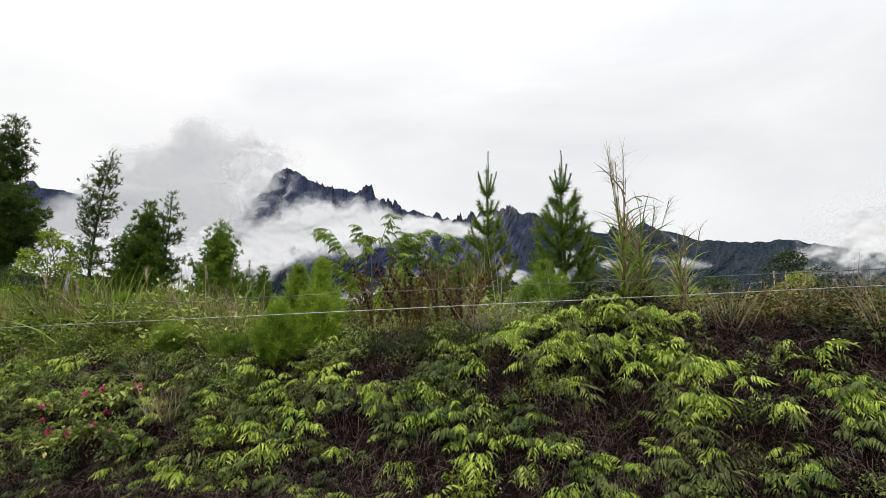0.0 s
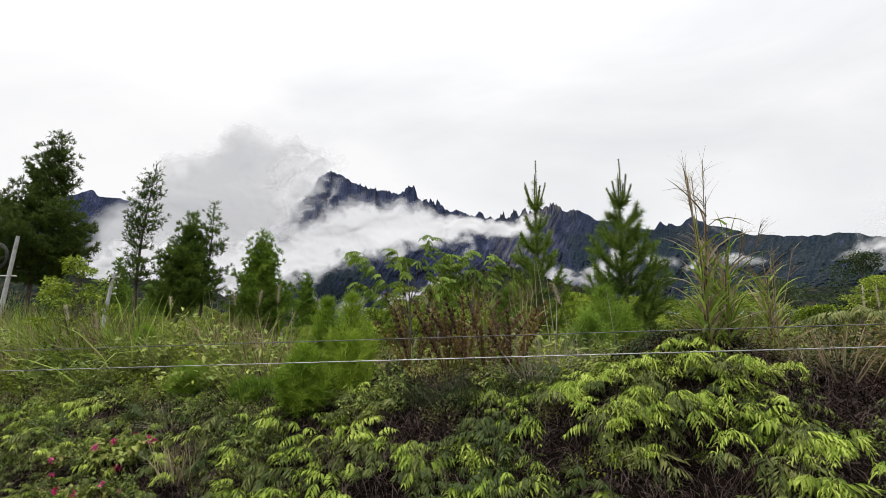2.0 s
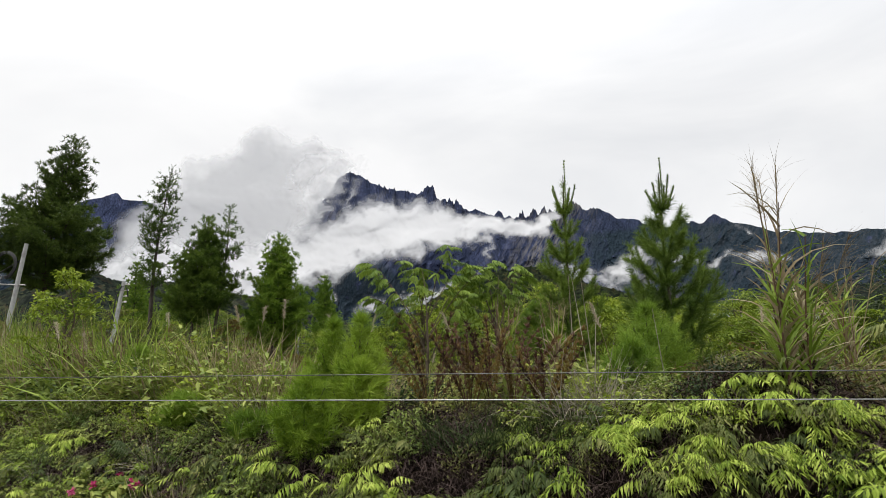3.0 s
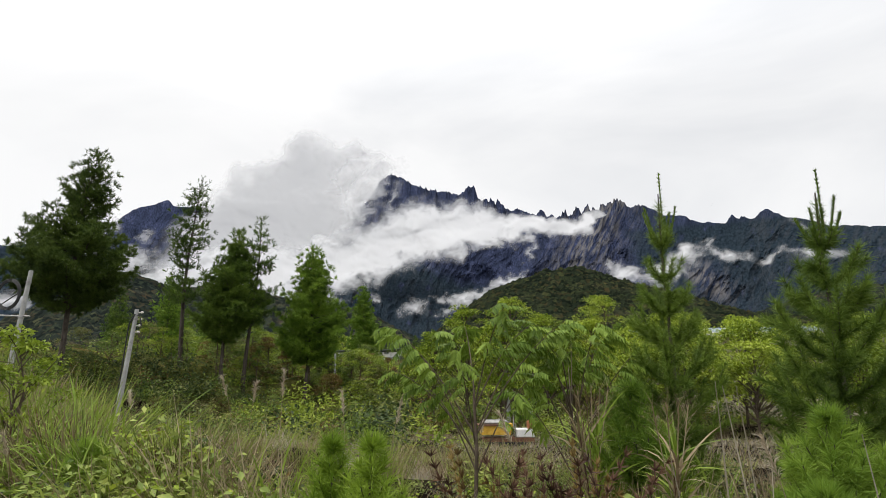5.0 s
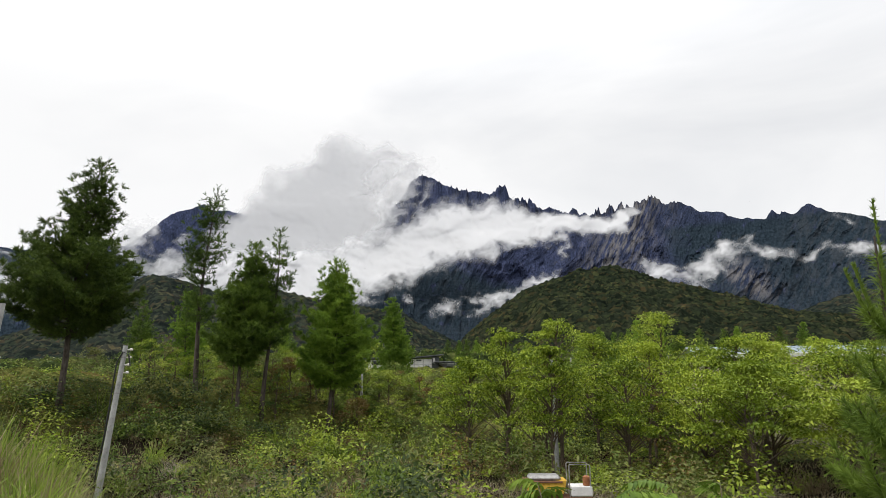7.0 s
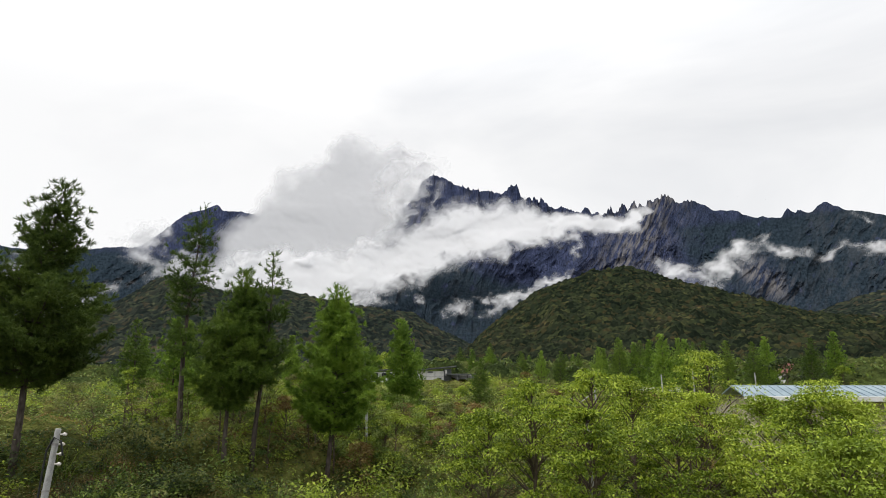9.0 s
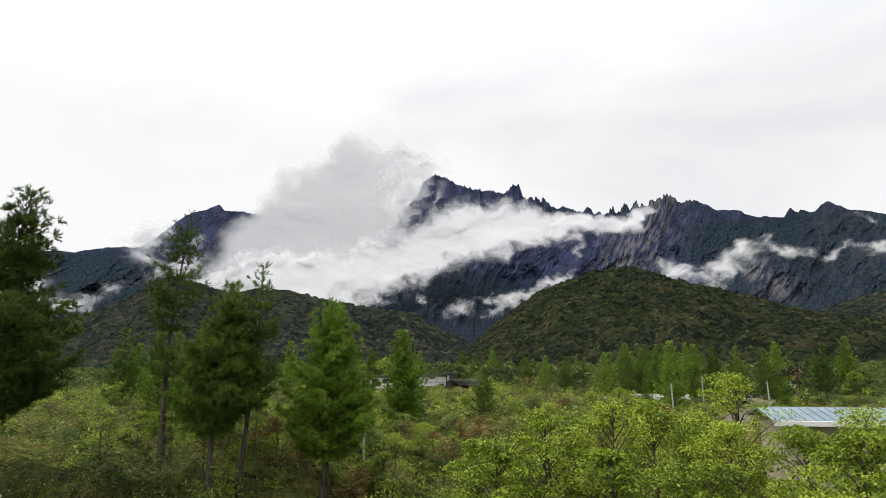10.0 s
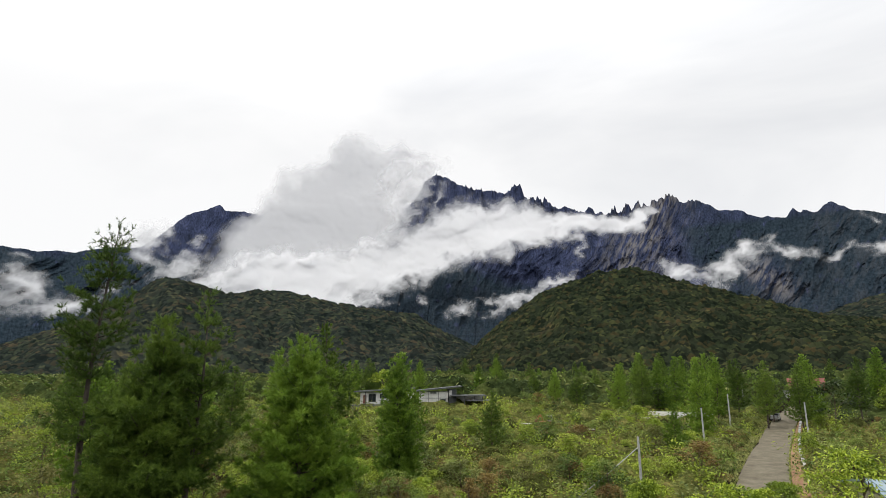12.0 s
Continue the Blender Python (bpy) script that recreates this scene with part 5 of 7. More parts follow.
for k, (x, y, top) in enumerate(((14.7, 25.5, 6.3), (15.4, 25.7, 6.3), (16.2, 26, 6.4), (13.9, 25.2, 6.2), (-9.6, 19.5, 5.3), (-7.2, 19.8, 5.5), (-6.6, 20.1, 5.7), (-8.1, 21, 5.6), (-3.9, 18.7, 5.2), (-10.5, 17.6, 4.6), (-12.4, 19, 5.0), (-5.2, 20.4, 5.3), (-1.2, 17.4, 5.0), (1.9, 15.4, 4.9), (5.4, 17.2, 5.1), (-0.3, 24.5, 4.6), (-3, 25, 4.4), (1.4, 23.0, 4.7))):
    plume_grass(x, y, top, 700 + k)

# long bare dry stems before the young pines
for k, (x, y, top, lx) in enumerate(((1.05, 15.2, 5.55, 0.05), (1.1, 15.1, 5.5, 0.3), (1.3, 15.3, 5.5, 0.2), (0.45, 15.0, 4.75, 0.25), (2.7, 15.6, 4.95, 0.2), (1.5, 15.0, 4.6, -0.1), (0.9, 14.8, 4.4, 0.15))):
    h = top - gz(x, y)
    st = thing("dry_stem", (x, y, gz(x, y)), "long bare pale stem of dead grass", "grass", "dry stems")
    part("stalk", tube(Shape(), [(lx, 0.03, -0.1), (lx * 0.75, 0.02, h * 0.35), (lx * 0.35, 0, h * 0.7), (0, 0, h)], [0.013, 0.011, 0.008, 0.004], 5), M_grass_pale, st)

# plants along the bank top
def clump(kind, x, y, size):
    return put("grass_clump", GRASS_MESH[kind][int(rng.integers(3))], x, y, GRASS[kind][2], "grass", "grass clumps", size)


for x, y, sz in ((-15.1, 21.2, 1.35), (-13.6, 20.4, 1.2), (-12.3, 19.8, 1.25), (-11.4, 19.4, 1.1), (-10.4, 19.2, 1.25), (-9.6, 18.9, 1.1), (-8.7, 18.2, 0.95), (-14.3, 20.9, 1.2), (-7.6, 18.0, 0.8), (0.3, 17.0, 0.8)):
    clump("arching", x, y, sz)
for x, y, sz in ((-12.0, 19.5, 1.2), (-9.9, 18.9, 1.1), (-6.5, 17.4, 0.9), (-5.6, 16.6, 0.95), (-5.2, 16.2, 0.8), (-7.0, 17.6, 0.9)):
    clump("dry", x, y, sz)
for k, (x, y, sz) in enumerate(((1.2, 19.2, 1.1), (0.6, 19.0, 1.0), (1.9, 19.4, 1.1), (2.4, 19.0, 1.0), (1.5, 18.6, 0.9), (-18.5, 25.5, 1.3), (-17.5, 24.6, 1.2), (-19.6, 26.4, 1.3), (-16.6, 23.9, 1.1))):
    clump(("dry", "green", "arching")[k % 3], x, y, sz)
for x, y, sz in ((1.1, 14.1, 1.15), (1.5, 13.95, 1.05), (1.3, 14.4, 1.2), (-5.0, 15.9, 0.8), (-5.5, 16.1, 0.9)):
    clump("straw", x, y, sz)
for x, y, sz in ((-0.7, 13.9, 0.9), (-0.2, 13.8, 0.8), (0.3, 13.7, 0.75), (-1.2, 14.2, 0.9), (0.7, 13.9, 0.7), (-6.0, 15.9, 0.8), (-4.6, 15.6, 0.7)):
    clump("dark", x, y, sz)


for k in range(58):
    x = rng.uniform(-15.5, -4.8)
    s = rng.uniform(1.8, 4.2)
    y = face_y(x) + s
    clump(("dry", "green", "reed", "dry", "stalk", "green", "arching")[k % 7], x, y, rng.uniform(0.85, 1.25) * (0.75 if s < 3.2 else 1.2 if x > -10 else 1.4))
for k in range(36):
    x = rng.uniform(-14.5, -4.4)
    clump(("straw", "dry", "dark", "straw", "arching", "dry")[k % 6], x, face_y(x) + rng.uniform(-0.5, 2.4), rng.uniform(0.4, 0.75))
for k in range(56):
    x = rng.uniform(-14, -4.6)
    shrub(x, face_y(x) + rng.uniform(0.9, 5.5), (0, 3, 2, 6, 1)[k % 5], rng.uniform(0.7, 1.15))
for k in range(34):
    x, y = rng.normal(-25.5, 3.2), rng.normal(29.5, 2.4)
    clump(("arching", "dry", "reed", "straw")[k % 4], x, y, rng.uniform(0.9, 1.35))
for k in range(26):
    x, y = rng.uniform(-30, -12), rng.uniform(38, 47)
    clump(("dry", "stalk", "dark", "arching")[k % 4], x, y, rng.uniform(0.6, 1.0))


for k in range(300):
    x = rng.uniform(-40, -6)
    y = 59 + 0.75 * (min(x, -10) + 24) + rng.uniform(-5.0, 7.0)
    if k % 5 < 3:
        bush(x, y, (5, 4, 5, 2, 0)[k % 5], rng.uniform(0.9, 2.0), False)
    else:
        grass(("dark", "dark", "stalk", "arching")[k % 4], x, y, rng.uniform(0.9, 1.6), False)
for k in range(30):
    x, y = rng.uniform(-22.5, -17.2), rng.uniform(24.5, 29)
    clump(("arching", "dry", "reed", "straw", "arching")[k % 5], x, y, rng.uniform(1.0, 1.5))

# stand of tall cane grass behind the bank
TALL = [(grass_mesh(570 + k, 58, 3.4, 0.05, 0.3, 0.2, 0.3).mesh("grass", m), w) for k, (m, w) in enumerate(((M_grass_green, "tall upright clump of bright green cane grass"), (M_grass_dry, "tall upright clump of dry straw-brown cane grass"), (M_grass, "tall upright clump of yellowish green cane grass")))]
for k in range(54):
    x, y = rng.uniform(-25.5, -18.6), rng.uniform(29.0, 32.0)
    tall = float(np.interp(x + y - 30, [-25.5, -21.5, -19.6, -18.0], [4.0, 3.6, 2.9, 1.7]))
    mesh, words = TALL[(0, 1, 2, 0, 1)[k % 5]]
    put("grass_clump", mesh, x, y, words, "grass", "grass clumps", tall / 2.7 * rng.uniform(0.7, 1.05))


def tree_fern(x, y, top, seed):
    g = np.random.default_rng(seed)
    z0 = gz(x, y)
    h = top - z0
    t = thing("tree_fern", (x, y, z0), "tree fern with arching green fronds over the scrub", "tree fern")
    part("trunk", tube(Shape(), [(0, 0, -0.3), (0.05, 0, h * 0.5), (0, 0, h * 0.8)], [0.11, 0.09, 0.08], 8), M_twig, t)
    for k in range(11):
        a = 2 * PI * k / 11 + g.uniform(-0.2, 0.2)
        sh = Shape()
        frond(sh, np.array([0, 0, h * 0.8]), np.array([math.cos(a), math.sin(a), 0]), 2.0 * g.uniform(0.85, 1.1), 0.42, g, pairs=22, arch=0.42, rise=g.uniform(0.5, 0.8))
        part("frond", sh, M_fern_dark, t)


tree_fern(14.4, 26.2, 6.1, 931)


def feather_bush(x, y, top, spread, seed):
    """A fan of stems set with short dead brown shoots."""
    g = np.random.default_rng(seed)
    h = top - gz(x, y)
    t = thing("feathery_bush", (x, y, gz(x, y)), "fan of dead reddish brown feathery stems", "bush", "feathery bushes", 0)
    for k in range(10):
        a, ln = g.uniform(0, 2 * PI), h * g.uniform(0.6, 1.02)
        out = np.array([math.cos(a), math.sin(a), 0]) * spread * g.uniform(0.2, 1.0)
        u = np.linspace(0, 1, 16)[:, None]
        pts = out * u ** 1.4 + np.array([0, 0, ln]) * u + g.normal(size=3) * 0.06 * u
        sh = tube(Shape(), pts[::5], [0.012, 0.009, 0.007, 0.004], 4, cap=False)
        needles(sh, pts[6:], np.gradient(pts, axis=0)[6:], 0.13, 0.026, 16, 0.55, g)
        part("feathery_stem", sh, M_stalk if k % 3 else M_leaf_rust, t)


for k, (x, y, top) in enumerate(((-1.7, 15.2, 4.7), (-0.9, 15.0, 4.8), (-0.1, 14.7, 4.6), (0.45, 14.3, 4.3), (-0.5, 15.4, 4.9))):
    feather_bush(x, y, top, 1.05, 980 + k)
for x, y, kind, sz in ((-2.0, 14.5, 3, 0.95), (-2.5, 14.3, 3, 0.9), (-1.9, 14.1, 3, 0.7), (-2.9, 14.0, 1, 0.6), (-1.5, 15.1, 6, 1.0), (-1.1, 15.8, 6, 1.35), (-0.6, 14.5, 2, 0.8), (0.2, 14.3, 0, 0.75), (0.6, 15.0, 5, 1.0), (0.5, 16.4, 4, 1.4), (5.6, 14.6, 4, 1.3), (5.0, 13.6, 2, 1.2), (3.3, 13.2, 5, 0.9), (2.6, 13.0, 5, 0.8), (4.6, 15.8, 2, 1.5), (6.6, 15.2, 6, 1.2),
                      (-15, 22.6, 1, 1.8), (-14.2, 23, 1, 1.6), (-11.7, 18.0, 0, 1.1), (-11.4, 17.2, 3, 0.95), (-9.1, 16.4, 3, 0.95), (-10.2, 16.9, 0, 1.0), (-8.3, 16.2, 3, 0.8), (-6.6, 15.9, 1, 0.75), (-5.9, 15.5, 3, 0.7), (-7.6, 15.7, 0, 0.8), (-12.6, 17.8, 1, 1.0), (1.0, 17.2, 5, 1.5), (-0.2, 17.6, 5, 1.5), (-2.0, 17.2, 5, 1.4), (-5.2, 18.4, 5, 1.5), (-6.8, 19.2, 5, 1.6), (-8.6, 19.8, 5, 1.5)):
    shrub(x, y, kind, sz)


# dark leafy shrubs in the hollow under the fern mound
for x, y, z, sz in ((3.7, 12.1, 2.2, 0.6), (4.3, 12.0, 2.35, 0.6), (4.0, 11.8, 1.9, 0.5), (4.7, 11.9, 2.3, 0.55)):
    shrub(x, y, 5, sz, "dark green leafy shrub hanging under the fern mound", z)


# pink-flowered shrubs low on the bank
def flower_shrub(x, y, size, seed):
    g = np.random.default_rng(seed)
    t = thing("flowering_shrub", (x, y, gz(x, y)), "low shrub with yellow-edged leaves and pink flowers", "flowering shrub", "flowering shrubs", 0, size)
    a, b = shrub_mesh(seed, 0.62, 300, 0.15, 0.7, wide=0.62)
    part("foliage", a, M_leaf_broad, t)
    part("branchwork", b, M_twig, t)
    c, _ = shrub_mesh(seed + 1, 0.66, 80, 0.15, 0.75, wide=0.62)
    part("young_foliage", c, M_leaf_yellow, t)
    for k in range(3):
        p = unit(g.normal(size=3) * 0.7 + [0.2, -0.9, 0.9]) * 0.64 * [1, 1, 0.8]
        f = Shape()
        leaves(f, np.tile(p, (22, 1)) + g.normal(size=(22, 3)) * 0.018, rand_dirs(22, 0.3, g), 0.085, 0.05, g=g)
        part("flower", f, M_flower, t)


for k, (x, y) in enumerate(((-7.4, 14.7), (-9.4, 15.2), (-8.3, 14.9), (-8.7, 14.4), (-7.9, 14.3))):
    flower_shrub(x, y, rng.uniform(0.9, 1.15), 800 + 5 * k)


# sapling with drooping feathery leaves
def feather_leaf(seed, ln):
    g = np.random.default_rng(seed)
    sh = Shape()
    m = 9
    u = np.linspace(0.1, 1, m)
    cc = np.outer(u * ln, [1.0, 0, 0]) + np.outer(0.25 * u - 0.5 * u * u, [0, 0, 1.0]) * ln
    for sg in (-1, 1):
        leaves(sh, cc, np.tile([0.45, sg * 0.7, -0.5], (m, 1)) + g.normal(size=(m, 3)) * 0.1, 0.18, 0.07, droop=0.5, g=g)
    tube(sh, [(0, 0, 0), (ln * 0.5, 0, 0.0), (ln, 0, -0.25 * ln)], [0.006, 0.005, 0.003], 4, cap=False)
    return sh.mesh("leaf", M_leaf_feather)


FEATHERS = [feather_leaf(950 + k, 0.48 * rng.uniform(0.8, 1.15)) for k in range(5)]


def pinnate_sapling(x, y, top, reach, seed, label):
    g = np.random.default_rng(seed)
    z0 = gz(x, y)
    h = top - z0
    t = thing("sapling", (x, y, z0), label, "sapling", "feather-leaved saplings")
    part("trunk", tube(Shape(), [(0, 0, -0.2), (0.05, 0, h * 0.35), (0.0, 0.05, h * 0.6)], [0.045, 0.035, 0.022], 7), M_twig, t)
    for k in range(11):
        a = 2 * PI * k / 11 * 2 + g.uniform(-0.35, 0.35)
        L_ = reach * g.uniform(0.5, 1.05)
        low = 0.22 if k % 3 == 2 else 0.0
        base = np.array([0.02, 0.02, h * (g.uniform(0.3, 0.6) - low)])
        tip = np.array([math.cos(a) * L_, math.sin(a) * L_ * 0.8, h * (1.08 - 0.18 * L_ / reach - low + g.uniform(-0.06, 0.06))])
        pts = base + (tip - base) * np.linspace(0, 1, 7)[:, None] + np.array([0, 0, 0.06 * h]) * np.sin(np.linspace(0, 1, 7)[:, None] * PI)
        limb = part("branch", tube(Shape(), pts, np.linspace(0.016, 0.005, 7), 5), M_twig, t)
        for w in (0.42, 0.5, 0.57, 0.64, 0.71, 0.78, 0.84, 0.9, 0.95, 1.0):
            c = base + (tip - base) * w + np.array([0, 0, 0.06 * h]) * math.sin(w * PI)
            b = a + g.choice([-1, 1]) * g.uniform(0.1, 1.1)
            lf = part("leaf", FEATHERS[g.integers(5)], None, limb)
            lf.matrix_basis = Matrix.Translation(c) @ Euler((g.normal() * 0.25, g.normal() * 0.25, b)).to_matrix().to_4x4() @ Matrix.Scale(g.uniform(0.6, 0.95), 4)
    return t


pinnate_sapling(-2.3, 19.1, 6.95, 1.75, 901, "slender sapling with drooping feathery green leaves")
pinnate_sapling(-0.5, 20.2, 6.6, 1.4, 907, "slender sapling with drooping feathery green leaves")


# ---- broadleaved trees ----
def broadleaf(name, x, y, top, radius, label, material, seed, clumps=46, per=110, leaf=0.26, flat=0.35, crown_base=0.22, group="broadleaved trees", bare=False, z0=None):
    g = np.random.default_rng(seed)
    z0 = gz(x, y) if z0 is None else z0
    h = top - z0
    t = thing(name, (x, y, z0), label, "tree", group)
    wood = Shape()
    tube(wood, [(0, 0, -0.4), (0.1 * g.normal(), 0.1 * g.normal(), h * 0.3), (0.2 * g.normal(), 0.2 * g.normal(), h * 0.6), (0, 0, h * 0.85)], [0.014 * h, 0.011 * h, 0.008 * h, 0.003 * h], 7)
    ends = []
    for k in range(clumps):
        rel = g.uniform(0, 1) ** 0.8
        a = g.uniform(0, 2 * PI)
        rad = radius * math.sqrt(max(0.05, 1 - (1.05 * rel) ** 2.2)) * g.uniform(0.35, 1.25)
        e = np.array([math.cos(a) * rad, math.sin(a) * rad, h * (crown_base + (1 - crown_base) * rel)])
        ends.append(e)
        s = np.array([0, 0, max(h * 0.2, e[2] - rad * 0.9 - 0.2)])
        way = [s, s + (e - s) * 0.5 + g.normal(size=3) * 0.12 + [0, 0, 0.1], e]
        if clumps < 16:
            part("branch", tube(Shape(), way, [0.005 * h, 0.003 * h, 0.01], 4, cap=False), M_twig, t)
        else:
            tube(wood, way, [0.005 * h, 0.003 * h, 0.01], 4, cap=False)
    part("trunk", wood, M_twig, t)
    if bare:
        tw = Shape()
        for e in ends:
            blades(tw, np.tile(e, (14, 1)), rand_dirs(14, 0.5, g), g.uniform(0.4, 1.0, 14), 0.03, droop=0.05, segs=2, g=g)
        tagged(part("bare_twig", tw, M_leaf_rust, t), kind="stuff")
        return t
    crown = Shape()
    cr = radius * 0.36
    for e in ends:
        n = int(per * g.uniform(0.6, 1.3))
        d = rand_dirs(n, 0.45, g)
        p = e + d * g.uniform(0.5, 1.0, (n, 1)) * cr * g.uniform(0.7, 1.25) * [1, 1, flat]
        flat_leaves(crown, p, d * [1, 1, 0.5] + rand_dirs(n, 0.2, g) * 0.8, leaf * g.uniform(0.7, 1.25, n), leaf * 0.5, g=g)
    part("crown", crown, material, t)
    return t


for k, (x, y, top, r, m) in enumerate(((-4.2, 50.6, 9.9, 1.9, 1), (-3.9, 54.6, 11.9, 2.5, 1), (-7.4, 54.6, 11.3, 2.3, 1), (4.0, 65, 13.2, 3.2, 1), (-1.4, 64.4, 11.6, 2.6, 1), (-10.4, 57, 9.4, 2.3, 1), (0.2, 53, 9.2, 2.3, 1), (7.6, 56, 10.4, 2.6, 1), (10.5, 63, 11.2, 2.6, 1), (-6.2, 60, 10.2, 2.4, 1), (12.5, 52, 9.6, 3.0, 1), (6.4, 48.5, 8.6, 2.6, 0), (9.5, 57, 10.2, 2.8, 0), (14, 60, 10.6, 3.0, 1), (18, 62, 10.4, 3.0, 0), (24, 64, 10.8, 3.2, 0), (17, 50, 9.8, 3.2, 0), (21.5, 53, 10.0, 3.2, 0), (26, 57, 11.6, 3.4, 3), (30, 50, 10.6, 3.0, 0), (15, 43, 7.2, 2.2, 0), (22, 44, 7.6, 2.4, 1), (28, 42, 7.6, 2.5, 0), (-13.5, 66, 8.6, 2.0, 1), (4.5, 52, 9.0, 2.6, 1), (8.2, 52.5, 9.3, 2.6, 1), (11, 47, 7.8, 2.6, 0), (20, 57, 9.8, 3.0, 0), (2.5, 60, 10.4, 2.6, 1), (6.5, 61, 10.2, 2.6, 0), (1.2, 70, 9.6, 2.5, 1), (4.4, 72, 9.4, 2.5, 0), (-1.8, 76, 9.2, 2.4, 1), (2.6, 79, 9.3, 2.4, 1), (5.2, 84, 9.0, 2.2, 0), (-4.5, 83, 9.0, 2.2, 1))):
    broadleaf("broadleaf_tree", x, y, top, r, ("spreading green tree with layered sprays of leaves", "bright yellow-green tree with layered sprays of leaves", "", "dark green tree with a dense crown")[m], (M_leaf_bright, M_leaf_tree, M_leaf, M_leaf_dark)[m], 1000 + k, leaf=0.2, per=135, clumps=54, crown_base=0.34, flat=0.26)
broadleaf("broadleaf_tree", 34.4, 59, 13.9, 3.8, "dark olive tree with a dense rounded crown", M_leaf_dark, 1100, clumps=60, per=150, flat=0.7, crown_base=0.25)
for k, (x, y, top) in enumerate(((-5.2, 57.5, 10.6), (-4.6, 72, 10.0), (1.8, 58, 9.4))):
    broadleaf("bare_tree", x, y, top, 2.0, "half-bare brown tree with thin twigs", M_leaf_rust, 1150 + k, clumps=26, bare=True)

broadleaf("broadleaf_tree", -13.4, 20.2, 6.8, 1.0, "small bright green tree on the bank top", M_leaf_bright, 1160, clumps=26, per=90, leaf=0.13, crown_base=0.2)

# low trees and tall bushes on the terrace behind the pines
made = 0
while made < 36:
    y = rng.uniform(64, 88)
    x = rng.uniform(-58, -9) if made % 3 else rng.uniform(-50, -32)
    if abs(x + 26.8) + abs(y - 89) < 3 or y < 64 + 0.75 * (max(-46, min(-10, x)) + 24):
        continue
    k = (1, 1, 0, 3, 2, 0)[made % 6]
    broadleaf("broadleaf_tree", x, y, gz(x, y) + rng.uniform(3.6, 6.2), rng.uniform(1.5, 2.5), ("low spreading green tree among the scrub", "low bright green tree among the scrub", "low rusty brown tree among the scrub", "low olive tree among the scrub")[k], (M_leaf, M_leaf_bright, M_leaf_rust, M_leaf_olive)[k], 1400 + made, clumps=26, per=120, leaf=0.17, crown_base=0.1)
    made += 1

# slim saplings standing under and behind the pines
for k in range(22):
    x = rng.uniform(-42, -16)
    y = 66 + 0.75 * (x + 24) + rng.uniform(-1, 12)
    m = (M_leaf, M_leaf_bright, M_leaf_rust, M_leaf_broad)[k % 4]
    broadleaf("slim_sapling", x, y, gz(x, y) + rng.uniform(3.5, 6.0), rng.uniform(0.8, 1.3), ("mid green", "yellow-green", "reddish brown", "fresh green")[k % 4] + " slim sapling with a thin bare stem", m, 1600 + k, clumps=15, per=55, leaf=0.17, crown_base=0.35, group="slim saplings")

# tall bushes scattered over the field, each kind built once
low_src = []
for k, (m, word) in enumerate(((M_leaf_bright, "bright yellow-green"), (M_leaf, "mid green"), (M_leaf_broad, "fresh green"), (M_leaf_rust, "rusty brown"), (M_leaf_olive, "olive"), (M_fern_dark, "dull green"), (M_leaf_bright, "bright green"))):
    low_src.append(broadleaf("tall_bush", -30 + 3.5 * k, 92 + 2 * k, gz(-30 + 3.5 * k, 92 + 2 * k) + 3.4, 1.7, word + " rounded bush standing over the scrub", m, 1500 + k, clumps=24, per=70, leaf=0.21, flat=0.55, crown_base=0.06, group="tall bushes"))
for k in range(260):
    y = 66 + 118 * rng.random() ** 1.05
    x = rng.uniform(-0.95, 0.42) * (y - 28) - 6
    if float(road_gap(x, y)) < 5.5 or y < 66 + 0.75 * (max(-46, min(-10, x)) + 24) or (-66 < x < -28 and y > 158):
        continue
    s = rng.uniform(0.6, 1.3)
    o = copy_thing(low_src[int(rng.choice(7, p=(0.26, 0.16, 0.16, 0.1, 0.1, 0.1, 0.12)))], pose(x, y, gz(x, y) - 0.1, 0, 0, rng.uniform(0, 360)))
    o.scale = (s * rng.uniform(0.9, 1.25), s * rng.uniform(0.9, 1.25), s)

# ---- undergrowth carpet under the scrub ----
ux, uy = np.arange(-120, 45, 0.8), np.concatenate([np.arange(40, 130, 0.7), np.arange(130, 215, 1.4)])
UX, UY = np.meshgrid(ux, uy, indexing="ij")
edge = smooth01(UY - (62 + 0.75 * (np.clip(UX, -46, -10) + 24)), -8, 4) * smooth01(road_gap(UX, UY), 3.4, 6.0)
UZ = ground_z(UX, UY) - 0.25 + edge * carpet(UX, UY)
tagged(part("undergrowth", grid_shape(UX, UY, UZ), M_undergrowth), "dense low ferns and bushes covering the field", "undergrowth", kind="stuff")

n = 300000
fy = 44 + 140 * rng.random(n) ** 1.5
fx = rng.uniform(-1.15, 0.6, n) * (fy - 22) - 7
fe = smooth01(fy - (62 + 0.75 * (np.clip(fx, -46, -10) + 24)), -8, 4) * smooth01(road_gap(fx, fy), 3.4, 6.0)
fx, fy = fx[fe > 0.35], fy[fe > 0.35]
fz = ground_z(fx, fy) - 0.22 + carpet(fx, fy)
tone = (fbm(fx * 0.16, fy * 0.16, 3) * 5.0 + rng.normal(size=len(fx)) * 0.35 - 1.0).astype(int).clip(0, 3)
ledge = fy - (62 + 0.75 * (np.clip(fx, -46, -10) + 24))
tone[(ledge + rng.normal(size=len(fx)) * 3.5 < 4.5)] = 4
tone[(tone < 4) & (fbm(fx * 0.5 + 11, fy * 0.5, 2) > 0.58)] = 5
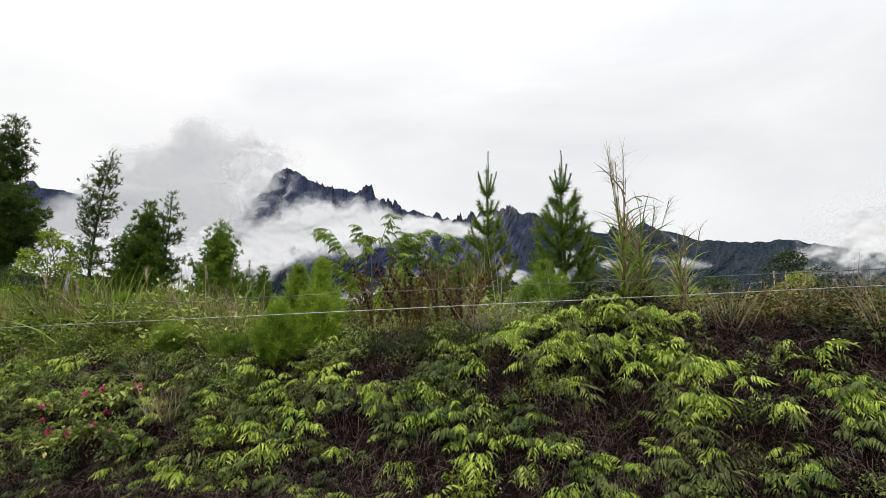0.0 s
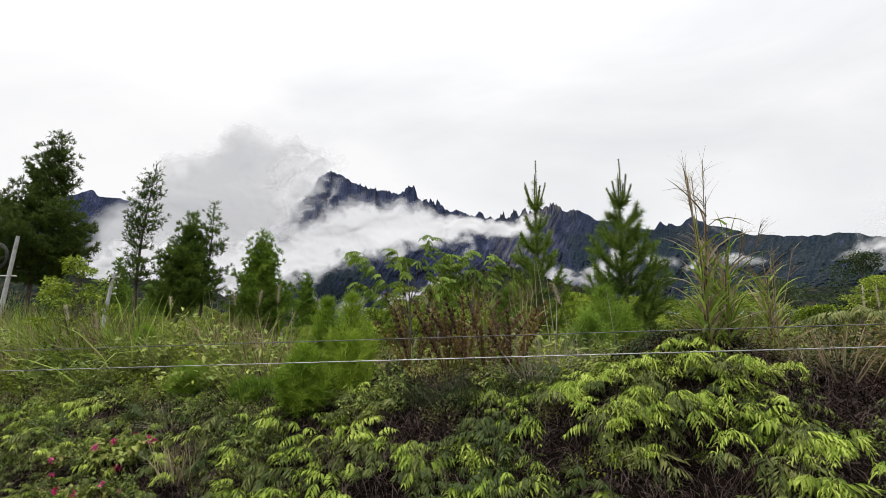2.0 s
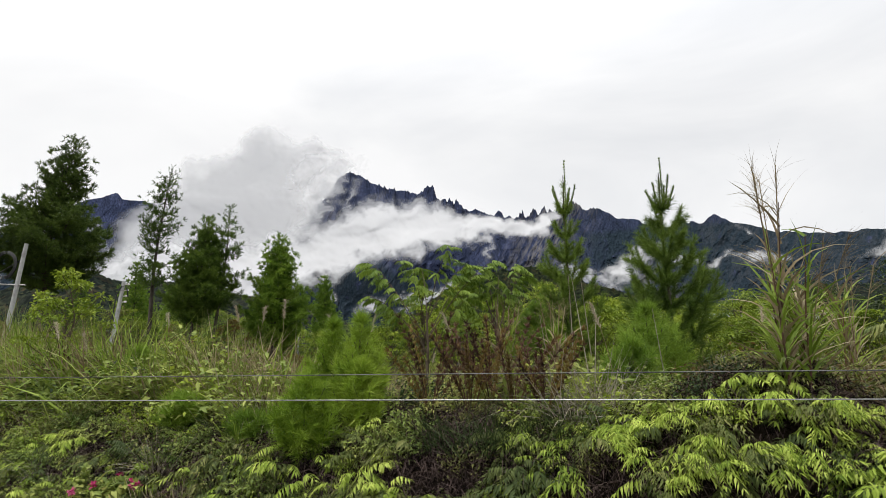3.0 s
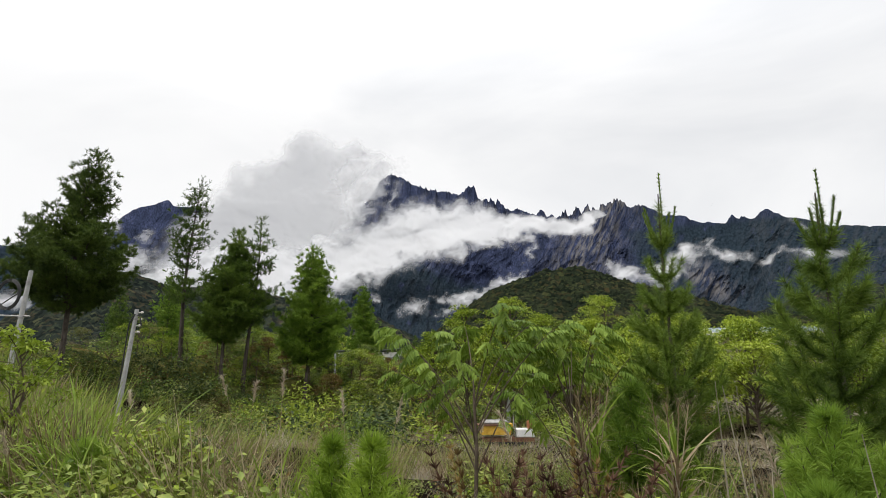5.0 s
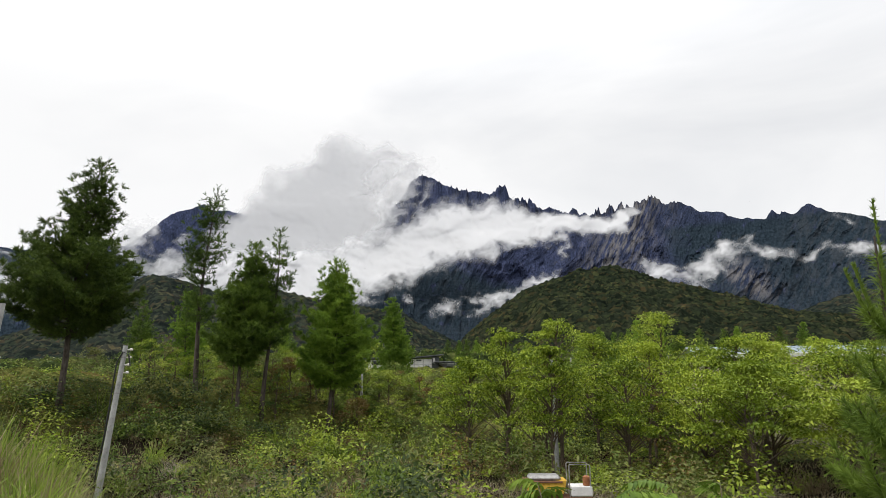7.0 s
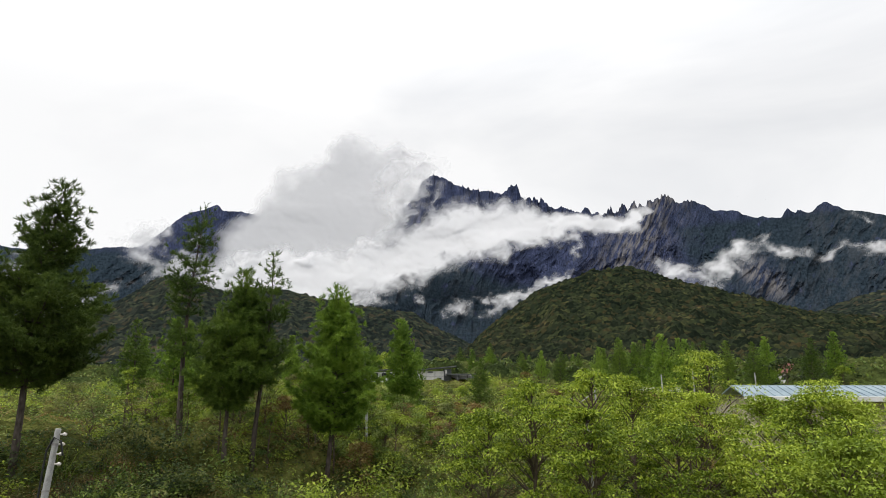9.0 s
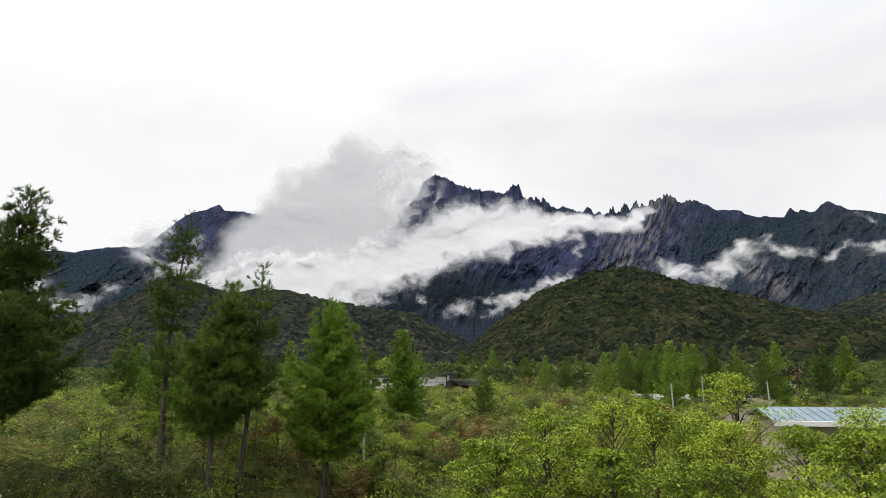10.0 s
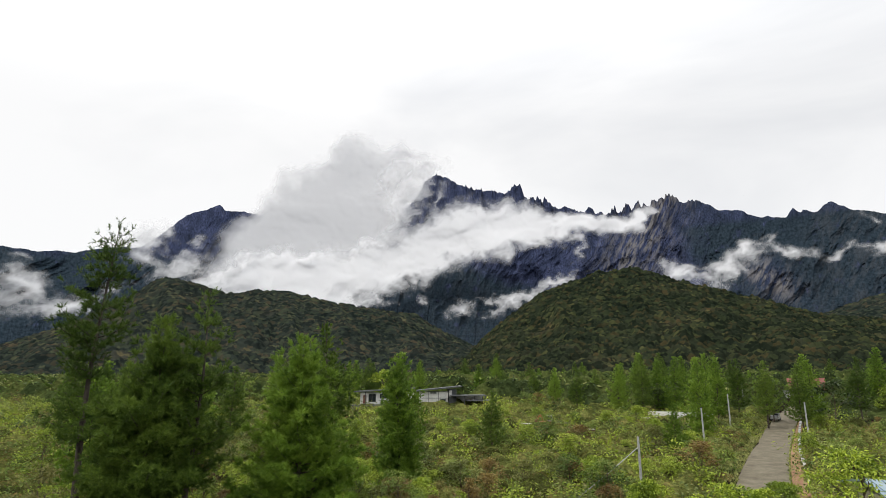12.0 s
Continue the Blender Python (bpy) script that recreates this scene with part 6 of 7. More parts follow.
for k in range(6):
    s = tone == k
    m = int(s.sum())
    low = Shape()
    flat_leaves(low, np.c_[fx, fy, fz][s], rand_dirs(m, 0.35) * [1, 1, 0.4], rng.uniform(0.12, 0.26, m) * (1 + 0.003 * (fy[s] - 44)), rng.uniform(0.045, 0.1, m) * (1 + 0.004 * (fy[s] - 44)), droop=0.35)
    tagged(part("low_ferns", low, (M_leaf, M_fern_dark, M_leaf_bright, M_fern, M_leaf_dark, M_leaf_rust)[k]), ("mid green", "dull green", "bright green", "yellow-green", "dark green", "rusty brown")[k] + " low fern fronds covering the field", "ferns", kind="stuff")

# ---- scrub over the field ----
def join_plant(target, kind, x, y, size):
    m = Matrix.Translation((x, y, gz(x, y) - 0.05)) @ Matrix.Rotation(rng.uniform(0, 6.28), 4, "Z") @ Matrix.Diagonal((size, size, size * rng.uniform(0.8, 1.4), 1))
    target.join((shrub_near if y < 92 else shrub_far)[kind][rng.integers(3)], m)


SCRUB = (("bright green", M_leaf_bright, 0.24), ("mid green", M_leaf, 0.24), ("olive", M_leaf_olive, 0.2), ("rusty brown", M_leaf_rust, 0.2), ("dull fern", M_fern_dark, 0.26), ("dark green", M_leaf_dark, 0.24))
shrub_near = [[far_shrub(1200 + 10 * k + j, lf * 0.44, 260, 22) for j in range(3)] for k, (w, m, lf) in enumerate(SCRUB)]
shrub_far = [[far_shrub(1270 + 10 * k + j, lf * 0.6, 130, 18) for j in range(3)] for k, (w, m, lf) in enumerate(SCRUB)]
scrub = [Shape() for _ in SCRUB]


def clear_of_road(x, y):
    if 36 < y < 46 and -7.5 < x < -0.5:
        return False
    return float(road_gap(x, y)) > 4.6


for k in range(5200):
    y = 36 + 165 * rng.random() ** 1.15
    x = rng.uniform(-1.3, 0.55) * (y - 20) - 8
    if not clear_of_road(x, y):
        continue
    if y < 56 + 0.75 * (max(-46, min(-10, x)) + 24) and rng.random() < 0.75:
        continue
    if -60 < x < -33 and 168 < y < 200:
        continue
    w = fbm(x * 0.12, y * 0.12 + 3, 3)
    kind = int(rng.choice(6, p=(0.46, 0.2, 0.08, 0.06, 0.18, 0.02))) if w > 0.46 else int(rng.choice(6, p=(0.24, 0.26, 0.16, 0.12, 0.14, 0.08)))
    if abs(y - 62 - 0.75 * (max(-46, min(-10, x)) + 24)) < 8 and rng.random() < 0.5:
        kind = int(rng.choice(6, p=(0.02, 0.1, 0.2, 0.24, 0.08, 0.36)))
    join_plant(scrub[kind], kind, x, y, (rng.uniform(0.9, 1.8) if rng.random() < 0.65 else rng.uniform(1.7, 2.9)) * (1 + 0.004 * (y - 36)))
for (w, m, lf), sh in zip(SCRUB, scrub):
    tagged(part("scrub", sh, m), w + " scrub and ferns covering the field", "scrub", kind="stuff")
for k in range(150):
    y = rng.uniform(48, 82)
    x = rng.uniform(-0.7, 0.3) * (y - 15) - 5
    if clear_of_road(x, y):
        bush(x, y, int(rng.choice([0, 1, 1, 2, 3, 4])), rng.uniform(1.2, 2.4), False)

# open grass flat behind the bank
meadow = {0: Shape(), 1: Shape()}
for k in range(2):
    n = (9000, 42000)[k]
    x, y = rng.uniform(-48, 24, n), (24 + 38 * rng.random(n) ** (1.0, 1.4)[k]) + np.random.default_rng(77 + k).normal(0, 1.6, n)
    ok = y < 62 + 0.75 * (np.clip(x, -46, -10) + 24) * 0.8 - rng.uniform(0, 4, n)
    x, y = x[ok], y[ok]
    n = len(x)
    blades(meadow[k], np.c_[x, y, ground_z(x, y)], np.c_[rng.normal(size=(n, 2)) * 0.4, np.ones(n)], rng.uniform(0.25, 0.75, n), 0.026, droop=rng.uniform(0.1, 0.5, n), segs=2)
    tagged(part("meadow_grass", meadow[k], (M_grass, M_grass_dry)[k]), ("green", "straw-coloured")[k] + " grass on the flat ground", "grass", kind="stuff")
n = 15000
x, y = rng.uniform(-26, 12, n), rng.uniform(33, 48, n) + np.random.default_rng(79).normal(0, 2.0, n)
flat_straw = Shape()
blades(flat_straw, np.c_[x, y, ground_z(x, y)], np.c_[rng.normal(size=(n, 2)) * 0.5, np.ones(n)], rng.uniform(0.2, 0.5, n), 0.03, droop=rng.uniform(0.1, 0.6, n), segs=2)
tagged(part("straw_grass", flat_straw, M_grass_pale), "short pale dry grass on the open flat", "grass", kind="stuff")
for k in range(150):
    y = rng.uniform(26, 56)
    x = rng.uniform(-34, 14)
    if not clear_of_road(x, y):
        continue
    if rng.random() < 0.55:
        grass(("dry", "green", "straw")[rng.integers(3)], x, y, rng.uniform(0.6, 1.1), False)
    else:
        bush(x, y, int(rng.choice([0, 2, 2, 4, 1])), rng.uniform(0.7, 1.3), False)
for k in range(60):
    x, y = rng.normal(-24, 3.5), rng.normal(31, 3)
    grass(("arching", "dry", "straw")[k % 3], x, y, rng.uniform(0.8, 1.3), False)

for k in range(16):
    x, y = (rng.normal(-13.6, 1.0), rng.normal(47, 0.8)) if k < 9 else (rng.normal(-31.5, 2.0), rng.normal(40.5, 1.5))
    grass("reed", x, y, rng.uniform(0.9, 1.3), False)
for x, y, kind, sz in ((-5.2, 41.6, 1, 0.8), (-4.6, 41.2, 0, 0.65), (-3.6, 41.4, 2, 0.6), (-5.9, 42.2, 1, 0.9)):
    shrub(x, y, kind, sz)

# grassy verges along the dirt road
n = 16000
vy = 88 + 102 * rng.random(n) ** 1.3
vx = road_x(vy) + rng.choice([-1, 1], n) * rng.uniform(2.7, 6.4, n)
verge = Shape()
blades(verge, np.c_[vx, vy, ground_z(vx, vy)], np.c_[rng.normal(size=(n, 2)) * 0.5, np.ones(n)], rng.uniform(0.25, 0.7, n), 0.07, droop=rng.uniform(0.1, 0.6, n), segs=2)
tagged(part("verge_grass", verge, M_grass), "short yellowish green grass on the road verges", "grass", kind="stuff")

# ---- woods beyond the field ----
pine_src = [pine("pine_tree", (-31.5, 104, gz(-31.5, 104)), 14, 0.12, ([0, 0.2, 0.6, 1], [2.6, 3.2, 1.9, 0.2]), "green pine standing in the scrub", needle=M_needle_mid, seed=30, tuft=5, width=0.17, length=0.5, gap=0.62, shoots=1, upcurl=0.35),
            pine("pine_tree", (-40, 101, gz(-40, 101)), 17, 0.2, ([0, 0.3, 0.6, 1], [3.2, 3.6, 2.2, 0.2]), "dark green pine standing in the scrub", needle=M_needle, seed=31, tuft=5, width=0.17, length=0.5, gap=0.7, shoots=1, upcurl=0.35)]
tree_src = [broadleaf("broadleaf_tree", -64, 186, 19.0, 3.6, "bright green tree beyond the field", M_leaf_bright, 1300, 16, 46, 0.75),
            broadleaf("broadleaf_tree", 30, 190, 17.0, 3.8, "green tree beyond the field", M_leaf, 1301, 16, 46, 0.75),
            broadleaf("broadleaf_tree", 38, 175, 16.0, 4.0, "dark green tree beyond the field", M_leaf_dark, 1302, 16, 46, 0.75)]
PINES = [(8.7, 150, 20.7), (12.8, 182, 21.5), (3.7, 245, 25.7), (-51.7, 292, 28.3), (2.4, 128, 13.4), (-23, 120, 15.3), (-60, 207, 22.0), (-50, 80, 18.5), (-44, 70, 17.5), (-66, 90, 20), (-57, 99, 19), (1.5, 191, 23), (6, 200, 22), (-10, 215, 20), (-2, 230, 22), (-70, 240, 24), (20, 215, 24), (-58, 260, 25), (-48, 270, 25), (-36, 280, 24), (-30, 255, 21), (26, 178, 21), (40, 200, 23), (48, 190, 22), (62, 215, 25), (-80, 130, 21), (-74, 150, 22), (-38, 225, 20), (16, 235, 24), (31, 240, 23), (18, 188, 22), (24, 196, 22), (10, 196, 22.5), (-14, 190, 19.5), (-20, 200, 20), (30, 168, 20), (36, 182, 21), (-27, 212, 20), (-44, 215, 21.5), (-72, 200, 22), (-84, 215, 23), (-95, 190, 22), (-100, 160, 21), (-64, 118, 19), (-90, 120, 20)]
for k, (x, y, top) in enumerate(PINES):
    src = pine_src[k % 2]
    s = (top - gz(x, y)) / (14 if k % 2 == 0 else 17)
    o = copy_thing(src, pose(x, y, gz(x, y), 0, 0, 37 * k))
    o.scale = (s, s, s)
for k in range(190):
    y = 195 + 300 * rng.random()
    x = rng.uniform(-0.75, 0.5) * y
    if not clear_of_road(x, y) or (y < 205 and -64 < x < -30):
        continue
    if k % 4 == 0:
        o = copy_thing(pine_src[rng.integers(2)], pose(x, y, gz(x, y) - 0.3, 0, 0, rng.uniform(0, 360)))
        s = rng.uniform(0.55, 1.0)
    else:
        o = copy_thing(tree_src[rng.integers(3)], pose(x, y, gz(x, y) - 0.3, 0, 0, rng.uniform(0, 360)))
        s = rng.uniform(0.45, 0.85)
    o.scale = (s, s, s)
# woods that run up to the foot of the hills
wx, wy = stretched(-900, 620, -120, 110, 1.6, 1.03), np.concatenate([np.arange(196, 380, 1.6), np.arange(380, 640, 3.2)])
WX, WY = np.meshgrid(wx, wy, indexing="ij")
hold = smooth01(np.abs(WX - road_x(np.minimum(WY, 262))), 4, 10) * smooth01(np.hypot(WX + 45, (WY - 185) * 1.4), 22, 34)
front = smooth01(WY + 10 * fbm(WX * 0.05, WY * 0.05, 2), 202, 222)
WZ = ground_z(WX, WY) - 2.5 + front * hold * (3.5 + 4.5 * crowns(WX, WY, 6.0) + 3.0 * crowns(WX + 50, WY, 10.5) + 1.6 * fbm(WX * 0.5, WY * 0.5, 3))
tagged(part("far_woods", grid_shape(WX, WY, WZ), M_woods), "mixed green woods at the foot of the hills", "trees", kind="stuff")

n = 52000
fy = 200 + 330 * rng.random(n) ** 1.4
fx = rng.uniform(-1.3, 0.75, n) * (fy - 20)
ok = (smooth01(np.abs(fx - road_x(np.minimum(fy, 262))), 4, 10) > 0.6) & (np.hypot(fx + 45, (fy - 185) * 1.4) > 30) & (fy > 215 - 10 * fbm(fx * 0.05, fy * 0.05, 2))
fx, fy = fx[ok], fy[ok]
fz = ground_z(fx, fy) - 2.5 + 3.5 + 4.5 * crowns(fx, fy, 6.0) + 3.0 * crowns(fx + 50, fy, 10.5) + 1.6 * fbm(fx * 0.5, fy * 0.5, 3)
sprays = [Shape(), Shape(), Shape()]
pick = (fbm(fx * 0.12, fy * 0.12, 2) * 3 + rng.normal(size=len(fx)) * 0.5).astype(int).clip(0, 2)
for k in range(3):
    s = pick == k
    m = int(s.sum())
    flat_leaves(sprays[k], np.c_[fx, fy, fz][s] - [0, 0, 0.3], rand_dirs(m, 0.5), rng.uniform(0.7, 1.7, m), rng.uniform(0.5, 0.9, m))
    tagged(part("tree_sprays", sprays[k], (M_leaf_dark, M_leaf, M_fern_dark)[k]), ("dark green", "mid green", "dull yellow-green")[k] + " leafy tops of the far woods", "trees", kind="stuff")


# ---- buildings ----
def slab(name, lo, hi, material, parent, label="", bevel=0.03):
    return part(name, box(Shape(), lo, hi, bevel), material, parent, label)


def window(x0, x1, z0, z1, y, parent, panes=2):
    f = part("window", box(Shape(), (x0, y - 0.05, z0), (x1, y + 0.02, z1), 0.01), M_darkroof, parent)
    w = (x1 - x0) / panes
    for k in range(panes):
        part("pane", box(Shape(), (x0 + k * w + 0.06, y - 0.07, z0 + 0.06), (x0 + (k + 1) * w - 0.06, y - 0.052, z1 - 0.06)), M_glass, f)
    return f


def tilted_roof(name, x0, x1, y0, y1, z_left, z_right, thick, parent, label):
    sh = Shape()
    prism(sh, [(x0, z_left), (x1, z_right), (x1, z_right + thick), (x0, z_left + thick)], "y", y0, y1)
    r = part(name, sh, M_darkroof, parent, label)
    n = int((x1 - x0) / 0.9)
    for k in range(1, n):
        x = x0 + (x1 - x0) * k / n
        z = z_left + (z_right - z_left) * k / n + thick
        part("seam", box(Shape(), (x - 0.03, y0, z - 0.02), (x + 0.03, y1, z + 0.05)), M_darkroof, r)
    return r


H = (-51.6, 178.0)
house = thing("house", (H[0], H[1], 10.6), "low white modern house with dark sloping roofs", "house", turn=radians(17))
slab("foundation", (-15, -0.2, -3), (9.5, 9, 0), M_concrete, house)
for k in range(3):
    slab("wall_panel", (0.05 + 2.4 * k, 0, 0), (2.4 + 2.4 * k, 8, 3.35), M_white, house, bevel=0.02)
slab("band_course", (0, -0.05, 1.75), (7.3, 0.0, 1.86), M_darkroof, house)
for x in (2.4, 4.8):
    slab("cladding_joint", (x - 0.02, -0.05, 0), (x + 0.07, 0.0, 3.35), M_darkroof, house, bevel=0)
window(2.8, 4.3, 2.9, 3.25, 0, house, 2)
window(5.3, 6.6, 1.1, 1.6, 0, house, 2)
slab("clerestory", (7.4, 0.2, 0), (9.3, 8, 4.0), M_darkroof, house, "dark grey end wall")
slab("door", (7.5, -0.02, 2.2), (8.1, 0.19, 3.7), M_white, house)
tilted_roof("roof", -0.6, 10.6, -1.2, 9, 3.4, 4.5, 0.28, house, "charcoal metal roof sloping down to one side")
slab("carport_roof", (7.6, -4, 2.35), (16.2, 3, 2.6), M_darkroof, house, "flat dark carport roof")
slab("lean_to_roof", (11.5, -4.5, 1.2), (18, 1.5, 1.4), M_darkroof, house, "flat dark lower roof")
for x, y in ((8.2, -3.6), (11.0, -3.6), (13.4, -3.6), (16.0, -3.6), (16.0, 2.6)):
    slab("post", (x - 0.08, y - 0.08, -2.5), (x + 0.08, y + 0.08, 2.36), M_darkroof, house, bevel=0)
slab("back_wall", (9.4, 3.1, -1), (16, 3.25, 2.3), M_white, house)
slab("wing", (-14.4, 1.0, 0.3), (-1.2, 7, 3.1), M_white, house, "white wing of the house")
window(-9.6, -6.4, 1.7, 2.9, 1.0, house, 3)
window(-12.4, -10.6, 0.9, 2.9, 1.0, house, 2)
# thin red slab standing in for a red cloth hung outside
slab("door", (-13.7, 0.93, 0.5), (-12.9, 0.99, 2.5), M_redroof, house, "red cloth hanging on the wing")
tilted_roof("roof", -16, -0.9, -0.2, 8.2, 3.2, 4.0, 0.26, house, "charcoal metal roof of the wing")
slab("terrace", (-17.5, -1.5, -2), (-6, 0.9, 0.25), M_darkroof, house, "dark terrace edge")
for x in (-16.8, -13, -9):
    slab("post", (x - 0.08, -1.2, 0.2), (x + 0.08, -1.04, 3.3), M_darkroof, house, bevel=0)

# white hoarding beside the road
hoard = thing("hoarding", (2.2, 184.5, gz(2.2, 184.5) - 1.2), "white sheet-metal hoarding on posts", "fence", turn=radians(-21))
for k in range(12):
    part("panel", prism(Shape(), [(1.18 * k + 0.098 * j, 0.06 * (j % 2)) for j in range(13)] + [(1.18 * k + 0.098 * j, 0.06 * (j % 2) + 0.03) for j in range(12, -1, -1)], "z", 0.1, 3.6), M_white, hoard)
    part("post", box(Shape(), (1.18 * k - 0.05, 0.1, -0.4), (1.18 * k + 0.05, 0.2, 3.5)), M_steel, hoard)

# long building with a blue-green roof
bx, by, bz = 7.2, 70.0, gz(16, 74)
hall = thing("long_building", (bx, by, bz), "long cream building with a blue-green metal roof", "building")
ez = 10.05 - bz
slab("wall", (0.9, 0.9, -1), (30, 8.2, ez - 0.1), M_cream, hall)
for k in range(7):
    window(2.2 + 4 * k, 4.4 + 4 * k, ez - 2.6, ez - 1.3, 0.9, hall, 3)
    window(2.2 + 4 * k, 4.4 + 4 * k, ez - 6.0, ez - 4.6, 0.9, hall, 3)
sh = Shape()
prism(sh, [(0, ez), (4.5, ez + 0.75), (9, ez), (9, ez + 0.1), (4.5, ez + 0.87), (0, ez + 0.1)], "x", 0, 31)
roof = part("roof", sh, M_blueroof, hall, "ribbed blue-green metal roof")
for k in range(50):
    rib = Shape()
    x = 0.3 + 0.62 * k
    prism(rib, [(0.0, ez + 0.1), (4.5, ez + 0.87), (4.5, ez + 0.92), (0.0, ez + 0.15)], "x", x, x + 0.06)
    part("rib", rib, M_blueroof, roof)
slab("gutter", (0, -0.14, ez - 0.28), (31, 0.02, ez + 0.1), M_white, hall, "white fascia and gutter")

# red-roofed house at the end of the road
rx_, ry2 = 58.0, 262.0
red = thing("house", (rx_, ry2, gz(rx_, ry2)), "white house with a steep red-brown roof", "house", turn=radians(-14))
slab("wall", (-5, 0, -1), (5, 8, 3.2), M_white, red)
part("roof", prism(Shape(), [(-0.7, 3.1), (4, 6.6), (8.7, 3.1), (8.7, 3.3), (4, 6.85), (-0.7, 3.3)], "x", -5.6, 5.6), M_redroof, red, "steep red-brown roof")
window(-3.6, -1.6, 1.0, 2.3, 0, red, 2)
window(1.4, 3.4, 1.0, 2.3, 0, red, 2)
slab("annex", (-16, 1, -1), (-5.05, 6, 2.4), M_white, red, "low white side building")
slab("annex_roof", (-16.5, 0.3, 2.45), (-5.2, 6.5, 2.65), M_darkroof, red)
for k, (x, y, w) in enumerate(((40, 330, 9), (96, 420, 10), (-150, 330, 12), (-168, 345, 8), (120, 440, 9))):
    f = thing("house", (x, y, gz(x, y) + 2), "small pale house among far trees", "house", "far houses")
    slab("wall", (0, 0, -4), (w, 6, 3), M_white, f)
    part("roof", prism(Shape(), [(-0.6, 3), (3, 5), (6.6, 3), (6.6, 3.2), (3, 5.2), (-0.6, 3.2)], "x", -0.5, w + 0.5), M_redroof if k % 2 else M_steel, f)
    window(1, 3, 0.8, 2.2, 0, f, 2)


# ---- machines and vehicles ----
def wheel(parent, x, y, z, r, w, axis="x"):
    d = np.array([w / 2, 0, 0]) if axis == "x" else np.array([0, w / 2, 0])
    c = np.array([x, y, z])
    ty = part("wheel", tube(Shape(), [c - d, c - d * 0.8, c + d * 0.8, c + d], [r * 0.9, r, r, r * 0.9], 16), M_tyre, parent)
    part("rim", tube(Shape(), [c - d * 1.05, c + d * 1.05], r * 0.55, 12), M_steel, ty)


def pickup(x, y, turn, paint, label):
    z = gz(x, y) + 0.1
    t = thing("pickup_truck", (x, y, z), label, "car", "parked cars", turn)
    part("body", prism(Shape(), [(-2.5, 0.45), (2.5, 0.45), (2.55, 0.95), (1.5, 1.08), (0.9, 1.7), (-0.7, 1.72), (-0.85, 1.1), (-2.5, 1.05)], "x", -0.88, 0.88), paint, t)
    part("rear_window", box(Shape(), (-0.72, -0.83, 1.15), (0.72, -0.78, 1.6)), M_glass, t)
    part("windscreen", box(Shape(), (-0.75, 1.0, 1.1), (0.75, 1.2, 1.5)), M_glass, t)
    part("load_bed", box(Shape(), (-0.75, -2.42, 1.0), (0.75, -0.95, 1.07)), M_black, t)
    for sx in (-0.89, 0.885):
        part("side_window", box(Shape(), (sx, -0.5, 1.15), (sx + 0.005, 0.8, 1.58)), M_glass, t)
    for sx in (-0.75, 0.75):
        part("tail_light", box(Shape(), (sx - 0.1, -2.53, 0.8), (sx + 0.1, -2.49, 1.0)), M_redroof, t)
        for sy in (-1.6, 1.6):
            wheel(t, sx * 1.05, sy, 0.36, 0.36, 0.24)
    part("bumper", box(Shape(), (-0.85, -2.62, 0.42), (0.85, -2.5, 0.62), 0.02), M_steel, t)


pickup(float(road_x(193)) - 1.9, 193, radians(-19), M_silver, "silver pickup truck parked beside the dirt road")
pickup(float(road_x(240)) + 0.6, 240, radians(-21), M_darkcar, "dark car standing far up the dirt road")

dump = thing("dumper", (-3.9, 44.0, gz(-3.9, 44.0) - 0.25), "small yellow tracked dumper with a roll bar", "machine", turn=radians(12), size=0.8)
part("skip", prism(Shape(), [(-1.5, 0.95), (0.55, 0.95), (0.75, 1.7), (-1.65, 1.55)], "y", -0.7, 0.7), M_yellow, dump, "dented yellow skip")
part("skip_rim", box(Shape(), (-1.75, -0.76, 1.55), (0.5, 0.76, 1.66), 0.02), M_rust, dump)
part("load", box(Shape(), (-1.5, -0.6, 1.6), (0.45, 0.6, 1.95), 0.15), M_steel, dump, "grey load of scrap")
part("chassis", box(Shape(), (-1.4, -0.55, 0.35), (2.3, 0.55, 0.75), 0.05), M_rust, dump)
part("engine_cover", box(Shape(), (1.0, -0.55, 0.75), (2.3, 0.55, 1.35), 0.06), M_white, dump, "white engine cover")
part("fuel_can", tube(Shape(), [(2.0, -0.3, 1.35), (2.0, -0.3, 1.4), (2.0, -0.3, 1.85), (2.0, -0.3, 1.92)], [0.2, 0.22, 0.22, 0.12], 12), M_orange, dump, "orange fuel can")
for sy in (-0.5, 0.5):
    part("roll_bar", tube(Shape(), [(0.95, sy, 0.7), (0.95, sy, 2.5), (1.0, sy, 2.58), (2.15, sy, 2.58), (2.2, sy, 2.5), (2.2, sy, 0.8)], 0.035, 6), M_steel, dump)
    part("track", prism(Shape(), [(-1.4, 0.05), (-1.15, -0.1), (2.0, -0.1), (2.3, 0.05), (2.3, 0.3), (2.0, 0.45), (-1.15, 0.45), (-1.4, 0.3)], "y", sy * 1.2 - 0.17, sy * 1.2 + 0.17), M_tyre, dump)

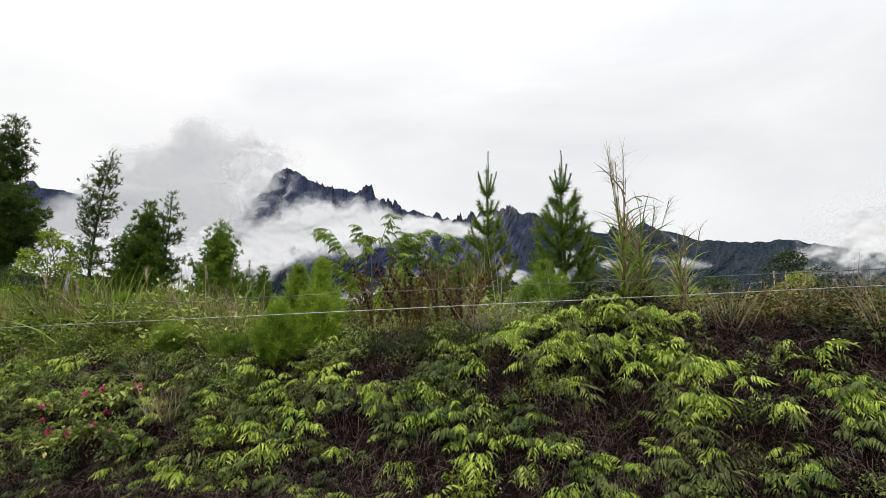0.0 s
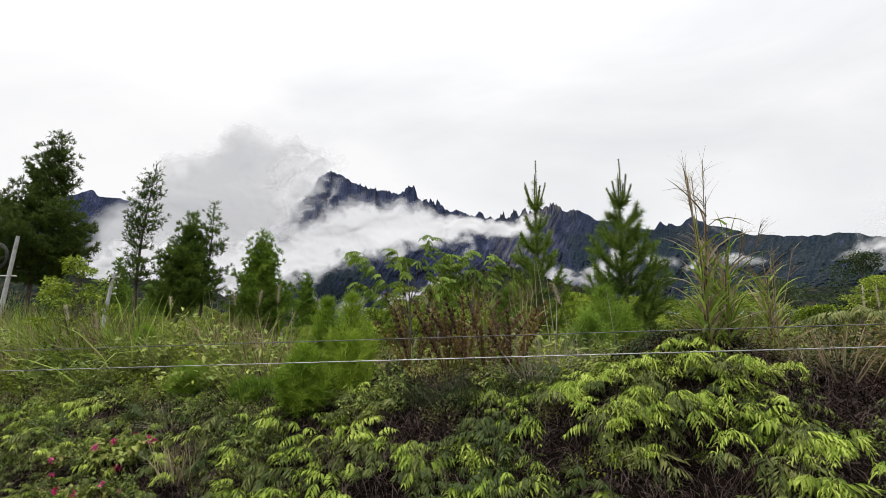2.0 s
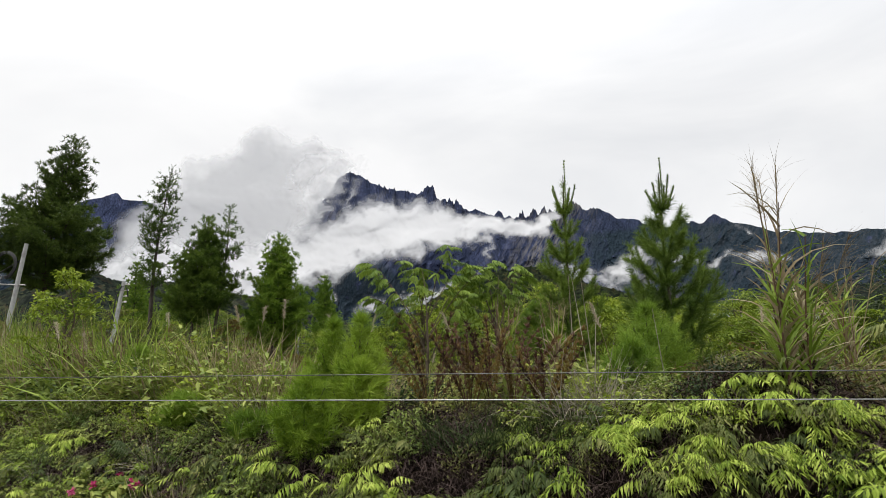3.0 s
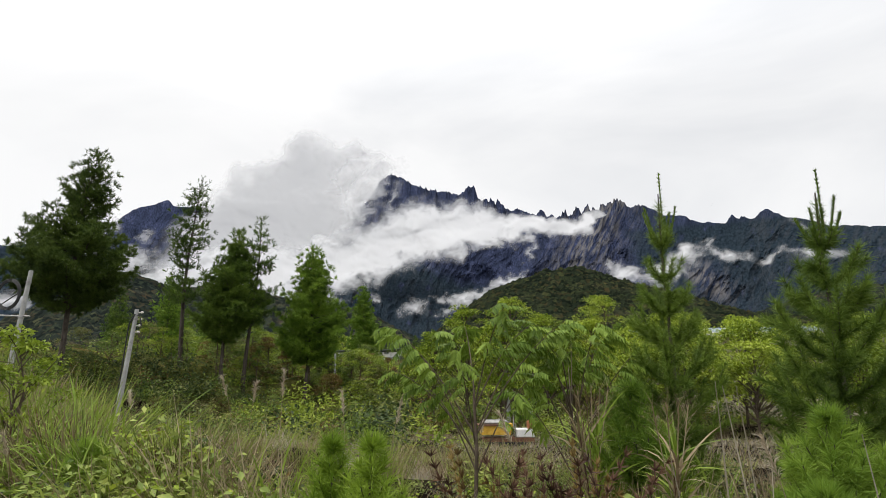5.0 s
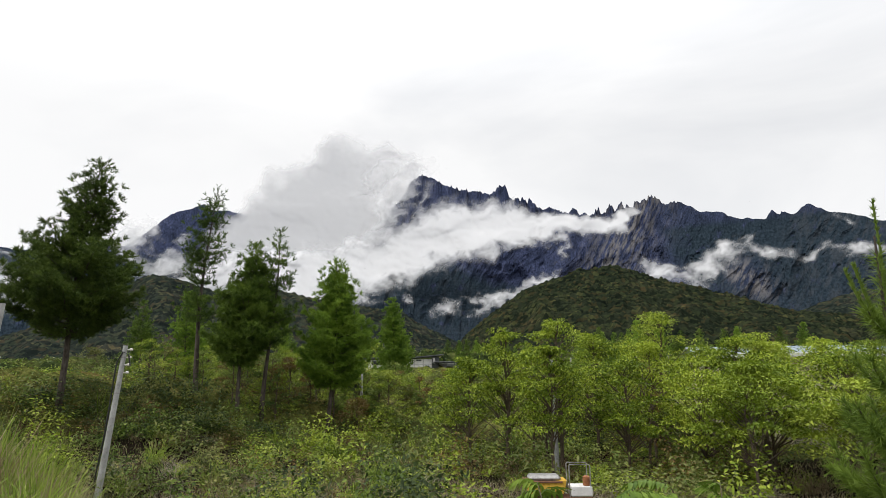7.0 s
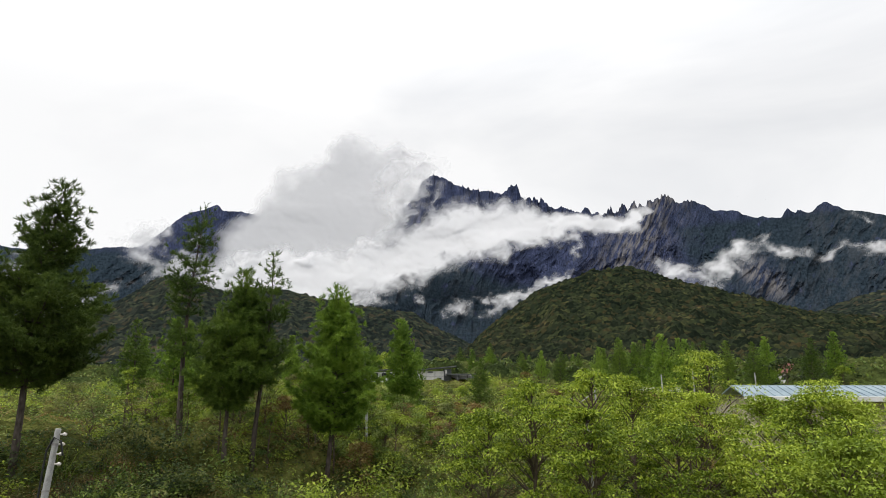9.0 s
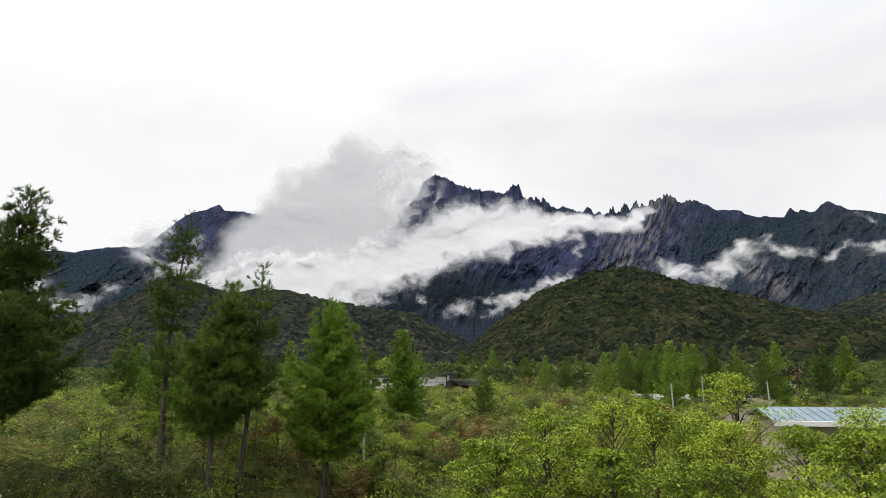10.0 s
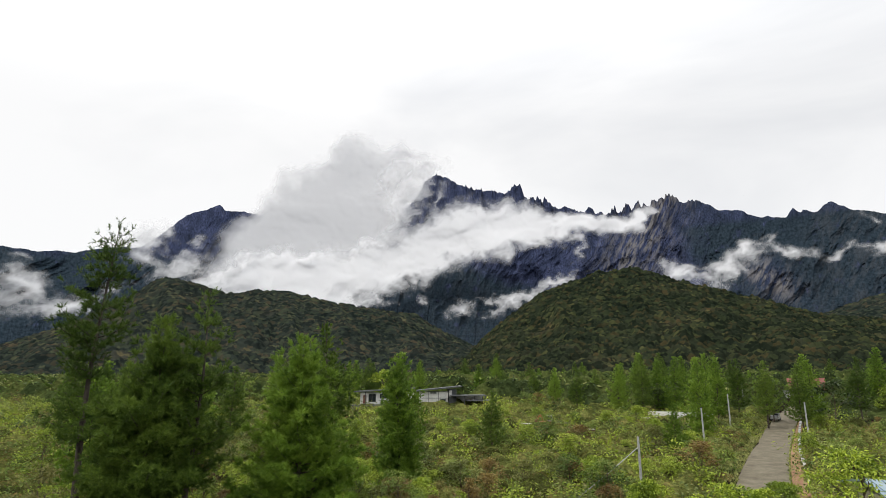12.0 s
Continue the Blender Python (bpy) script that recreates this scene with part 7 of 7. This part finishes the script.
ex, ey = -18.2, 150.0
digger = thing("excavator", (ex, ey, gz(ex, ey) + 0.7), "rusty orange excavator with a grey cab in the scrub", "excavator", turn=radians(8), size=0.75)
for sy in (-0.9, 0.9):
    part("track", prism(Shape(), [(-1.7, 0.1), (-1.4, 0), (1.4, 0), (1.7, 0.1), (1.8, 0.45), (1.5, 0.8), (-1.5, 0.8), (-1.8, 0.45)], "y", sy - 0.25, sy + 0.25), M_tyre, digger)
part("body", box(Shape(), (-1.6, -1.1, 0.9), (1.3, 1.1, 1.9), 0.1), M_orange, digger)
cab = part("cab", box(Shape(), (0.2, -1.1, 1.9), (1.5, -0.1, 3.3), 0.08), M_steel, digger, "grey operator cab")
part("pane", box(Shape(), (0.35, -1.13, 2.2), (0.8, -1.105, 3.1)), M_glass, cab)
part("pane", box(Shape(), (0.92, -1.13, 2.2), (1.38, -1.105, 3.1)), M_glass, cab)
part("boom", prism(Shape(), [(-0.9, 1.9), (-0.5, 1.9), (-0.8, 3.1), (-1.2, 3.5), (-1.7, 3.4), (-1.3, 2.9)], "y", -0.2, 0.2), M_orange, digger)
part("arm", prism(Shape(), [(-1.7, 3.4), (-1.3, 3.3), (-1.9, 2.2), (-2.3, 2.3)], "y", -0.15, 0.15), M_orange, digger)
part("bucket", prism(Shape(), [(-2.7, 2.3), (-2.2, 2.3), (-1.9, 1.7), (-2.4, 1.4), (-2.9, 1.7)], "y", -0.45, 0.45), M_rust, digger)
for k, (x, y, w) in enumerate(((-25, 150, 4.6), (-12, 152, 2.6), (0.5, 180, 3.4))):
    p = thing("sheet_stack", (x, y, gz(x, y) + 0.9), "stack of pale roofing sheets on bearers", "building material", "sheet stacks", radians(10))
    part("bearer", box(Shape(), (0, 0, -0.9), (w, 0.9, 0), 0.02), M_rust, p)
    for j in range(3):
        part("sheet", box(Shape(), (-0.1 + 0.06 * j, -0.05, 0.06 * j + 0.005), (w + 0.1 - 0.05 * j, 1.0, 0.06 * j + 0.05)), M_white, p)

for k, sh in grass_rest.items():
    if sh.n:
        tagged(part("grass_cover", sh, GRASS[k][1]), {"green": "yellowish green", "reed": "bright green reed", "dry": "straw-coloured", "arching": "arching green", "straw": "pale dead", "dark": "dark green", "stalk": "brown dead"}[k] + " grass over the bank and flat", "grass", kind="stuff")
for sh, (_, m) in zip(shrub_rest, shrub_shapes):
    if sh.n:
        tagged(part("shrub_cover", sh, m), "mixed leafy shrubs over the bank and field", "shrubs", kind="stuff")
